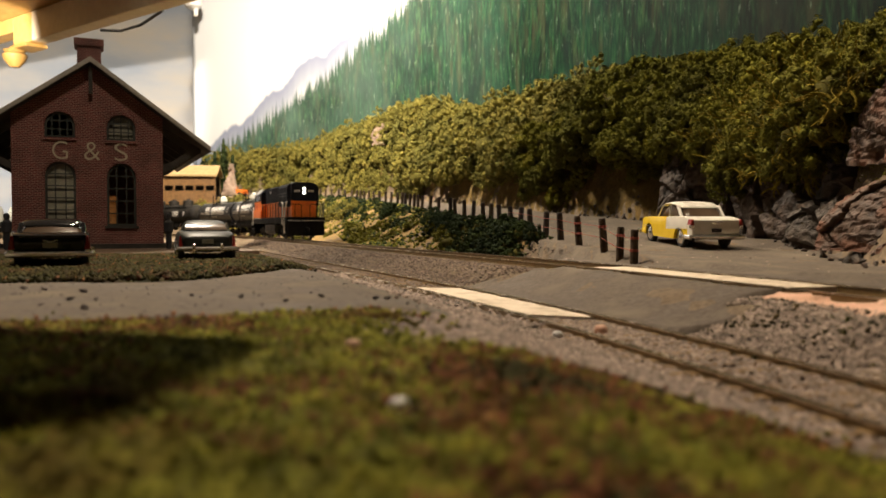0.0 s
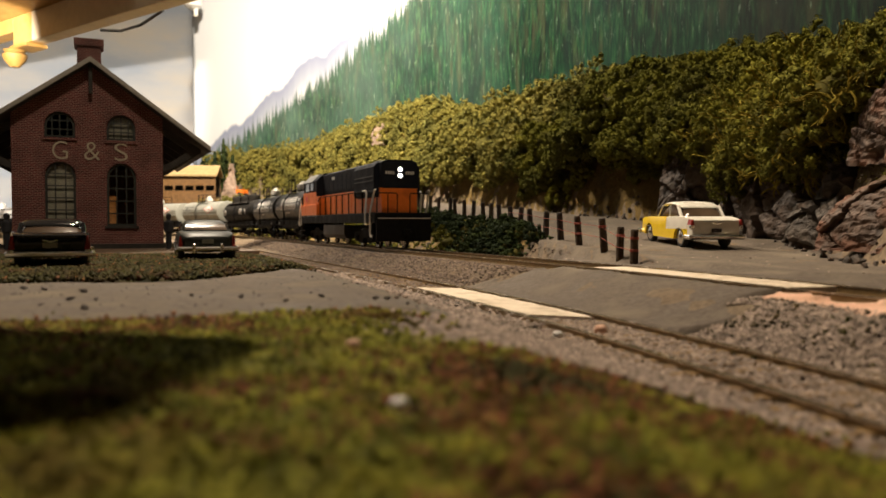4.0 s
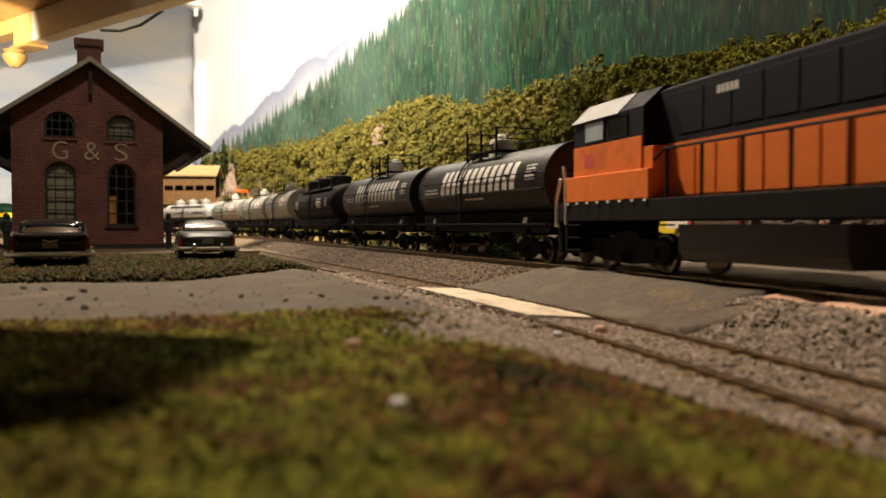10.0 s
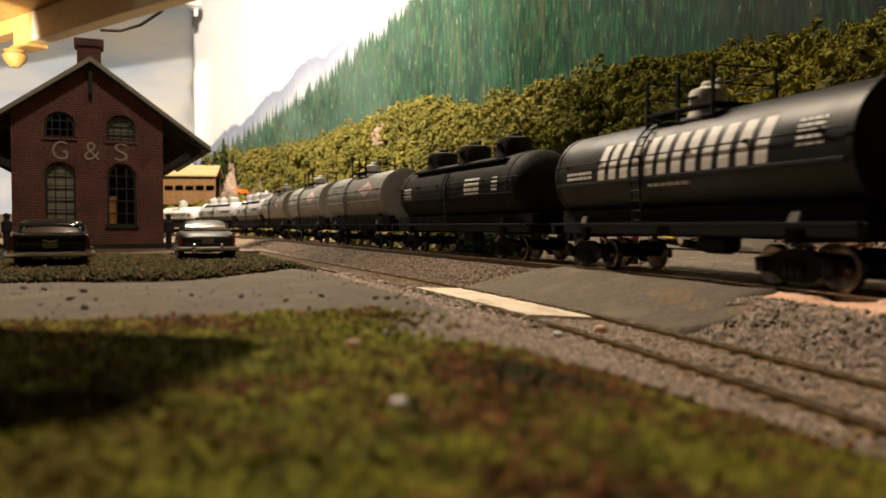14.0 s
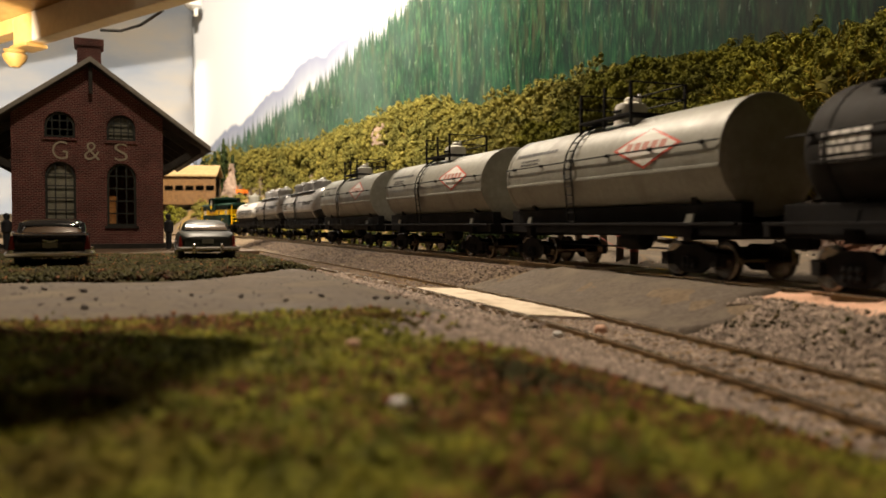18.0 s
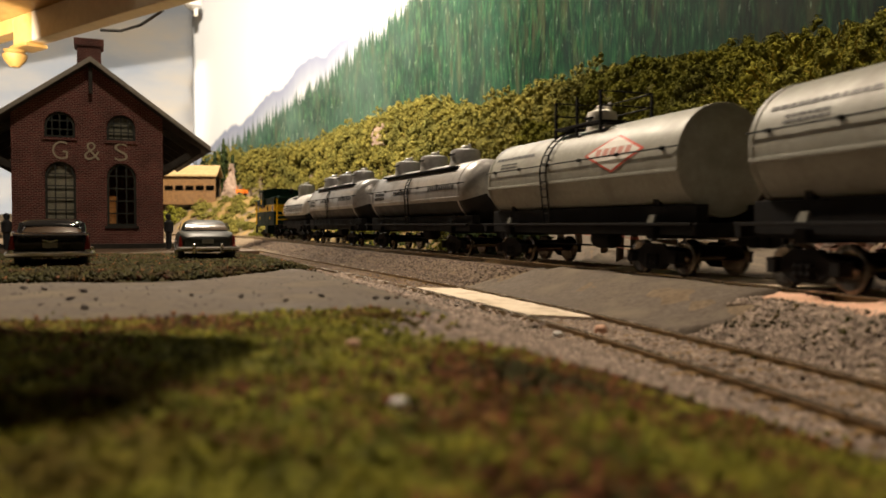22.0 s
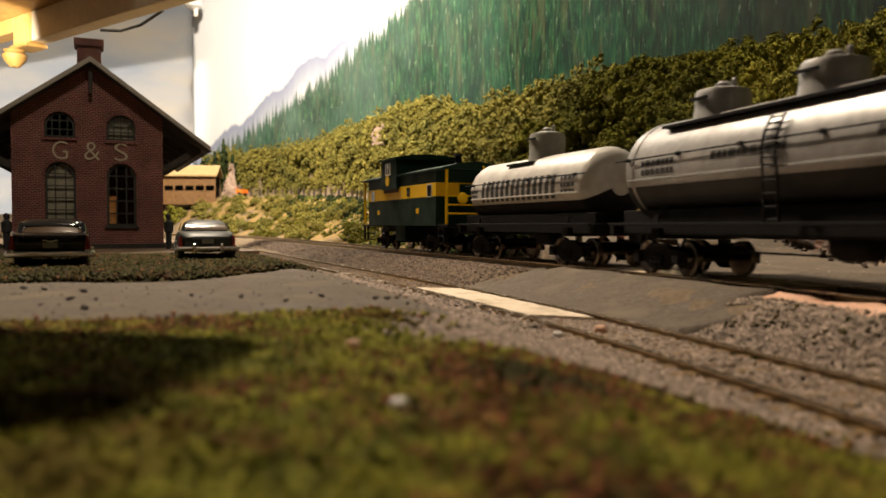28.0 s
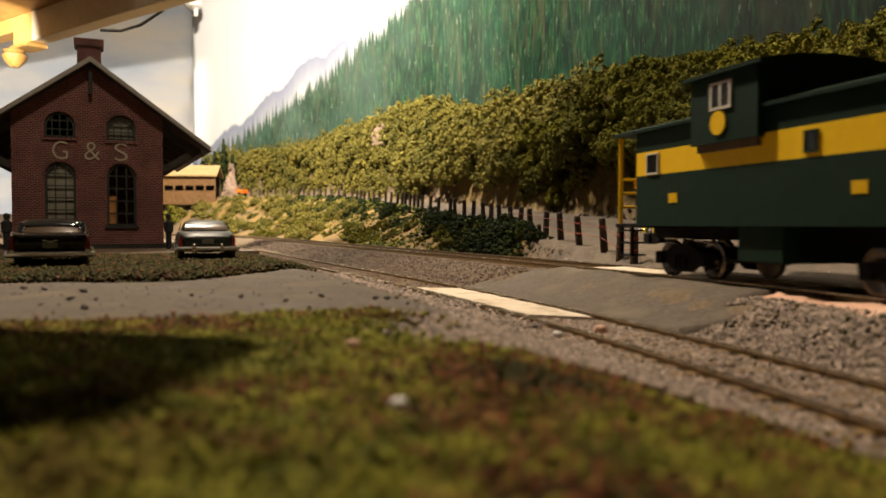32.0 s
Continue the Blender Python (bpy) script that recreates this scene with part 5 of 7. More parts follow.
tagged(emb, "ochre sandy embankment beside the track", "embankment", kind="structure")
bank = grid_sheet("hill_bank", axis_steps((-60, -6, 1.0), (-6, 30, 0.4)), axis_steps((5, 90, 0.5), (90, 158, 1.2)),
                  lambda x, y: ground_z(x, y) + 0.06 + 0.12 * wobble(x, y, 1.1) + 0.08 * wobble(x, y, 3.3, 1.0), EARTH,
                  lambda x, y: (x > np.interp(y, FOOT_Y, FOOT_X) - 0.5 + 0.3 * wobble(x, y, 1.6) + 2.2 * (y < 44)) & (x < np.interp(y, FOOT_Y, FOOT_X) + 9))
tagged(bank, "bare ochre soil on the hillside", "hillside", kind="structure")
ur = np.random.RandomState(77)
uy = ur.uniform(6, 150, 42000)
ux = np.interp(uy, FOOT_Y, FOOT_X) + ur.uniform(-0.2, 9.5, len(uy)) * ur.rand(len(uy)) ** 0.4
keep = ((uy > 48) | (ux > np.interp(uy, FOOT_Y, FOOT_X) + 1.2)) & ((uy > 104) | (ux > np.interp(uy, FOOT_Y, FOOT_X) + 1.0) | (ur.rand(len(uy)) < 0.12)) & (wobble(ux, uy, 0.9, 4.0) + 0.4 * ur.normal(size=len(ux)) > -0.35)
ux, uy = ux[keep], uy[keep]
uz = ground_z(ux, uy) + 0.12
tagged(new("undergrowth", mesh_of("undergrowth", [(*leaves(np.stack([ux, uy, uz], 1), np.tile((-0.6, 0, 0.8), (len(ux), 1)), np.where(uy < 60, 0.07, 0.13)[:, None], ur, 0.8), 0)], (OLIVE,))), "olive ground foam between the shrubs", "undergrowth", kind="stuff")
ey = ur.uniform(37, 120, 16000)
ex = np.interp(ey, POST_Y, POST_X) - 0.3 - ur.rand(len(ey)) * 7
ed = line_side(ex, ey)[0]
keep = (ed > 2.4) & (wobble(ex, ey, 1.2, 2.0) + 0.5 * ur.normal(size=len(ex)) > 0.1)
ex, ey = ex[keep], ey[keep]
half_ = ur.rand(len(ex)) < 0.5
ep = np.stack([ex, ey, ground_z(ex, ey) + 0.12], 1)
tagged(new("undergrowth", mesh_of("undergrowth", [(*tufts(ep[half_], np.tile((0, 0, 1.0), (half_.sum(), 1)), 0.13, ur), 0), (*tufts(ep[~half_], np.tile((0, 0, 1.0), ((~half_).sum(), 1)), 0.13, ur), 1)], (OLIVE, DEEP))), "low foam scrub on the embankment", "undergrowth", kind="stuff")
y = 39.0
while y < 118:
    px = float(np.interp(y, POST_Y, POST_X))
    for i in range(3):
        yy = y + rng.uniform(-1, 1)
        d0 = np.interp(yy, POST_Y, POST_X)
        # x of the track's hill side at this depth
        tx = float(np.interp(-yy, -LY[(LY > 10) & (SG > -75)][::1], LX[(LY > 10) & (SG > -75)])) + 2.9
        k = rng.random() ** 0.7
        if d0 - 0.8 < tx:
            continue
        x = tx + k * (d0 - 0.7 - tx)
        z = float(ground_z(x, yy))
        if k > 0.55 or yy < 46:
            plant(rng.choice(DEEPS), x, yy, z - 0.05, rng.uniform(0.5, 0.8) + 0.3 * (1 - k), rng.uniform(0.65, 0.85), "dark green foam-foliage bush on the embankment", "embankment bushes", rng)
        else:
            plant(rng.choice(OLIVE_SMALL), x, yy, z + 0.05, rng.uniform(0.35, 0.85), rng.uniform(0.6, 0.9), "small olive bush on the sandy embankment", "embankment bushes", rng)
    y += 1.9
for x, yy, s in ((3.2, 40.5, 0.75), (3.9, 39.2, 0.7), (2.6, 39.8, 0.8), (3.4, 37.8, 0.62), (4.3, 37.6, 0.6), (2.7, 42.0, 0.8), (1.9, 43.0, 0.85), (3.6, 43.0, 0.8)):
    plant(rng.choice(DEEPS), x, yy, float(ground_z(x, yy)) + 0.2, s, 0.85, "dark green foam-foliage bush by the track", "embankment bushes", rng)


def outcrop(name, x, y, w, h, d, rz, material, seed, label, ripple=1.0, taper=0.0):
    """A broken rock face: a shell of folded facets with cracks."""
    nu, nv = 84, 52
    V, F = [], []
    off = Vector((seed * 7.3, seed * 3.1, seed))
    for j in range(nv):
        for i in range(nu):
            u, v = i / (nu - 1) * 2 - 1, j / (nv - 1)
            p = Vector((u * w / 2, d * (0.25 * v + 0.75 * v ** 3) + 0.35 * d * u * u, h * v ** 0.9 * (1 - 0.35 * u * u)))
            q = Vector((p.x, p.y, p.z * 1.7))
            g = q + 0.5 * noise.noise_vector(q * 0.6 + off)
            near, at = noise.voronoi(Vector((g.x * 0.42, g.y * 0.5, g.z * 0.3 + g.x * 0.2)) + off)
            crack = near[1] - near[0]
            lean = noise.noise_vector(at[0] * 5.3 + off)
            block = 0.75 * lean.x + lean.y * (g.x * 0.42 + off.x - at[0].x) + lean.z * (g.z * 0.3 + off.z - at[0].z)
            small, at2 = noise.voronoi(g * 1.1 + off)
            chip = noise.noise(at2[0] * 4.1 + off)
            fine = noise.fractal(q * 2.2 + off, 0.9, 2.1, 5)
            layer = abs((g.z * 1.5 + g.x * 0.6 + 0.5 * fine) % 1.0 - 0.5)
            p.y -= 1.2 * block + 0.12 * min(crack * 12, 1.0) + 0.09 * chip + 0.06 * fine + 0.12 * ripple * layer
            p.z += 0.08 * fine
            p.x *= 1 - 0.85 * min(taper, 1.0) * v
            V.append(p[:])
    for j in range(nv - 1):
        for i in range(nu - 1):
            a = j * nu + i
            F += [(a, a + 1, a + nu + 1), (a, a + nu + 1, a + nu)]
    ob = raw(name, V, F, material)
    z = float(ground_z(x, y)) - 0.6
    ob.matrix_basis = pose(x * U, y * U, z * U, 0, 0, rz)
    return tagged(ob, label, "rock")


outcrop("rock_outcrop", 14.6, 26.0, 6.4, 2.6, 1.2, -66, REDROCK, 12, "rust-stained layered brown rock at the roadside", 0.8)
outcrop("rock_outcrop", 16.5, 27.9, 5.4, 5.4, 2.0, -66, REDROCK, 1, "rust-stained layered brown rock at the roadside")
outcrop("rock_outcrop", 15.6, 32.6, 3.4, 4.0, 1.5, -62, GREYROCK, 2, "smooth grey rock outcrop beside the road", 0.25)
outcrop("rock_outcrop", 16.2, 46.6, 7.6, 6.4, 2.2, -30, ROCK, 3, "dark brown cracked rock face under shrubs", 0.3)
outcrop("rock_outcrop", 15.3, 30.4, 6.0, 2.3, 1.2, -63, GREYROCK, 7, "low grey rock ledge at the road's edge", 0.3)
outcrop("rock_outcrop", 16.4, 39.6, 6.4, 4.2, 1.4, -72, ROCK, 8, "dark brown cracked rock face under shrubs", 0.4)
outcrop("rock_outcrop", 15.9, 36.0, 5.0, 3.4, 1.2, -68, ROCK, 9, "dark brown cracked rock face under shrubs", 0.4)
outcrop("rock_outcrop", 16.0, 42.8, 5.0, 4.2, 1.2, -70, ROCK, 10, "dark brown cracked rock face under shrubs", 0.4)
outcrop("rock_outcrop", 13.4, 19.0, 9, 6.0, 2.4, -78, REDROCK, 4, "rust-stained layered brown rock at the roadside")
outcrop("rock_outcrop", -9.6, 116.6, 2.4, 3.4, 1.0, -20, PALEROCK, 5, "pale rock showing between hillside shrubs").location.z += 3.2 * U
outcrop("rock_outcrop", -37.6, 139, 4.2, 6.4, 1.6, -10, PALEROCK, 6, "pale sandy cliff at the far end of the hill road", 1.0, 1.9).location.z += 0.4 * U


def lichen_spray(x, y, z, size, seed):
    """Loose branching lichen hanging over the rocks."""
    rr = np.random.RandomState(seed)
    bm = B()

    def grow(p, d, r, n, deep):
        pts = [p]
        for i in range(n):
            d = d + rr.normal(size=3) * 0.3 + np.array((0, 0, -0.1))
            d = d / np.linalg.norm(d)
            p = p + d * size * 0.13
            pts.append(p)
            if deep and rr.rand() < 0.55:
                q = d + rr.normal(size=3) * 0.8
                grow(p, q / np.linalg.norm(q), r * 0.75, max(n - 2, 2), deep - 1)
        rod(bm, [tuple(q) for q in pts], r, 5)
    for i in range(6):
        d = rr.normal(size=3) * 0.7 + np.array((-0.7, -0.6, 0.1))
        grow(rr.normal(size=3) * size * 0.2, d / np.linalg.norm(d), 0.045 * size ** 0.5, 6, 2)
    o = part("lichen", bm, LICHEN, None, "", True)
    o.matrix_basis = pose(x * U, y * U, z * U)
    return tagged(o, "yellow branching lichen hanging over the rocks", "lichen", "hanging lichen")


for i, (x, y, z, s) in enumerate(((15.6, 36.6, 5.2, 1.9), (15.9, 35.2, 4.4, 1.5), (16.6, 39.0, 4.6, 1.7), (15.4, 33.0, 5.3, 1.6), (16.2, 41.2, 5.4, 1.5), (15.3, 31.2, 6.6, 1.6), (16.6, 37.4, 6.6, 1.7))):
    lichen_spray(x, y, z, s, 300 + i)
    plant(STRINGY[i % 3], x + 1.0, y + 0.5, z + 0.2, 1.5, 0.9, "olive green lichen shrub with loose yellow strands", "hillside shrubs", rng)

# loose stones at the foot of the hill
stone_v = [ball(2)[0] * (0.75 + 0.5 * np.random.RandomState(i).rand(42))[:, None] for i in range(4)]
STONES = []
for i, v in enumerate(stone_v):
    STONES.append(mesh_of("stone", [(v, ball(2)[1], 0)], (GREYROCK,)))
for i in range(190):
    yy = rng.uniform(22, 60)
    x = float(np.interp(yy, FOOT_Y, FOOT_X)) + rng.uniform(-1.0, 0.7) ** 1
    o = new("stone", rng.choice(STONES))
    s = rng.uniform(0.05, 0.2) * rng.random() + 0.05
    o.matrix_basis = Matrix.LocRotScale((x * U, yy * U, (float(right_z(x, yy)) + s * 0.25) * U), Euler((rng.random() * 6, rng.random() * 6, rng.random() * 6)), Vector((s, s * 0.8, s * 0.7)))
    tagged(o, "small grey stone at the foot of the hill", "stone", "stones by the road")

REDWIRE = mat("dull_red", (0.22, 0.035, 0.02), (0.34, 0.06, 0.035), 0.7, grain=300, bump_by=0)
# guard posts along the hill road
post_ys = [29.0, 30.2, 31.7, 34.4, 36.7, 38.8, 41.2, 43.1, 44.7, 47.1, 49.2, 51.0, 53.7, 56.4, 59.5, 61.0, 65.4, 68.7, 72.3]
while post_ys[-1] < 136:
    post_ys.append(post_ys[-1] + rng.uniform(1.9, 2.6))
bm = B()
turned(bm, ((0.15, -0.4), (0.155, 0.2), (0.14, 1.2), (0.12, 1.27), (0.03, 1.28)), "z", n=9)
for v in bm.verts:
    v.co.x += 0.012 * math.sin(v.co.z * 9 + v.co.y * 30)
POSTMESH = part("guard_post", bm, POST)
for i, yy in enumerate(post_ys):
    x = float(np.interp(yy, POST_Y, POST_X))
    o = POSTMESH if i == 0 else new("guard_post", POSTMESH.data)
    o.matrix_basis = pose(x * U, yy * U, float(right_z(x, yy)) * U, rng.uniform(-4, 4), rng.uniform(-4, 4), rng.uniform(0, 360))
    tagged(o, "dark weathered wooden guard post with red bands" if i < 2 else "dark weathered wooden guard post beside the road", "post", "guard posts")
    if i < 4:
        for z in ((0.95, 0.5) if i in (0, 3) else (0.95,)):
            part("band", turned(B(), ((0.15, z - 0.05), (0.165, z - 0.04), (0.165, z + 0.04), (0.15, z + 0.05)), "z", n=9), REDWIRE, o, "dull red band")
for h in (0.95, 0.52):
    pts = []
    for yy in post_ys[:9]:
        x = float(np.interp(yy, POST_Y, POST_X))
        pts.append((x - 0.17, yy, float(right_z(x, yy)) + h))
    tagged(part("guard_wire", rod(B(), pts, 0.011, 5), REDWIRE), "thin red wire strung between guard posts", "wire")


# ---- the station ----
def brick_mat(name, scale_x=0.27, scale_z=0.098):
    m, tree, b = nodes_of(name)
    co = tree.nodes.new("ShaderNodeTexCoord")
    sep, com = tree.nodes.new("ShaderNodeSeparateXYZ"), tree.nodes.new("ShaderNodeCombineXYZ")
    tree.links.new(co.outputs["Object"], sep.inputs[0])
    add = tree.nodes.new("ShaderNodeMath")
    tree.links.new(sep.outputs[0], add.inputs[0])
    tree.links.new(sep.outputs[1], add.inputs[1])
    tree.links.new(add.outputs[0], com.inputs[0])
    tree.links.new(sep.outputs[2], com.inputs[1])
    br = tree.nodes.new("ShaderNodeTexBrick")
    br.inputs["Scale"].default_value = 1.0
    br.inputs["Brick Width"].default_value, br.inputs["Row Height"].default_value = scale_x * U, scale_z * U
    br.inputs["Mortar Size"].default_value, br.inputs["Mortar Smooth"].default_value = 0.016 * U, 0.3
    br.inputs["Color1"].default_value, br.inputs["Color2"].default_value = (0.085, 0.016, 0.015, 1), (0.17, 0.036, 0.03, 1)
    br.inputs["Mortar"].default_value = (0.36, 0.23, 0.19, 1)
    tree.links.new(com.outputs[0], br.inputs["Vector"])
    n = noise_node(tree, 60.0, 4.0)
    f = ramp_node(tree, n.outputs["Fac"], ((0.3, (0.6, 0.55, 0.55)), (0.7, (1.15, 1.1, 1.1)))).outputs[0]
    tree.links.new(mix_node(tree, br.outputs["Color"], f, 1.0, "MULTIPLY"), b.inputs["Base Color"])
    b.inputs["Roughness"].default_value = 0.75
    inv = tree.nodes.new("ShaderNodeMath")
    inv.operation = "SUBTRACT"
    inv.inputs[0].default_value = 1.0
    tree.links.new(br.outputs["Fac"], inv.inputs[1])
    bump(tree, b, inv.outputs[0], 0.6, 0.03)
    return m


BRICK = brick_mat("brick_wall")
SASH = mat("dark_sash_paint", (0.02, 0.024, 0.02), (0.04, 0.045, 0.038), 0.5, grain=300)
ROOFTOP = mat("slate_roof", (0.1, 0.1, 0.1), (0.2, 0.195, 0.185), 0.7, grain=300, bump_by=0.5, coarse=60)
TRIM = mat("pale_barge_board", (0.32, 0.3, 0.26), (0.46, 0.43, 0.37), 0.6, grain=300)
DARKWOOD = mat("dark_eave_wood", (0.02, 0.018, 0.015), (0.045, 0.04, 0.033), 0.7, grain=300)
BLIND = mat("beige_blind", (0.2, 0.19, 0.14), (0.28, 0.26, 0.2), 0.8, grain=200)
AMBER = mat("amber_interior", (0.5, 0.22, 0.06), (0.65, 0.32, 0.1), 0.7, grain=200, coarse=200, dirt=(0.25, 0.1, 0.04))
CREAMLETTER = mat("cream_letter", (0.42, 0.37, 0.27), (0.52, 0.46, 0.34), 0.6, grain=300)
CONCRETE = mat("tan_platform", (0.19, 0.125, 0.08), (0.28, 0.19, 0.125), 0.85, grain=400, bump_by=0.4, coarse=60, dirt=(0.22, 0.15, 0.1))
GLASS = glass_mat("window_glass")


def arch(x0, x1, z0, z1, rise, n=12):
    """Outline of an opening with a round or flat-curved head."""
    c, h = (x0 + x1) / 2, (x1 - x0) / 2
    return [(x0, z0), (x1, z0)] + [(c + h * math.cos(a), z1 - rise + rise * math.sin(a)) for a in np.linspace(0, math.pi, n)]


WINDOWS = (("arched_window", -2.33, -0.73, 1.55, 5.0, 0.85, "blind"), ("arched_window", 0.9, 2.5, 1.33, 4.97, 0.85, "room"), ("attic_window", -2.33, -0.74, 6.36, 7.82, 0.8, "dark"), ("attic_window", 0.92, 2.49, 6.3, 7.8, 0.8, "blind"))


def station():
    st = thing("station", "dark red brick gabled station with arched windows", "station building", m=pose(-20.4 * U, 45.8 * U, 0, 0, 0, 24))
    D, W = 18.2, 4.0
    # gable wall with its openings
    bm = B()
    outer = [(-W, -0.6), (W, -0.6), (W, 7.75), (0.1, 10.55), (-W, 7.75)]
    loops = [outer] + [arch(a, b, c, d, r) for _, a, b, c, d, r, _ in WINDOWS]
    edges, rings = [], []
    for lp in loops:
        vs = [bm.verts.new((x, 0, z)) for x, z in lp]
        es = [bm.edges.new((vs[i], vs[(i + 1) % len(vs)])) for i in range(len(vs))]
        edges += es
        rings.append(vs)
    bmesh.ops.triangle_fill(bm, use_beauty=True, use_dissolve=False, edges=edges)
    for vs in rings[1:]:
        back = [bm.verts.new((v.co.x, 0.32, v.co.z)) for v in vs]
        for i in range(len(vs)):
            j = (i + 1) % len(vs)
            bm.faces.new((vs[i], vs[j], back[j], back[i]))
    part("gable_wall", bm, BRICK, st)
    for k in (-1, 1):
        part("side_wall", box(B(), min(k * (W - 0.35), k * W), 0.004, -0.6, max(k * (W - 0.35), k * W), D, 7.7), BRICK, st)
    bm = B()
    prism(bm, [(x, z) for x, z in outer], "y", D - 0.35, D)
    part("rear_wall", bm, BRICK, st)
    part("floor", box(B(), -W + 0.36, 0.34, 0.2, W - 0.36, D - 0.36, 0.3), DARKWOOD, st)
    part("loft_floor", box(B(), -W + 0.36, 0.34, 5.6, W - 0.36, D - 0.36, 5.7), DARKWOOD, st)
    for nm, x0, x1, z0, z1, rise, fill in WINDOWS:
        big = nm == "arched_window"
        w = part(nm, box(B(), x0 - 0.12, -0.12, z0 - 0.16, x1 + 0.12, 0.1, z0, 0.02), BRICK if not big else DARKWOOD, st, "window with a dark sash")
        # brick arch over the opening
        c, h = (x0 + x1) / 2, (x1 - x0) / 2
        a_n = 15
        bm = B()
        for i in range(a_n):
            a0, a1 = math.pi * (i + 0.06) / a_n, math.pi * (i + 0.94) / a_n
            quad = [(c + (h + q) * math.cos(a), z1 - rise + (rise + q) * math.sin(a)) for q, a in ((0.02, a0), (0.3, a0), (0.3, a1), (0.02, a1))]
            prism(bm, quad, "y", -0.035, 0.05)
        part("brick_arch", bm, BRICK, w)
        # sash: outline and bars
        out, inn = arch(x0, x1, z0, z1, rise), arch(x0 + 0.13, x1 - 0.13, z0 + 0.13, z1 - 0.13, rise - 0.08)
        bm = B()
        f0, f1 = [bm.verts.new((x, 0.12, z)) for x, z in out], [bm.verts.new((x, 0.12, z)) for x, z in inn]
        g1 = [bm.verts.new((x, 0.24, z)) for x, z in inn]
        for i in range(len(out)):
            j = (i + 1) % len(out)
            bm.faces.new((f0[i], f0[j], f1[j], f1[i]))
            bm.faces.new((f1[i], f1[j], g1[j], g1[i]))
        part("sash_frame", bm, SASH, w)
        cols, rows = (3, 5) if big else (4, 3)
        for i in range(1, cols):
            x = x0 + (x1 - x0) * i / cols
            ztop = z1 - rise + rise * math.sqrt(max(1 - ((x - c) / h) ** 2, 0)) - 0.05
            part("glazing_bar", box(B(), x - 0.035, 0.14, z0 + 0.05, x + 0.035, 0.22, ztop), SASH, w)
        for j in range(1, rows):
            z = z0 + (z1 - z0) * j / rows
            k = 1.0 if z < z1 - rise else math.sqrt(max(1 - ((z - z1 + rise) / rise) ** 2, 0.05))
            part("glazing_bar", box(B(), c - h * k, 0.145, z - 0.035, c + h * k, 0.215, z + 0.035), SASH, w)
        bm = B()
        bm.faces.new([bm.verts.new((x, 0.2, z)) for x, z in inn])
        p = part("pane", bm, GLASS, w, "glass pane")
        p.visible_shadow = False
        if fill == "blind":
            part("blind", box(B(), x0 + 0.05, 0.36, z0, x1 - 0.05, 0.42, z1), BLIND, w, "drawn beige blind")
    # something lit and amber inside the waiting room
    part("inner_wall", box(B(), 0.5, 1.5, 0.32, 1.45, 1.6, 3.1), AMBER, st, "amber painted inner wall")
    lampdata = bpy.data.lights.new("station_lamp", "POINT")
    lampdata.energy, lampdata.color, lampdata.shadow_soft_size = 0.006, (1.0, 0.66, 0.3), 0.004
    lo = new("station_lamp", lampdata)
    lo.matrix_world = st.matrix_basis @ pose(1.1 * U, 0.9 * U, 5.2 * U)
    # roof
    for k in (-1, 1):
        part("roof_slope", prism(B(), [(0.1, 10.62), (k * 6.62, 5.82), (k * 6.62, 6.02), (0.1, 10.86)], "y", -0.75, D + 0.9), [ROOFTOP], st, "grey slate roof")
        part("barge_board", prism(B(), [(0.1, 10.66), (k * 6.66, 5.83), (k * 6.66, 6.09), (0.1, 10.94)], "y", -0.86, -0.752), TRIM, st, "pale barge board")
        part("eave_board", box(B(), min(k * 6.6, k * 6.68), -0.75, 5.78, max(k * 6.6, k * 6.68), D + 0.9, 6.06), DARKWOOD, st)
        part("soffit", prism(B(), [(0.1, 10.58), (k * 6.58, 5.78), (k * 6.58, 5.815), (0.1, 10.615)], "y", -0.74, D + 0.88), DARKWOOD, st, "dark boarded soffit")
        first = None
        for i in range(6):
            yb = 0.25 + i * 3.5
            bm = B()
            prism(bm, [(k * W, 4.6), (k * (W + 0.22), 4.6), (k * 6.2, 5.75), (k * 6.2, 6.0), (k * (W + 0.3), 7.1), (k * W, 7.1), (k * W, 6.8), (k * 5.5, 5.85), (k * (W + 0.2), 5.0), (k * W, 5.0)], "y", yb - 0.12, yb + 0.12)
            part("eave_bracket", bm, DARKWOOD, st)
    bm = B()
    box(bm, 0.0, -0.4, 8.9, 0.2, -0.2, 10.5)
    part("gable_truss", bm, DARKWOOD, st)
    bm = box(B(), -0.65, 5.2, 9.8, 0.75, 6.6, 12.85, 0.03)
    ch = part("chimney", bm, BRICK, st, "brick chimney")
    part("chimney_cap", box(B(), -0.82, 5.03, 12.72, 0.92, 6.77, 13.2, 0.06), BRICK, ch)
    part("plinth", box(B(), -W - 0.1, -0.12, -0.7, W + 0.1, -0.004, 0.28, 0.02), DARKWOOD, st, "dark stone plinth")
    for ch_, x0, x1 in (("G", -1.93, -1.13), ("&", -0.28, 0.56), ("S", 1.32, 2.05)):
        cu = bpy.data.curves.new("letter", "FONT")
        cu.body, cu.size, cu.extrude, cu.offset = ch_, 1.0, 0.03, -0.012
        tmp = bpy.data.objects.new("letter", cu)
        scene.collection.objects.link(tmp)
        me = bpy.data.meshes.new_from_object(tmp)
        bpy.data.objects.remove(tmp)
        bm = B()
        bm.from_mesh(me)
        xs, zs = [v.co.x for v in bm.verts], [v.co.y for v in bm.verts]
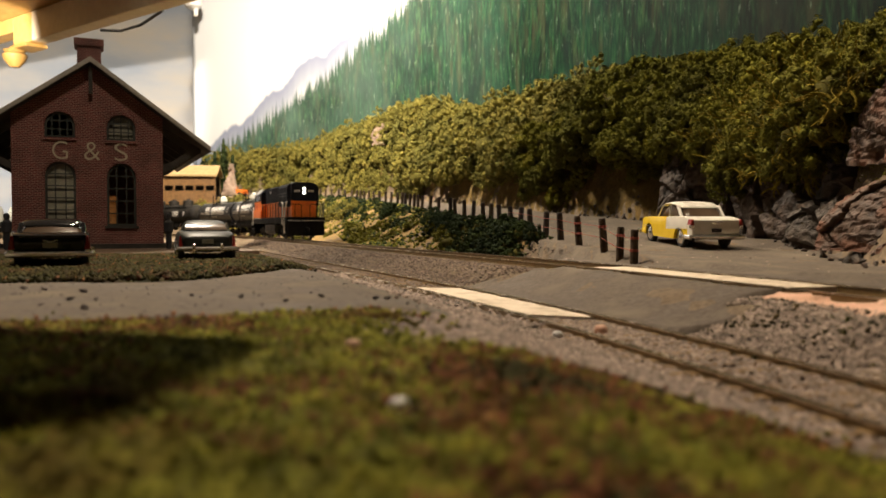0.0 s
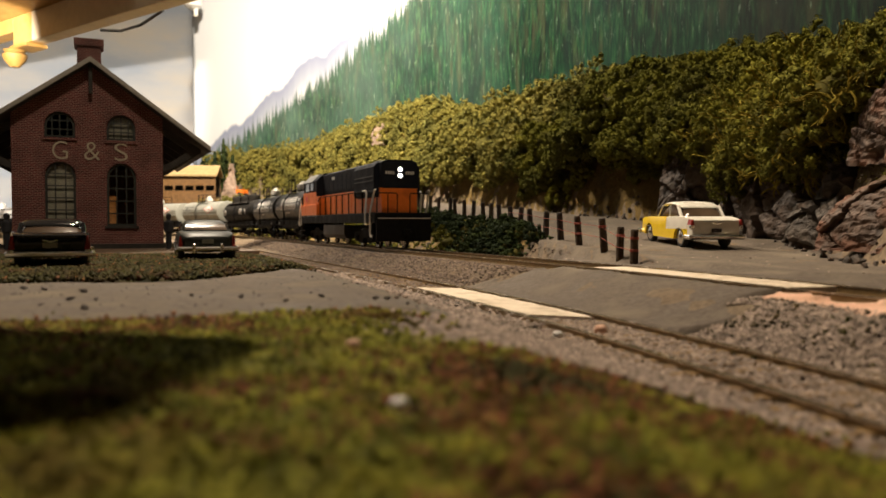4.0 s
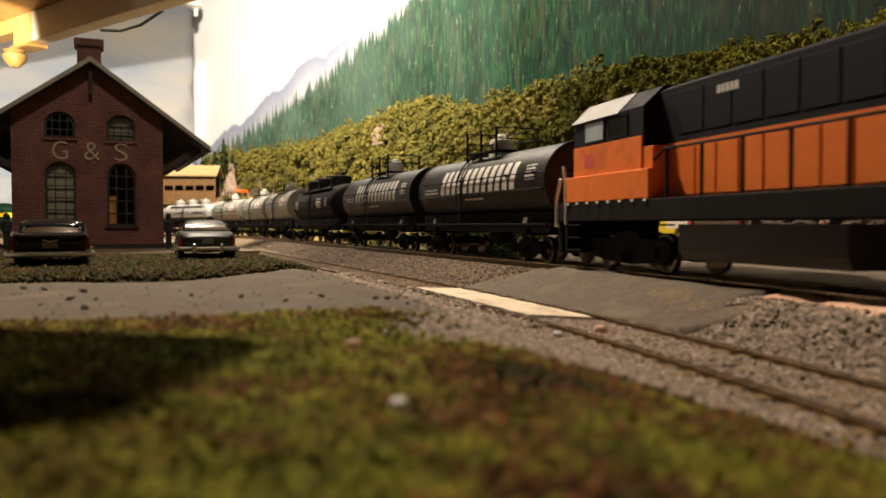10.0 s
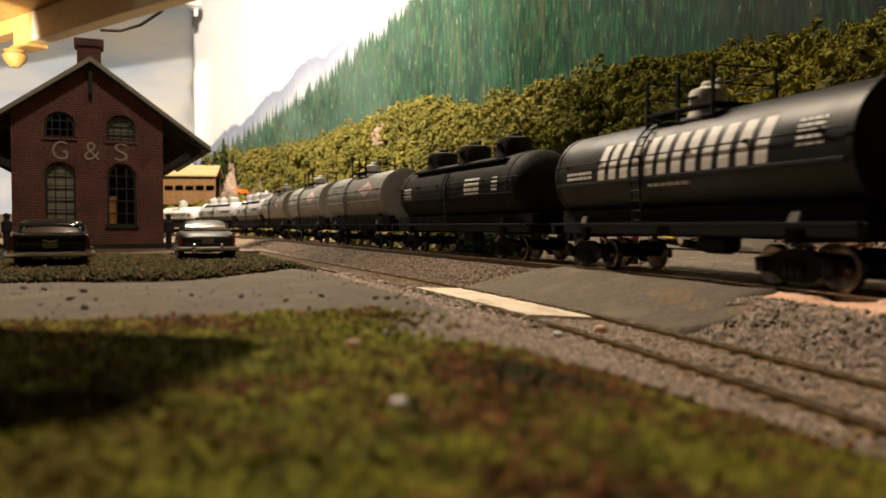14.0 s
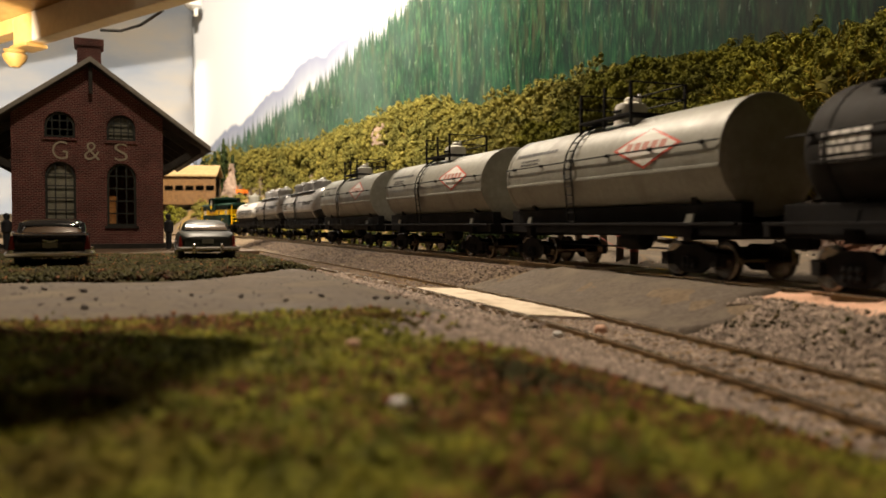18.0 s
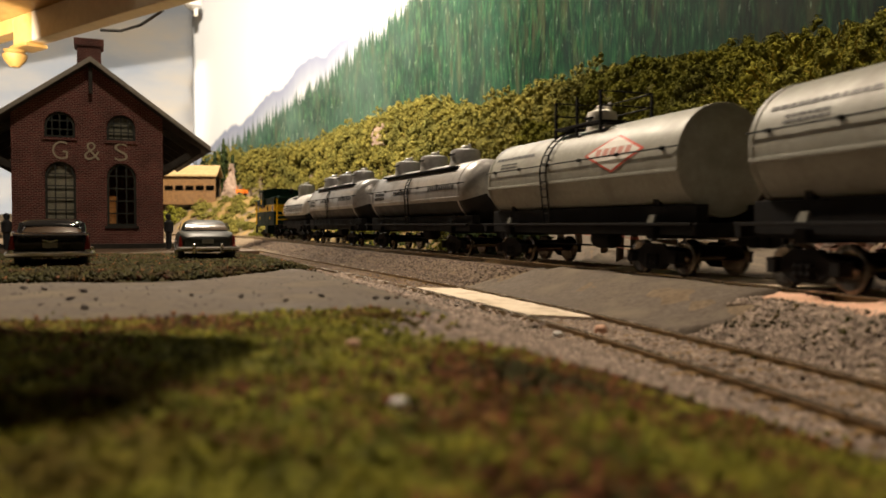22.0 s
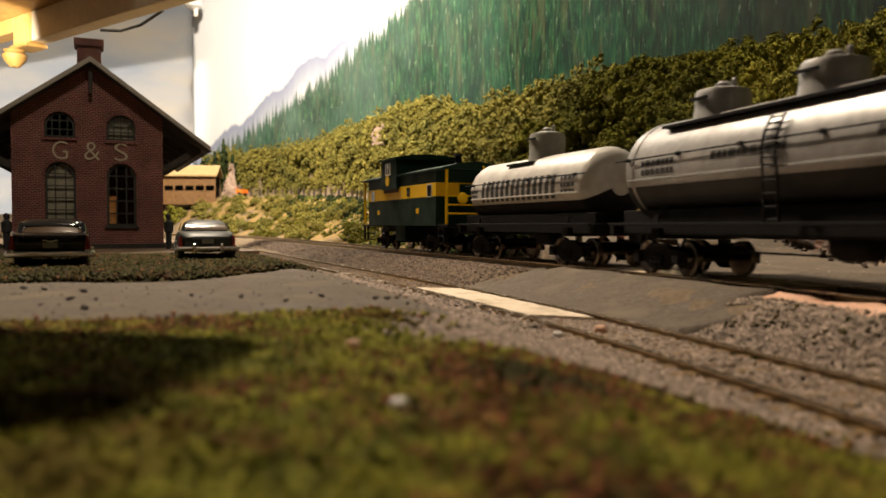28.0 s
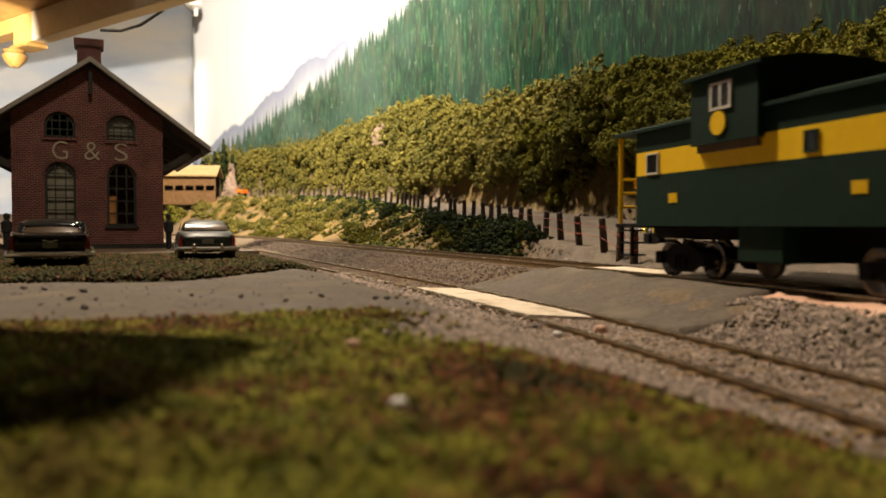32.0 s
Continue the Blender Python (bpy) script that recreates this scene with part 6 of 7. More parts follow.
        for v in bm.verts:
            u, w_, d = (v.co.x - min(xs)) / (max(xs) - min(xs)), (v.co.y - min(zs)) / (max(zs) - min(zs)), v.co.z
            v.co = Vector((x0 + u * (x1 - x0), -0.04 - d, 5.13 + w_ * 1.02))
        part("letter", bm, CREAMLETTER, st, "cream wall letter")
    return st


station()
# platform in front of the station and along the track
plat = thing("platform", "tan plaster platform along the station", "platform", kind="structure", m=pose(-20.4 * U, 45.8 * U, 0, 0, 0, 24))
part("slab", box(B(), -14, -7.2, -0.9, 8.3, -0.13, 0.0, 0.03), CONCRETE, plat)
part("slab", box(B(), 4.12, -0.1, -0.9, 8.3, 24, 0.0, 0.03), CONCRETE, plat)


# ---- cars ----
def rounded(w, z0, z1, tuck=0.8, n=5):
    """Cross-section ring of a car body: flat bottom, rounded shoulders."""
    pts = [(-w * tuck, z0), (-w, z0 + 0.3 * (z1 - z0)), (-w, z0 + 0.65 * (z1 - z0)), (-w * 0.93, z1 - 0.06 * (z1 - z0)), (-w * 0.75, z1), (w * 0.75, z1), (w * 0.93, z1 - 0.06 * (z1 - z0)), (w, z0 + 0.65 * (z1 - z0)), (w, z0 + 0.3 * (z1 - z0)), (w * tuck, z0)]
    return pts


CHROME = mat("chrome", (0.7, 0.68, 0.64), (0.82, 0.8, 0.76), 0.2, 1.0, grain=300, bump_by=0.03)
TYRE = mat("tyre_rubber", (0.012, 0.012, 0.012), (0.025, 0.024, 0.023), 0.8, grain=300)
TAILRED = mat("tail_lamp_red", (0.2, 0.012, 0.01), (0.27, 0.02, 0.014), 0.25, grain=200, bump_by=0)
CARBLACK = mat("black_car_paint", (0.008, 0.008, 0.009), (0.014, 0.014, 0.015), 0.05, grain=300, bump_by=0.0, gloss=0.4)
CARGREY = mat("charcoal_car_paint", (0.026, 0.029, 0.024), (0.038, 0.041, 0.035), 0.42, grain=300, bump_by=0.0, gloss=0.1)
CARYELLOW = mat("yellow_car_paint", (0.72, 0.5, 0.02), (0.8, 0.57, 0.03), 0.22, grain=200, bump_by=0.01)
CARWHITE = mat("ivory_car_paint", (0.6, 0.57, 0.5), (0.68, 0.65, 0.57), 0.3, grain=200, bump_by=0.01)
SEAT = mat("tan_seat", (0.25, 0.17, 0.1), (0.35, 0.24, 0.15), 0.8, grain=200)


def soften(ob):
    s = ob.modifiers.new("round", "SUBSURF")
    s.levels = s.render_levels = 1


def auto(label, body_m, roof_m, rear_m, style, m):
    """A fifties car, nose towards +y, built round its middle on the ground: 5.5 cm long."""
    e = thing("car", label, "car", "parked cars", m=m)
    if style == "finned":
        two = rear_m is not body_m
        prof = [(-2.78, 0.42), (-2.86, 0.6), (-2.9, 0.95), (-2.86, 1.17), (-2.7, 1.24), (-2.0, 1.3), (-1.2, 1.27), (-0.2, 1.23), (0.8, 1.2), (1.7, 1.18), (2.5, 1.12), (2.76, 1.04), (2.84, 0.8), (2.8, 0.42), (2.24, 0.36)]
        prof += [(1.72 + 0.5 * math.cos(q), 0.42 + 0.46 * math.sin(q)) for q in np.linspace(0.1, math.pi - 0.1, 8)] + [(1.15, 0.33), (-1.15, 0.33)]
        prof += [(-1.72 + 0.5 * math.cos(q), 0.42 + 0.4 * math.sin(q)) for q in np.linspace(0.1, math.pi - 0.1, 8)] + [(-2.24, 0.38)]
        rings = []
        for x, ky, kz in ((-1.1, 0.985, 0.9), (-1.09, 0.992, 0.96), (-1.03, 0.999, 0.995), (-0.9, 1.0, 0.985), (-0.5, 1.003, 0.985), (0.5, 1.003, 0.985), (0.9, 1.0, 0.985), (1.03, 0.999, 0.995), (1.09, 0.992, 0.96), (1.1, 0.985, 0.9)):
            rings.append([(x * (1 - 0.1 * (abs(y) / 2.9) ** 5), y * ky, 0.78 + (z - 0.78) * kz if z > 0.78 else z) for y, z in prof])
        if not two:
            rings = [[(x, y, 0.78 + (z - 0.78) * 0.7 if z > 0.78 else z) for x, y, z in ring] for ring in rings]
        bm = skin(B(), rings)
        if two:
            bmesh.ops.triangulate(bm, faces=bm.faces[:])
            for co, no in (((0, -0.35, 0.9), (0, 1, 0.12)), ((0, 0, 0.7), (0, 0.04, 1)), ((0, -2.45, 0.6), (0, 1, 0))):
                bmesh.ops.bisect_plane(bm, geom=bm.verts[:] + bm.edges[:] + bm.faces[:], plane_co=co, plane_no=no)
            for f in bm.faces:
                c = f.calc_center_median()
                back = c.y + 0.12 * (c.z - 0.9) < -0.35
                f.material_index = 1 if back and (c.z + 0.04 * c.y > 0.7 or c.y < -2.45) else 0
            body = part("body", bm, [body_m, rear_m], e, smooth=True)
        else:
            body = part("body", bm, body_m, e, smooth=True)
    else:
        zb = 0.32
        S = [(-2.72, 0.5, 0.42, 0.75), (-2.66, 0.8, 0.36, 0.95), (-2.3, 1.0, zb, 1.08), (-1.5, 1.06, zb, 1.18), (0.6, 1.06, zb, 1.16), (1.6, 1.0, zb, 1.12), (2.3, 0.94, 0.34, 1.06), (2.6, 0.8, 0.38, 0.96), (2.7, 0.55, 0.45, 0.85)]
        bm = skin(B(), [[(x, y, z) for x, z in rounded(w, z0, z1)] for y, w, z0, z1 in S])
        body = part("body", bm, body_m, e, smooth=True)
        soften(body)
    if style == "finned":
        low = 0.32 if body_m is CARBLACK else 0.0
        R = [(-1.86, 0.9, 0.95, 1.1 - 0.5 * low), (-1.78, 0.96, 0.95, 1.28 - 0.75 * low), (-1.3, 0.95, 1.0, 1.62 - low), (-1.0, 0.93, 1.0, 1.8 - low), (-0.3, 0.92, 1.0, 1.86 - low), (0.3, 0.92, 1.0, 1.82 - low), (0.55, 0.94, 1.0, 1.72 - low), (1.0, 0.97, 0.95, 1.22), (1.05, 0.95, 0.95, 1.1)]
    else:
        R = [(-2.0, 0.76, 0.9, 1.0), (-1.85, 0.82, 0.95, 1.1), (-1.35, 0.86, 1.0, 1.42), (-0.9, 0.86, 1.0, 1.53), (-0.2, 0.84, 1.0, 1.57), (0.4, 0.84, 1.0, 1.51), (0.55, 0.86, 1.0, 1.42), (0.95, 0.9, 0.95, 1.1), (1.0, 0.9, 0.95, 1.0)]
    inset = 0.95 if style == "finned" else 1.0
    bm = skin(B(), [[(a * w * inset, y, z0 + b * (z1 - z0)) for a, b in ((-1, 0), (-0.97, 0.5), (-0.86, 0.93), (-0.5, 1.0), (0.5, 1.0), (0.86, 0.93), (0.97, 0.5), (1, 0))] for y, w, z0, z1 in R])
    if style == "finned":
        soften(part("windows", bm, CARGLASS, e, "wrap-round car windows", True))
        zt, belt = 1.9 - low, 1.2 - 0.5 * low
        cap = ((-1.3, 0.78, 0.3, 0.27), (-1.24, 0.88, 0.3, 0.2), (-1.02, 0.91, 0.25, 0.08), (-0.75, 0.93, 0.21, 0.02), (-0.3, 0.93, 0.19, 0.0), (0.25, 0.92, 0.19, 0.03), (0.55, 0.9, 0.22, 0.1), (0.68, 0.86, 0.25, 0.18), (0.72, 0.78, 0.27, 0.24))
        bm = skin(B(), [[(a * w, y, zt - d0 + b * (d0 - d1)) for a, b in ((-1, 0), (-0.97, 0.5), (-0.86, 0.85), (-0.5, 1.0), (0.5, 1.0), (0.86, 0.85), (0.97, 0.5), (1, 0))] for y, w, d0, d1 in cap])
        roof = part("roof", bm, roof_m, e, smooth=True)
        soften(roof)
        for k in (-1, 1):
            for nm, a, b, r_ in (("front_pillar", (0.93, 1.0, belt), (0.86, 0.62, zt - 0.22), 0.035), ("middle_pillar", (0.95, -0.33, belt), (0.89, -0.33, zt - 0.17), 0.035), ("rear_pillar", (0.92, -1.62, belt), (0.88, -1.1, zt - 0.2), 0.075)):
                part(nm, rod(B(), [(k * a[0], a[1], a[2]), (k * b[0], b[1], b[2])], r_, 8), roof_m, roof, smooth=True)
    else:
        roof = part("roof", bm, roof_m, e, smooth=True)
        soften(roof)
    # windows set on the cabin
    y0, y1, z0, z1 = R[1][0], R[3][0], R[1][3] - 0.05, R[3][3] - 0.05

    def rear_glass(k, t):
        return (k, y0 + (y1 - y0) * t ** 1.25 - 0.035, z0 + (z1 - z0) * t ** 0.8 + 0.03)
    if style != "finned":
        bm = B()
        grid = [[bm.verts.new(rear_glass(k * (0.78 - 0.14 * t), t)) for k in (-1, -0.6, 0, 0.6, 1)] for t in (0.14, 0.32, 0.5, 0.68)]
        for a, b in zip(grid, grid[1:]):
            for i in range(4):
                bm.faces.new((a[i], a[i + 1], b[i + 1], b[i]))
        part("rear_window", bm, CARGLASS, roof, "rear window", True)
    for k in (-1, 1):
        for ya, yb, yc, yd in ((-1.25, -0.32, -0.4, -0.95), (-0.22, 0.72, 0.35, -0.2)) if style != "finned" else ():
            bm = B()
            bm.faces.new([bm.verts.new(q) for q in ((k * 0.93, ya, 1.14), (k * 0.93, yb, 1.14), (k * 0.85, yc, 1.42), (k * 0.85, yd, 1.42))])
            part("side_window", bm, CARGLASS, roof, "side window")
        # taillights
        if style == "finned":
            tall = 0.4 if body_m is CARBLACK else 0.22
            top_ = 1.2 - 0.5 * low
            bm = skin(B(), [[(k * (1.02 + a * wide), y, top_ - tall + b * tall) for a, b in ((-1, 0), (1, 0), (0.4, 1), (-0.4, 1))] for y, wide in ((-2.96, 0.05), (-2.9, 0.09), (-2.6, 0.09))])
            part("lamp_base", turned(B(), ((0.06, -2.97), (0.1, -2.92), (0.1, -2.8)), "y", (k * 1.02, 0, top_ - 0.07 - tall), 10), CHROME, body, "chrome lamp base", True)
        else:
            bm = skin(B(), [[(k * (0.93 + a * 0.06), y, 0.56 + b * 0.4) for a, b in ((-1, 0), (1, 0), (0.5, 1), (-0.5, 1))] for y in (-2.58, -2.2)])
        part("tail_lamp", bm, TAILRED, body, "red tail lamp")
        bm = turned(B(), ((0.15, 2.6), (0.15, 2.78), (0.05, 2.84)), "y", (k * 0.72, 0, 0.78), 12)
        part("headlamp", bm, CHROME, body, "headlamp")
        part("side_trim", box(B(), min(k * 1.05, k * 1.075), -2.3, 0.74, max(k * 1.05, k * 1.075), 2.3, 0.77), CHROME, body, "chrome side trim")
    for s in (-1, 1):
        ys = s * 2.86
        o_ = 0.1 if style == "finned" else 0.0
        bm = rod(B(), [(-1.06 - o_, s * 2.5, 0.48), (-1.04 - o_, s * (2.8 + o_), 0.48), (0, s * (2.95 + o_), 0.48), (1.04 + o_, s * (2.8 + o_), 0.48), (1.06 + o_, s * 2.5, 0.48)], 0.095, 8)
        bp = part("bumper", bm, CHROME, e, "chrome bumper", True)
        for k in (-1, 1) if style != "finned" else ():
            bm = box(B(), k * 0.48 - 0.06, min(s * 2.86, s * 3.0), 0.34, k * 0.48 + 0.06, max(s * 2.86, s * 3.0), 0.68, 0.03)
            part("overrider", bm, CHROME, bp)
    if style == "finned":
        part("badge", prism(B(), [(q, w_ - 0.5 * low) for q, w_ in ((-0.22, 1.06), (0, 0.99), (0.22, 1.06), (0.18, 1.09), (0, 1.03), (-0.18, 1.09))], "y", -2.94, -2.91), CHROME, body, "chrome badge")
    yp = -2.93 if style == "finned" else -2.78
    part("number_plate", box(B(), -0.2, yp, 0.68, 0.2, yp + 0.04, 0.83), BLIND if body_m is not CARYELLOW else CARBLACK, body, "small plate with plain bars")
    for y in (-1.72, 1.72):
        for k in (-1, 1):
            bm = turned(B(), ((0.2, -0.12), (0.38, -0.12), (0.42, -0.06), (0.42, 0.06), (0.38, 0.12), (0.2, 0.12)), "x", (k * 0.9, y, 0.42), 20)
            w = part("wheel", bm, TYRE, e, "black tyre", True)
            bm = turned(B(), ((0.29, k * 0.12), (0.24, k * 0.15), (0.05, k * 0.17)) if k > 0 else ((0.05, -0.17), (0.24, -0.15), (0.29, -0.12)), "x", (k * 0.9, y, 0.42), 16)
            part("hubcap", bm, CHROME, w, "chrome hubcap", True)
    part("dashboard", box(B(), -0.7, -1.1, 0.9, 0.7, -0.8, 1.32, 0.05), SEAT, e)
    return e


CARGLASS = mat("car_glass", (0.04, 0.026, 0.017), (0.11, 0.075, 0.048), 0.12, grain=60, bump_by=0, gloss=0.08)


def on_ground(x, y, z, rz):
    return pose(x * U, y * U, z * U, 0, 0, rz)


auto("glossy black fifties car with tail fins on the grass", CARBLACK, CARBLACK, CARBLACK, "finned", on_ground(-12.88, 26.2, 0.02, 24))
auto("charcoal rounded fifties car parked by the station", CARGREY, CARGREY, CARGREY, "round", on_ground(-9.45, 31.2, 0.03, 20))
auto("black fifties car at the edge of the lot", CARBLACK, CARBLACK, CARBLACK, "round", on_ground(-18.6, 26.6, 0.0, 24))
auto("two-tone yellow and ivory fifties sedan on the road", CARYELLOW, CARWHITE, CARWHITE, "finned", pose(10.72 * U, 34.8 * U, 0.53 * U, 2.5, 0, 6))


# ---- figurines, bridge, far trees ----
def figurine(x, y, z, material, label):
    bm = B()
    turned(bm, ((0.12, 0.0), (0.16, 0.1), (0.17, 0.9), (0.26, 1.0), (0.28, 1.5), (0.1, 1.66), (0.11, 1.7), (0.15, 1.8), (0.14, 1.95), (0.04, 2.02)), "z", n=10)
    o = part("figurine", bm, material, None, "", True)
    o.matrix_basis = pose(x * U, y * U, z * U)
    return tagged(o, label, "figurine")


DARKCLOTH = mat("dark_figurine_paint", (0.015, 0.018, 0.022), (0.04, 0.042, 0.05), 0.7, grain=200)
OCHRECLOTH = mat("ochre_figurine_paint", (0.35, 0.22, 0.06), (0.45, 0.3, 0.1), 0.7, grain=200)
figurine(-15.6, 45.0, 0.02, DARKCLOTH, "dark painted figurine standing by the station wall")
figurine(-24.0, 43.5, 0.02, DARKCLOTH, "dark painted figurine by the station corner")
figurine(-25.6, 46.5, 0.02, OCHRECLOTH, "ochre painted figurine behind the station corner")

BRIDGEWOOD = mat("bridge_boards", (0.11, 0.055, 0.018), (0.2, 0.105, 0.036), 0.8, grain=200, bump_by=0.4, coarse=40)
BRIDGEROOF = mat("bridge_roof", (0.34, 0.23, 0.1), (0.46, 0.33, 0.16), 0.8, grain=150, bump_by=0.3, coarse=40)
br = thing("covered_bridge", "ochre wooden covered bridge with a pale roof", "bridge", m=pose(-44.3 * U, 141 * U, -0.3 * U, 0, 0, 4))
part("roof", prism(B(), [(-2.6, 10.2), (0, 12.0), (2.6, 10.2), (2.6, 10.5), (0, 12.3), (-2.6, 10.5)], "x", -7, 4.6), BRIDGEROOF, br, "pale yellow board roof")
for k in (-1, 1):
    part("side_wall", box(B(), -6.6, min(k * 1.9, k * 2.1), 5.3, 4.2, max(k * 1.9, k * 2.1), 7.7), BRIDGEWOOD, br)
    part("side_wall", box(B(), -6.6, min(k * 1.9, k * 2.1), 8.6, 4.2, max(k * 1.9, k * 2.1), 10.4), BRIDGEWOOD, br)
    for i in range(7):
        part("post", box(B(), -6.6 + i * 1.76, min(k * 1.92, k * 2.14), 7.7, -6.3 + i * 1.76, max(k * 1.92, k * 2.14), 8.6), BRIDGEWOOD, br)
    for i in range(27):
        part("batten", box(B(), -6.55 + i * 0.4, min(k * 2.1, k * 2.15), 5.3, -6.47 + i * 0.4, max(k * 2.1, k * 2.15), 7.7), BRIDGEWOOD, br)
part("lining", box(B(), -6.5, 1.7, 5.5, 4.1, 1.88, 10.3), DARKWOOD, br, "dark inner boards")
part("deck", box(B(), -6.6, -1.88, 5.2, 4.2, 1.88, 5.5), BRIDGEWOOD, br)
for x in (-6.0, 3.5):
    part("pier", box(B(), x - 0.5, -1.6, -1.0, x + 0.5, 1.6, 5.2), BRIDGEWOOD, br)


def toy_truck(m):
    e = thing("truck", "small orange toy truck at the far end of the hill road", "truck", m=m)
    part("cab", skin(B(), [[(x, -0.7, 0.35), (x, -0.7, z), (x, 0.7, z), (x, 0.7, 0.35)] for x, z in ((0.35, 1.75), (0.95, 1.75), (1.15, 1.15), (1.75, 1.05), (1.8, 0.5))]), ORANGE, e)
    part("bed", box(B(), -1.8, -0.75, 0.45, 0.3, 0.75, 1.15, 0.05), ORANGE, e)
    part("windscreen", box(B(), 0.42, -0.72, 1.25, 0.9, 0.72, 1.65), DARKGLASS, e)
    for x in (-1.1, 1.2):
        for k in (-1, 1):
            part("wheel", turned(B(), ((0.1, k * 0.75 - 0.12), (0.38, k * 0.75 - 0.12), (0.38, k * 0.75 + 0.12), (0.1, k * 0.75 + 0.12)), "y", (x, 0, 0.38), 14), TYRE, e, "black tyre")
    return e


toy_truck(pose(-36.3 * U, 139.6 * U, float(road_z(139.6)) * U + 0.05 * U, 0, 0, 160))


def conifer(x, y, z, h, seed):
    rr = np.random.RandomState(seed)
    e = thing("conifer", "dark green model conifer far behind the station", "tree", "far conifers", m=pose(x * U, y * U, z * U))
    part("trunk", turned(B(), ((0.22, -0.5), (0.16, h * 0.5), (0.03, h)), "z", n=8), DARKWOOD, e)
    n = 1500
    t = rr.rand(n) ** 0.8
    a = rr.rand(n) * 6.28
    r = (1 - t) * h * 0.24 * (0.55 + 0.45 * np.sin(t * 42 + a * 2)) * rr.uniform(0.5, 1.1, n)
    P = np.stack([r * np.cos(a), r * np.sin(a), h * (0.1 + 0.9 * t)], 1)
    v, f = tufts(P, np.zeros_like(P), 0.2, rr)
    o = new("crown", mesh_of("crown", [(v, f, 0)], (DEEP,)))
    o.parent = e
    return e


for i, (x, y, z, h) in enumerate(((-41.5, 150, 4.5, 13), (-44.0, 153, 4.5, 11), (-39.5, 149, 5.0, 9.5), (-47, 156, 4, 12), (-73, 122, 0, 8), (-70, 119, 0, 6.5), (-76, 125, 0, 9))):
    conifer(x, y, z, h, 90 + i)
for i in range(26):
    x, y = -45 - rng.random() * 34, 112 + rng.random() * 26
    if float(line_side(np.array([x]), np.array([y]))[0][0]) < 4:
        continue
    plant(rng.choice(OLIVE_SMALL), x, y, float(ground_z(x, y)) + 0.3, rng.uniform(1.2, 2.6), 0.9, "olive foam-foliage bush beyond the station", "far bushes", rng)

# ---- the deck edge above the scene ----
BEAM = mat("beige_beam_paint", (0.5, 0.42, 0.3), (0.58, 0.5, 0.37), 0.6, grain=100, bump_by=0.1, coarse=15)
CORBEL = mat("golden_wood", (0.2, 0.11, 0.025), (0.28, 0.16, 0.04), 0.5, grain=120, bump_by=0.2, coarse=20)
WARMWOOD = mat("varnished_wood", (0.34, 0.19, 0.05), (0.46, 0.27, 0.08), 0.45, grain=120, bump_by=0.2, coarse=20)
beam = thing("valance_beam", "beige painted beam of the deck above the layout", "beam", kind="structure", m=pose(-57 * U, 108 * U, 26 * U, 0, 0, -37.6))
# Mostly unseen length, its lower edge raised to shape the sky board's shadow.
part("fascia", box(B(), -16, -1.2, 1.3, -0.004, 1.0, 3.2, 0.05), WARMWOOD, beam)
part("fascia", box(B(), 5.2, -1.2, -0.6, 52, 1.0, 3.2, 0.15), BEAM, beam)
# Golden wood tone on the left pieces also offsets the spot's strong light.
part("fascia", box(B(), 0, -1.2, -0.6, 5.196, 1.0, 3.2, 0.1), WARMWOOD, beam)
part("end_cap", box(B(), -16.08, -1.25, 1.28, -16.004, 1.05, 3.2, 0.02), CORBEL, beam, "varnished end cap")
part("molding", box(B(), -0.3, -1.6, -1.1, 4.2, 1.4, -0.62, 0.12), CORBEL, beam)
part("underside", box(B(), -34, -16, 3.25, 30, 0.9, 4.2, 0.1), WARMWOOD, beam, "varnished wooden deck underside")
part("corbel", turned(B(), ((0.6, -3.4), (1.3, -2.6), (1.6, -1.8), (1.2, -1.4), (1.5, -1.15)), "z", (0.0, -1.0, 0), 12), CORBEL, beam, "turned wooden bracket", True)

# Unseen board and post, added only to shade the left of the turf.
shelf = thing("shadow_caster", "unseen board on a post, added to cast the shadow on the turf", "shelf", kind="structure")
part("board", prism(B(), [(-12, 14.4), (-6.86, 13.6), (-3.9, 12.8), (-3.65, 12.4), (-3.85, 10.9), (-3.95, 9.7), (-4.45, 9.3), (-12, 9.1)], "z", 5.6, 6.0), BEAM, shelf)
part("post", box(B(), -11.6, 11.0, -1.5, -11.0, 11.6, 5.6, 0.05), BEAM, shelf)

wire_m = mat("black_cable", (0.015, 0.014, 0.013), (0.03, 0.028, 0.026), 0.6, grain=200)
cable = part("cable", rod(B(), [(18, 1.2, -0.7), (22, 1.5, -1.3), (26, 1.6, -1.2), (31, 1.3, -0.4)], 0.18, 8), wire_m)
cable.matrix_basis = pose(-57 * U, 108 * U, 26 * U, 0, 0, -37.6)
tagged(cable, "loose black cable hanging under the beam", "cable")
clamp = part("lamp_clamp", turned(turned(B(), ((0.8, -1.6), (1.7, -1.0), (1.9, 0.6), (1.2, 1.4), (0.5, 3.0)), "z", (0, 0, 0), 14), ((0.4, -3.0), (0.5, -1.4)), "z", (0.6, 0, 0), 10), WHITE, None, "", True)
clamp.matrix_basis = pose(-50.5 * U, 161 * U, 46.5 * U)
tagged(clamp, "white plastic lamp clamp on the backdrop's end", "clamp")


# ---- ballast, turf, grit ----
OCTA_V = np.array(((1, 0, 0), (-1, 0, 0), (0, 1, 0), (0, -1, 0), (0, 0, 0.8), (0, 0, -0.8)), float)
OCTA_F = np.array(((0, 2, 4), (2, 1, 4), (1, 3, 4), (3, 0, 4)))


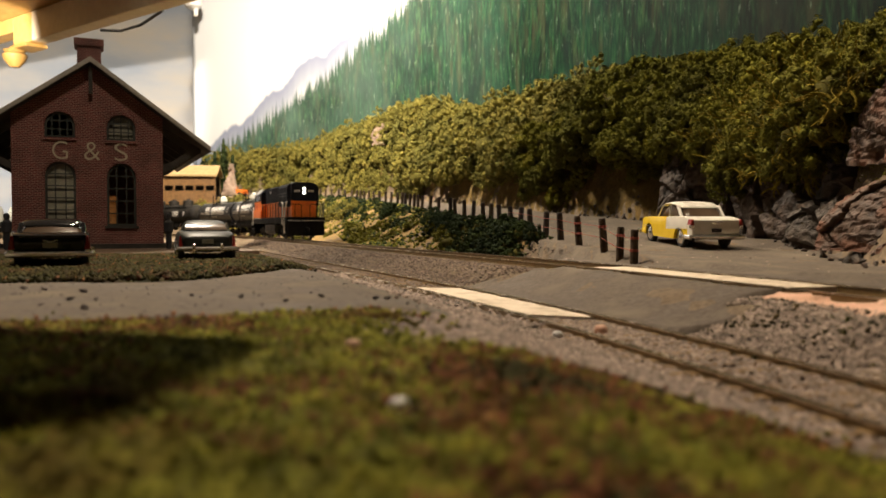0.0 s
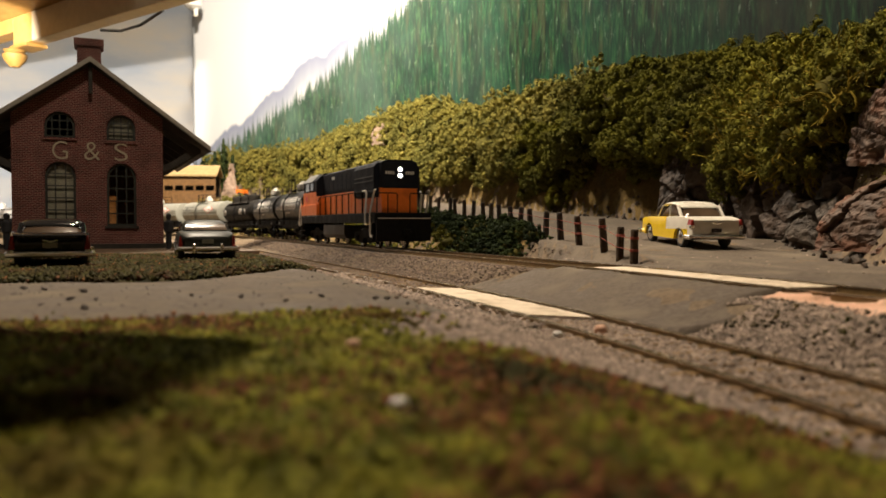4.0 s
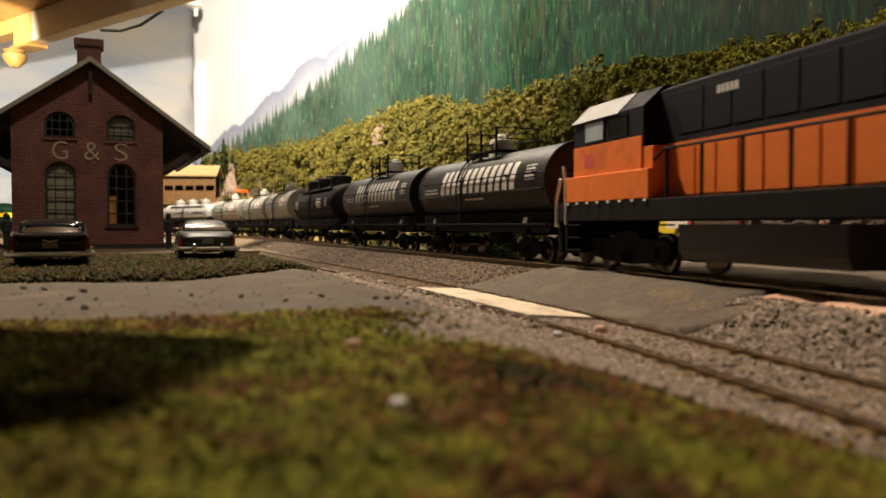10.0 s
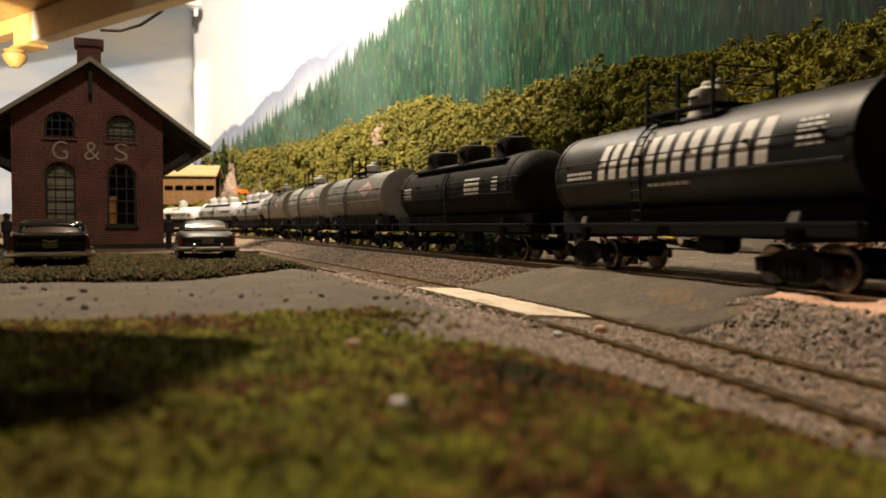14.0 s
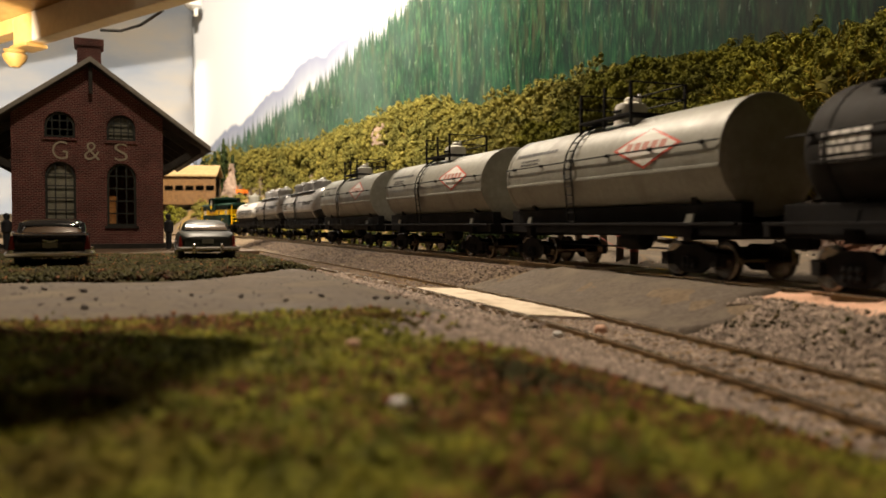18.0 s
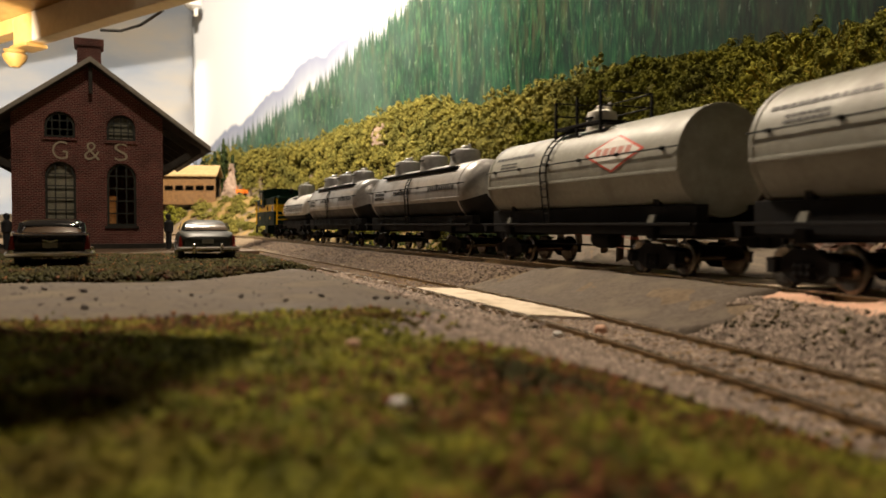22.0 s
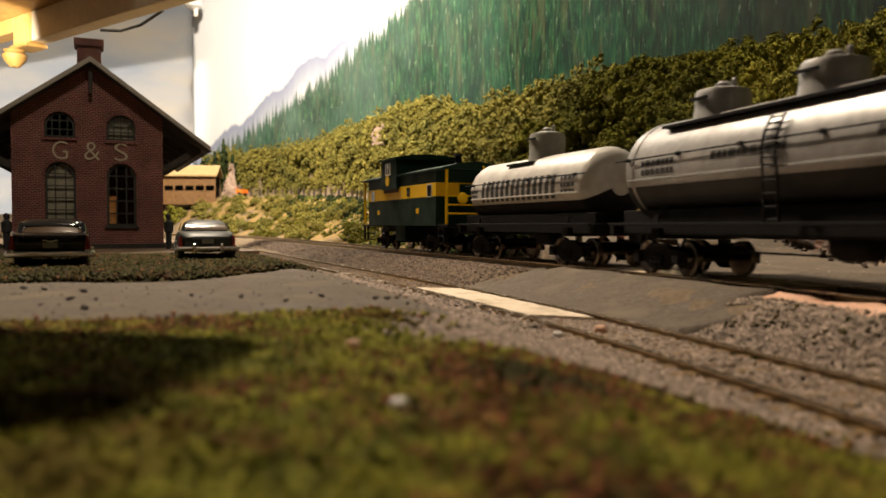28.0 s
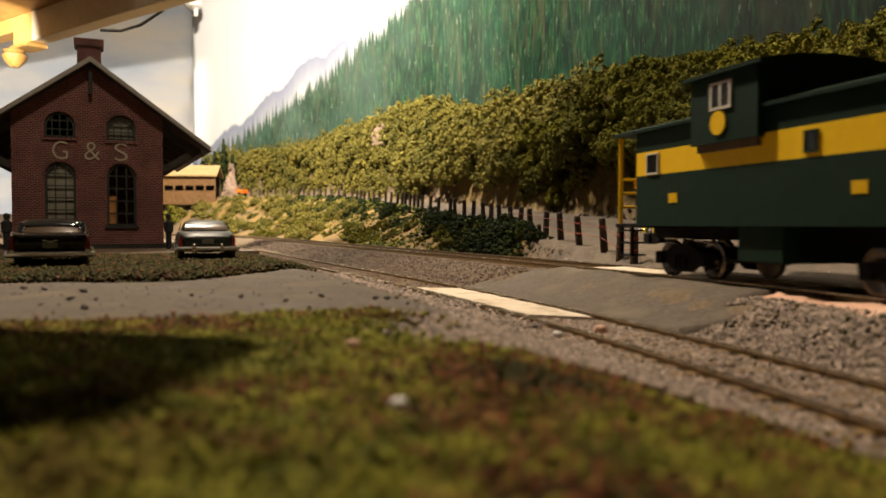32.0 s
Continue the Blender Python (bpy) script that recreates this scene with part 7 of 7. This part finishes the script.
def chips(P, size, rng):
    """Angular chips of stone at the places P."""
    n = len(P)
    a = rng.uniform(0, 6.28, n)
    c, s = np.cos(a), np.sin(a)
    V = np.repeat(OCTA_V[None], n, 0) * rng.uniform(0.55, 1.3, (n, 6, 1)) * rng.uniform(0.6, 1.35, (n, 1, 1)) * size
    tilt = rng.uniform(-0.5, 0.5, n)
    y, z = V[..., 1] * np.cos(tilt)[:, None] - V[..., 2] * np.sin(tilt)[:, None], V[..., 1] * np.sin(tilt)[:, None] + V[..., 2] * np.cos(tilt)[:, None]
    x = V[..., 0] * c[:, None] - y * s[:, None]
    y = V[..., 0] * s[:, None] + y * c[:, None]
    V = np.stack([x, y, z], -1) + P[:, None, :]
    return V.reshape(-1, 3), (np.arange(n)[:, None, None] * 6 + OCTA_F[None]).reshape(-1, 3)


def stuff(name, parts, materials, label, category):
    return tagged(new(name, mesh_of(name, parts, materials)), label, category, kind="stuff")


nrng = np.random.RandomState(11)


def bed(n, s0, s1, a, b, size, top, middle, crossing):
    """Ballast strewn along a track between the offsets a and b; sparse over the ties."""
    s, o = nrng.uniform(s0, s1, n), nrng.uniform(a, b, n)
    keep = ~((s > crossing[0]) & (s < crossing[1]))
    if middle is not None:
        q = np.abs(o - middle)
        on_tie = (q < 1.4) & (np.abs((s - 0.3) % 0.6 - 0.3) < 0.13)
        keep &= ~(on_tie & (nrng.rand(n) < (0.5 if top < 0 else 0.9))) & ~((np.abs(q - 0.85) < (0.17 if top < 0 else 0.1)))
    keep &= ~road_middle(*on_line(s, o)[:2])
    s, o = s[keep], o[keep]
    x, y, h = on_line(s, o)
    z = ground_z(x, y) + nrng.uniform(0.0, 0.07, len(x))
    if middle is not None:
        inner = np.abs(o - middle) < 1.5
        z = np.where(inner, (ground_z(x, y) + 0.015 if top < 0 else top - 0.25) + nrng.uniform(-0.03, 0.04, len(x)), z)
    return chips(np.stack([x, y, z], 1), size, nrng)


stuff("ballast", [(*bed(30000, -34, 27.4, -3.4, 2.6, 0.058, 0.0, 0.0, (27.3, 38.2)), 0), (*bed(22000, 36.8, 56, -3.6, 2.4, 0.044, 0.0, 0.0, (27.3, 36.8)), 1)], (BALLAST, STONE), "brown crushed stone ballast of the main line", "ballast")
stuff("ballast", [(*bed(20000, -12, 25, SIDING - 1.9, SIDING + 1.9, 0.055, LOW, SIDING, (24.0, 33.6)), 0)], (BALLAST,), "brown gravel round the siding's rails", "gravel")
stuff("ballast", [(*bed(96000, 33.0, 58, SIDING - 3.7, SIDING + 3.0, 0.046, LOW, SIDING, (24.0, 33.2)), 0)], (STONE,), "grey gravel round the siding's rails", "gravel")
# grit kicked over the road's edge
s, o = nrng.uniform(16, 36, 2600), nrng.normal(0, 0.9, 2600) + SIDING - 2.2
x, y, h = on_line(s, o)
m = o < SIDING - 1.0
stuff("gravel", [(*chips(np.stack([x, y, left_z(x, y)], 1)[m] + (0, 0, 0.02), 0.06, nrng), 0)], (STONE,), "loose grey gravel along the road's edge", "gravel")
x, y = nrng.uniform(-2.2, 3.6, 16000), nrng.uniform(6.5, 15.5, 16000)
d = line_side(x, y)[0]
m = (d < SIDING - 1.5) & (x > -1.5 + 0.4 * nrng.normal(size=len(x))) & (y > 8.2 - 0.35 * (x + 1)) & (y < ROAD_NEAR(x) + 0.5 + 0.5 * nrng.normal(size=len(x)))
stuff("gravel", [(*chips(np.stack([x, y, ground_z(x, y) + nrng.uniform(0.0, 0.06, len(x))], 1)[m], 0.055, nrng), 0)], (STONE,), "loose grey gravel between road and turf", "gravel")
x = nrng.uniform(-16, 0, 420)
y = nrng.uniform(9.5, 21, 420)
m = road_left(x, y)
stuff("grit", [(*chips(np.stack([x, y, left_z(x, y) + 0.005], 1)[m], 0.028, nrng), 0)], (GRIT,), "dark grit scattered on the road", "grit")
x, y = nrng.uniform(-2, 22, 500), nrng.uniform(12, 60, 500)
m = road_right(x, y)
stuff("grit", [(*chips(np.stack([x, y, right_z(x, y) + 0.01], 1)[m], 0.05, nrng), 0)], (STONE,), "fine stones scattered on the hill road", "grit")
for i in range(16):
    x, y = nrng.uniform(-9, -0.5), nrng.uniform(11, 17)
    if not road_left(np.array([x]), np.array([y]))[0]:
        continue
    o = new("clod", rng.choice(STONES))
    s = nrng.uniform(0.035, 0.06)
    o.matrix_basis = Matrix.LocRotScale((x * U, y * U, (float(left_z(x, y)) + 0.03) * U), Euler((0.3, 0.2, i)), Vector((s * 1.5, s, s * 0.6)))
    tagged(o, "dark clod of soil lying on the road", "clod", "clods on the road")

# pink plaster patch beside the main line
patch = grid_sheet("plaster_patch", axis_steps((4, 10, 0.08)), axis_steps((8, 22, 0.08)), lambda x, y: -0.1 + 0.05 * wobble(x, y, 4.0) + 0.06 * np.round(1.5 * wobble(x, y, 1.7, 6.0)) - 0.3 * step(1.3, 2.6, -line_side(x, y)[0]), PINK,
                   lambda x, y: (line_side(x, y)[0] < -0.95) & (line_side(x, y)[0] > -2.3 + 0.4 * wobble(x, y, 5.0)) & (y < 17.05) & (line_side(x, y)[1] < 43.5 + 0.5 * wobble(x, y, 3.0)))
tagged(patch, "bare pinkish plaster patch beside the rails", "ground", kind="structure")


def grass_near(x, y):
    d, s = line_side(x, y)
    w = 0.35 * wobble(x, y, 1.9) + 0.2 * wobble(x, y, 4.7, 1.0)
    bare = (x > -1.2 + 0.5 * w) & (y > 8.9 - 0.35 * (x + 1) + 1.5 * w)
    return (y < ROAD_NEAR(x) - 0.1 + w) & (d < -7.75 + w) & (y > -6) & ~bare


def grass_far(x, y):
    d, s = line_side(x, y)
    w = 0.3 * wobble(x, y, 2.3)
    return (y > ROAD_FAR(x) + 0.1 + w) & (d < -9.4 + 0.6 * w) & (y < 34.6 + 0.2 * (x + 14) + w) & (x > -40)


def verge(x, y):
    return 0.07 * step(0.0, 1.5, y - ROAD_FAR(x)) * step(0.0, 2.0, 34.6 + 0.2 * (x + 14) - y)


g = grid_sheet("grass", axis_steps((-30, -10, 0.6), (-10, 6, 0.2)), axis_steps((-6, 2, 0.5), (2, 14, 0.2)), lambda x, y: ground_z(x, y) + 0.05 + 0.05 * wobble(x, y, 3.0), TURF, grass_near)
tagged(g, "mossy green and brown turf", "grass", kind="structure")
g = grid_sheet("grass", axis_steps((-40, -22, 0.8), (-22, 0, 0.25)), axis_steps((16, 37, 0.25)), lambda x, y: ground_z(x, y) + 0.04 + verge(x, y) + 0.05 * wobble(x, y, 3.0), TURF_DARK, grass_far)
tagged(g, "mossy verge beside the road, its colour darkened for shade", "grass", kind="structure")
x, y = nrng.uniform(-14, 5.5, 120000), nrng.uniform(2.6, 13.5, 120000)
m = grass_near(x - 0.3 * nrng.exponential(1.0, len(x)), y - 0.15 * nrng.exponential(1.0, len(x))) & (np.abs(x) < y * 0.75 + 2)
x, y = x[m], y[m]
P = np.stack([x, y, ground_z(x, y) + 0.05 + nrng.uniform(0, 0.05, len(x))], 1)
pick = 0.8 * wobble(x, y, 0.9, 5.0) + 0.45 * wobble(x, y, 3.1, 2.0) + 0.35 * nrng.normal(size=len(x)) + 0.75 * np.exp(-((x - 1.0) ** 2 + 0.5 * (y - 6.6) ** 2) / 1.6)
parts_ = []
for lo, hi, slot in ((-9, 0.4, 0), (0.4, 1.0, 1), (1.0, 9, 2)):
    k = (pick > lo) & (pick <= hi)
    parts_.append((*tufts(P[k], np.tile((0, 0, 1.0), (k.sum(), 1)), 0.05, nrng), slot))
stuff("turf_tufts", parts_, (TURF, RUSTTURF, TURF_DARK), "foam turf tufts in green, yellow and rust", "grass")
x, y = nrng.uniform(-26, 0, 42000), nrng.uniform(17, 37, 42000)
m = grass_far(x, y)
x, y = x[m], y[m]
P = np.stack([x, y, ground_z(x, y) + 0.04 + verge(x, y) + nrng.uniform(0, 0.04, len(x))], 1)
k = nrng.rand(len(x)) < 0.96
stuff("turf_tufts", [(*tufts(P[k], np.tile((0, 0, 1.0), (k.sum(), 1)), 0.085, nrng), 0), (*tufts(P[~k], np.tile((0, 0, 1.0), ((~k).sum(), 1)), 0.085, nrng), 1)], (TURF_DARK, RUSTTURF), "foam turf of the verge, its colour darkened for shade", "grass")
s_, o_ = nrng.uniform(33.5, 50, 900), nrng.normal(0, 0.7, 900) - 2.9
x, y, h = on_line(s_, o_)
m = (wobble(x, y, 2.2, 3.0) > 0.1) & ~road_middle(x, y)
stuff("moss", [(*tufts(np.stack([x, y, ground_z(x, y) + 0.05], 1)[m], np.tile((0, 0, 1.0), (m.sum(), 1)), 0.06, nrng), 0)], (TURF_DARK,), "sparse moss in the gravel between the tracks", "moss")
for x, y, s, m in ((-0.31, 5.6, 0.075, WHITE), (-0.95, 8.4, 0.09, PINK), (3.25, 16.2, 0.14, PINK), (2.2, 15.1, 0.1, WHITE)):
    o = new("pebble", mesh_of("pebble", [(stone_v[0], ball(2)[1], 0)], (m,)))
    o.matrix_basis = Matrix.LocRotScale((x * U, y * U, (float(ground_z(x, y)) + 0.12) * U), Euler((0.3, 0.1, 1)), Vector((s, s, s * 0.8)))
    tagged(o, "single pale pebble lying in the turf", "pebble")


# ---- motion ----
def motions():
    for e, off, half, _ in TRAIN:
        walk(e, car_rows(off, half))
    times = [i / 15 for i in range(481)]
    for w, x, r in SPIN:
        walk(w, [(t, pose(x * U, 0, r * U, 0, math.degrees(run_at(t) / r) % 360, 0)) for t in times])


motions()
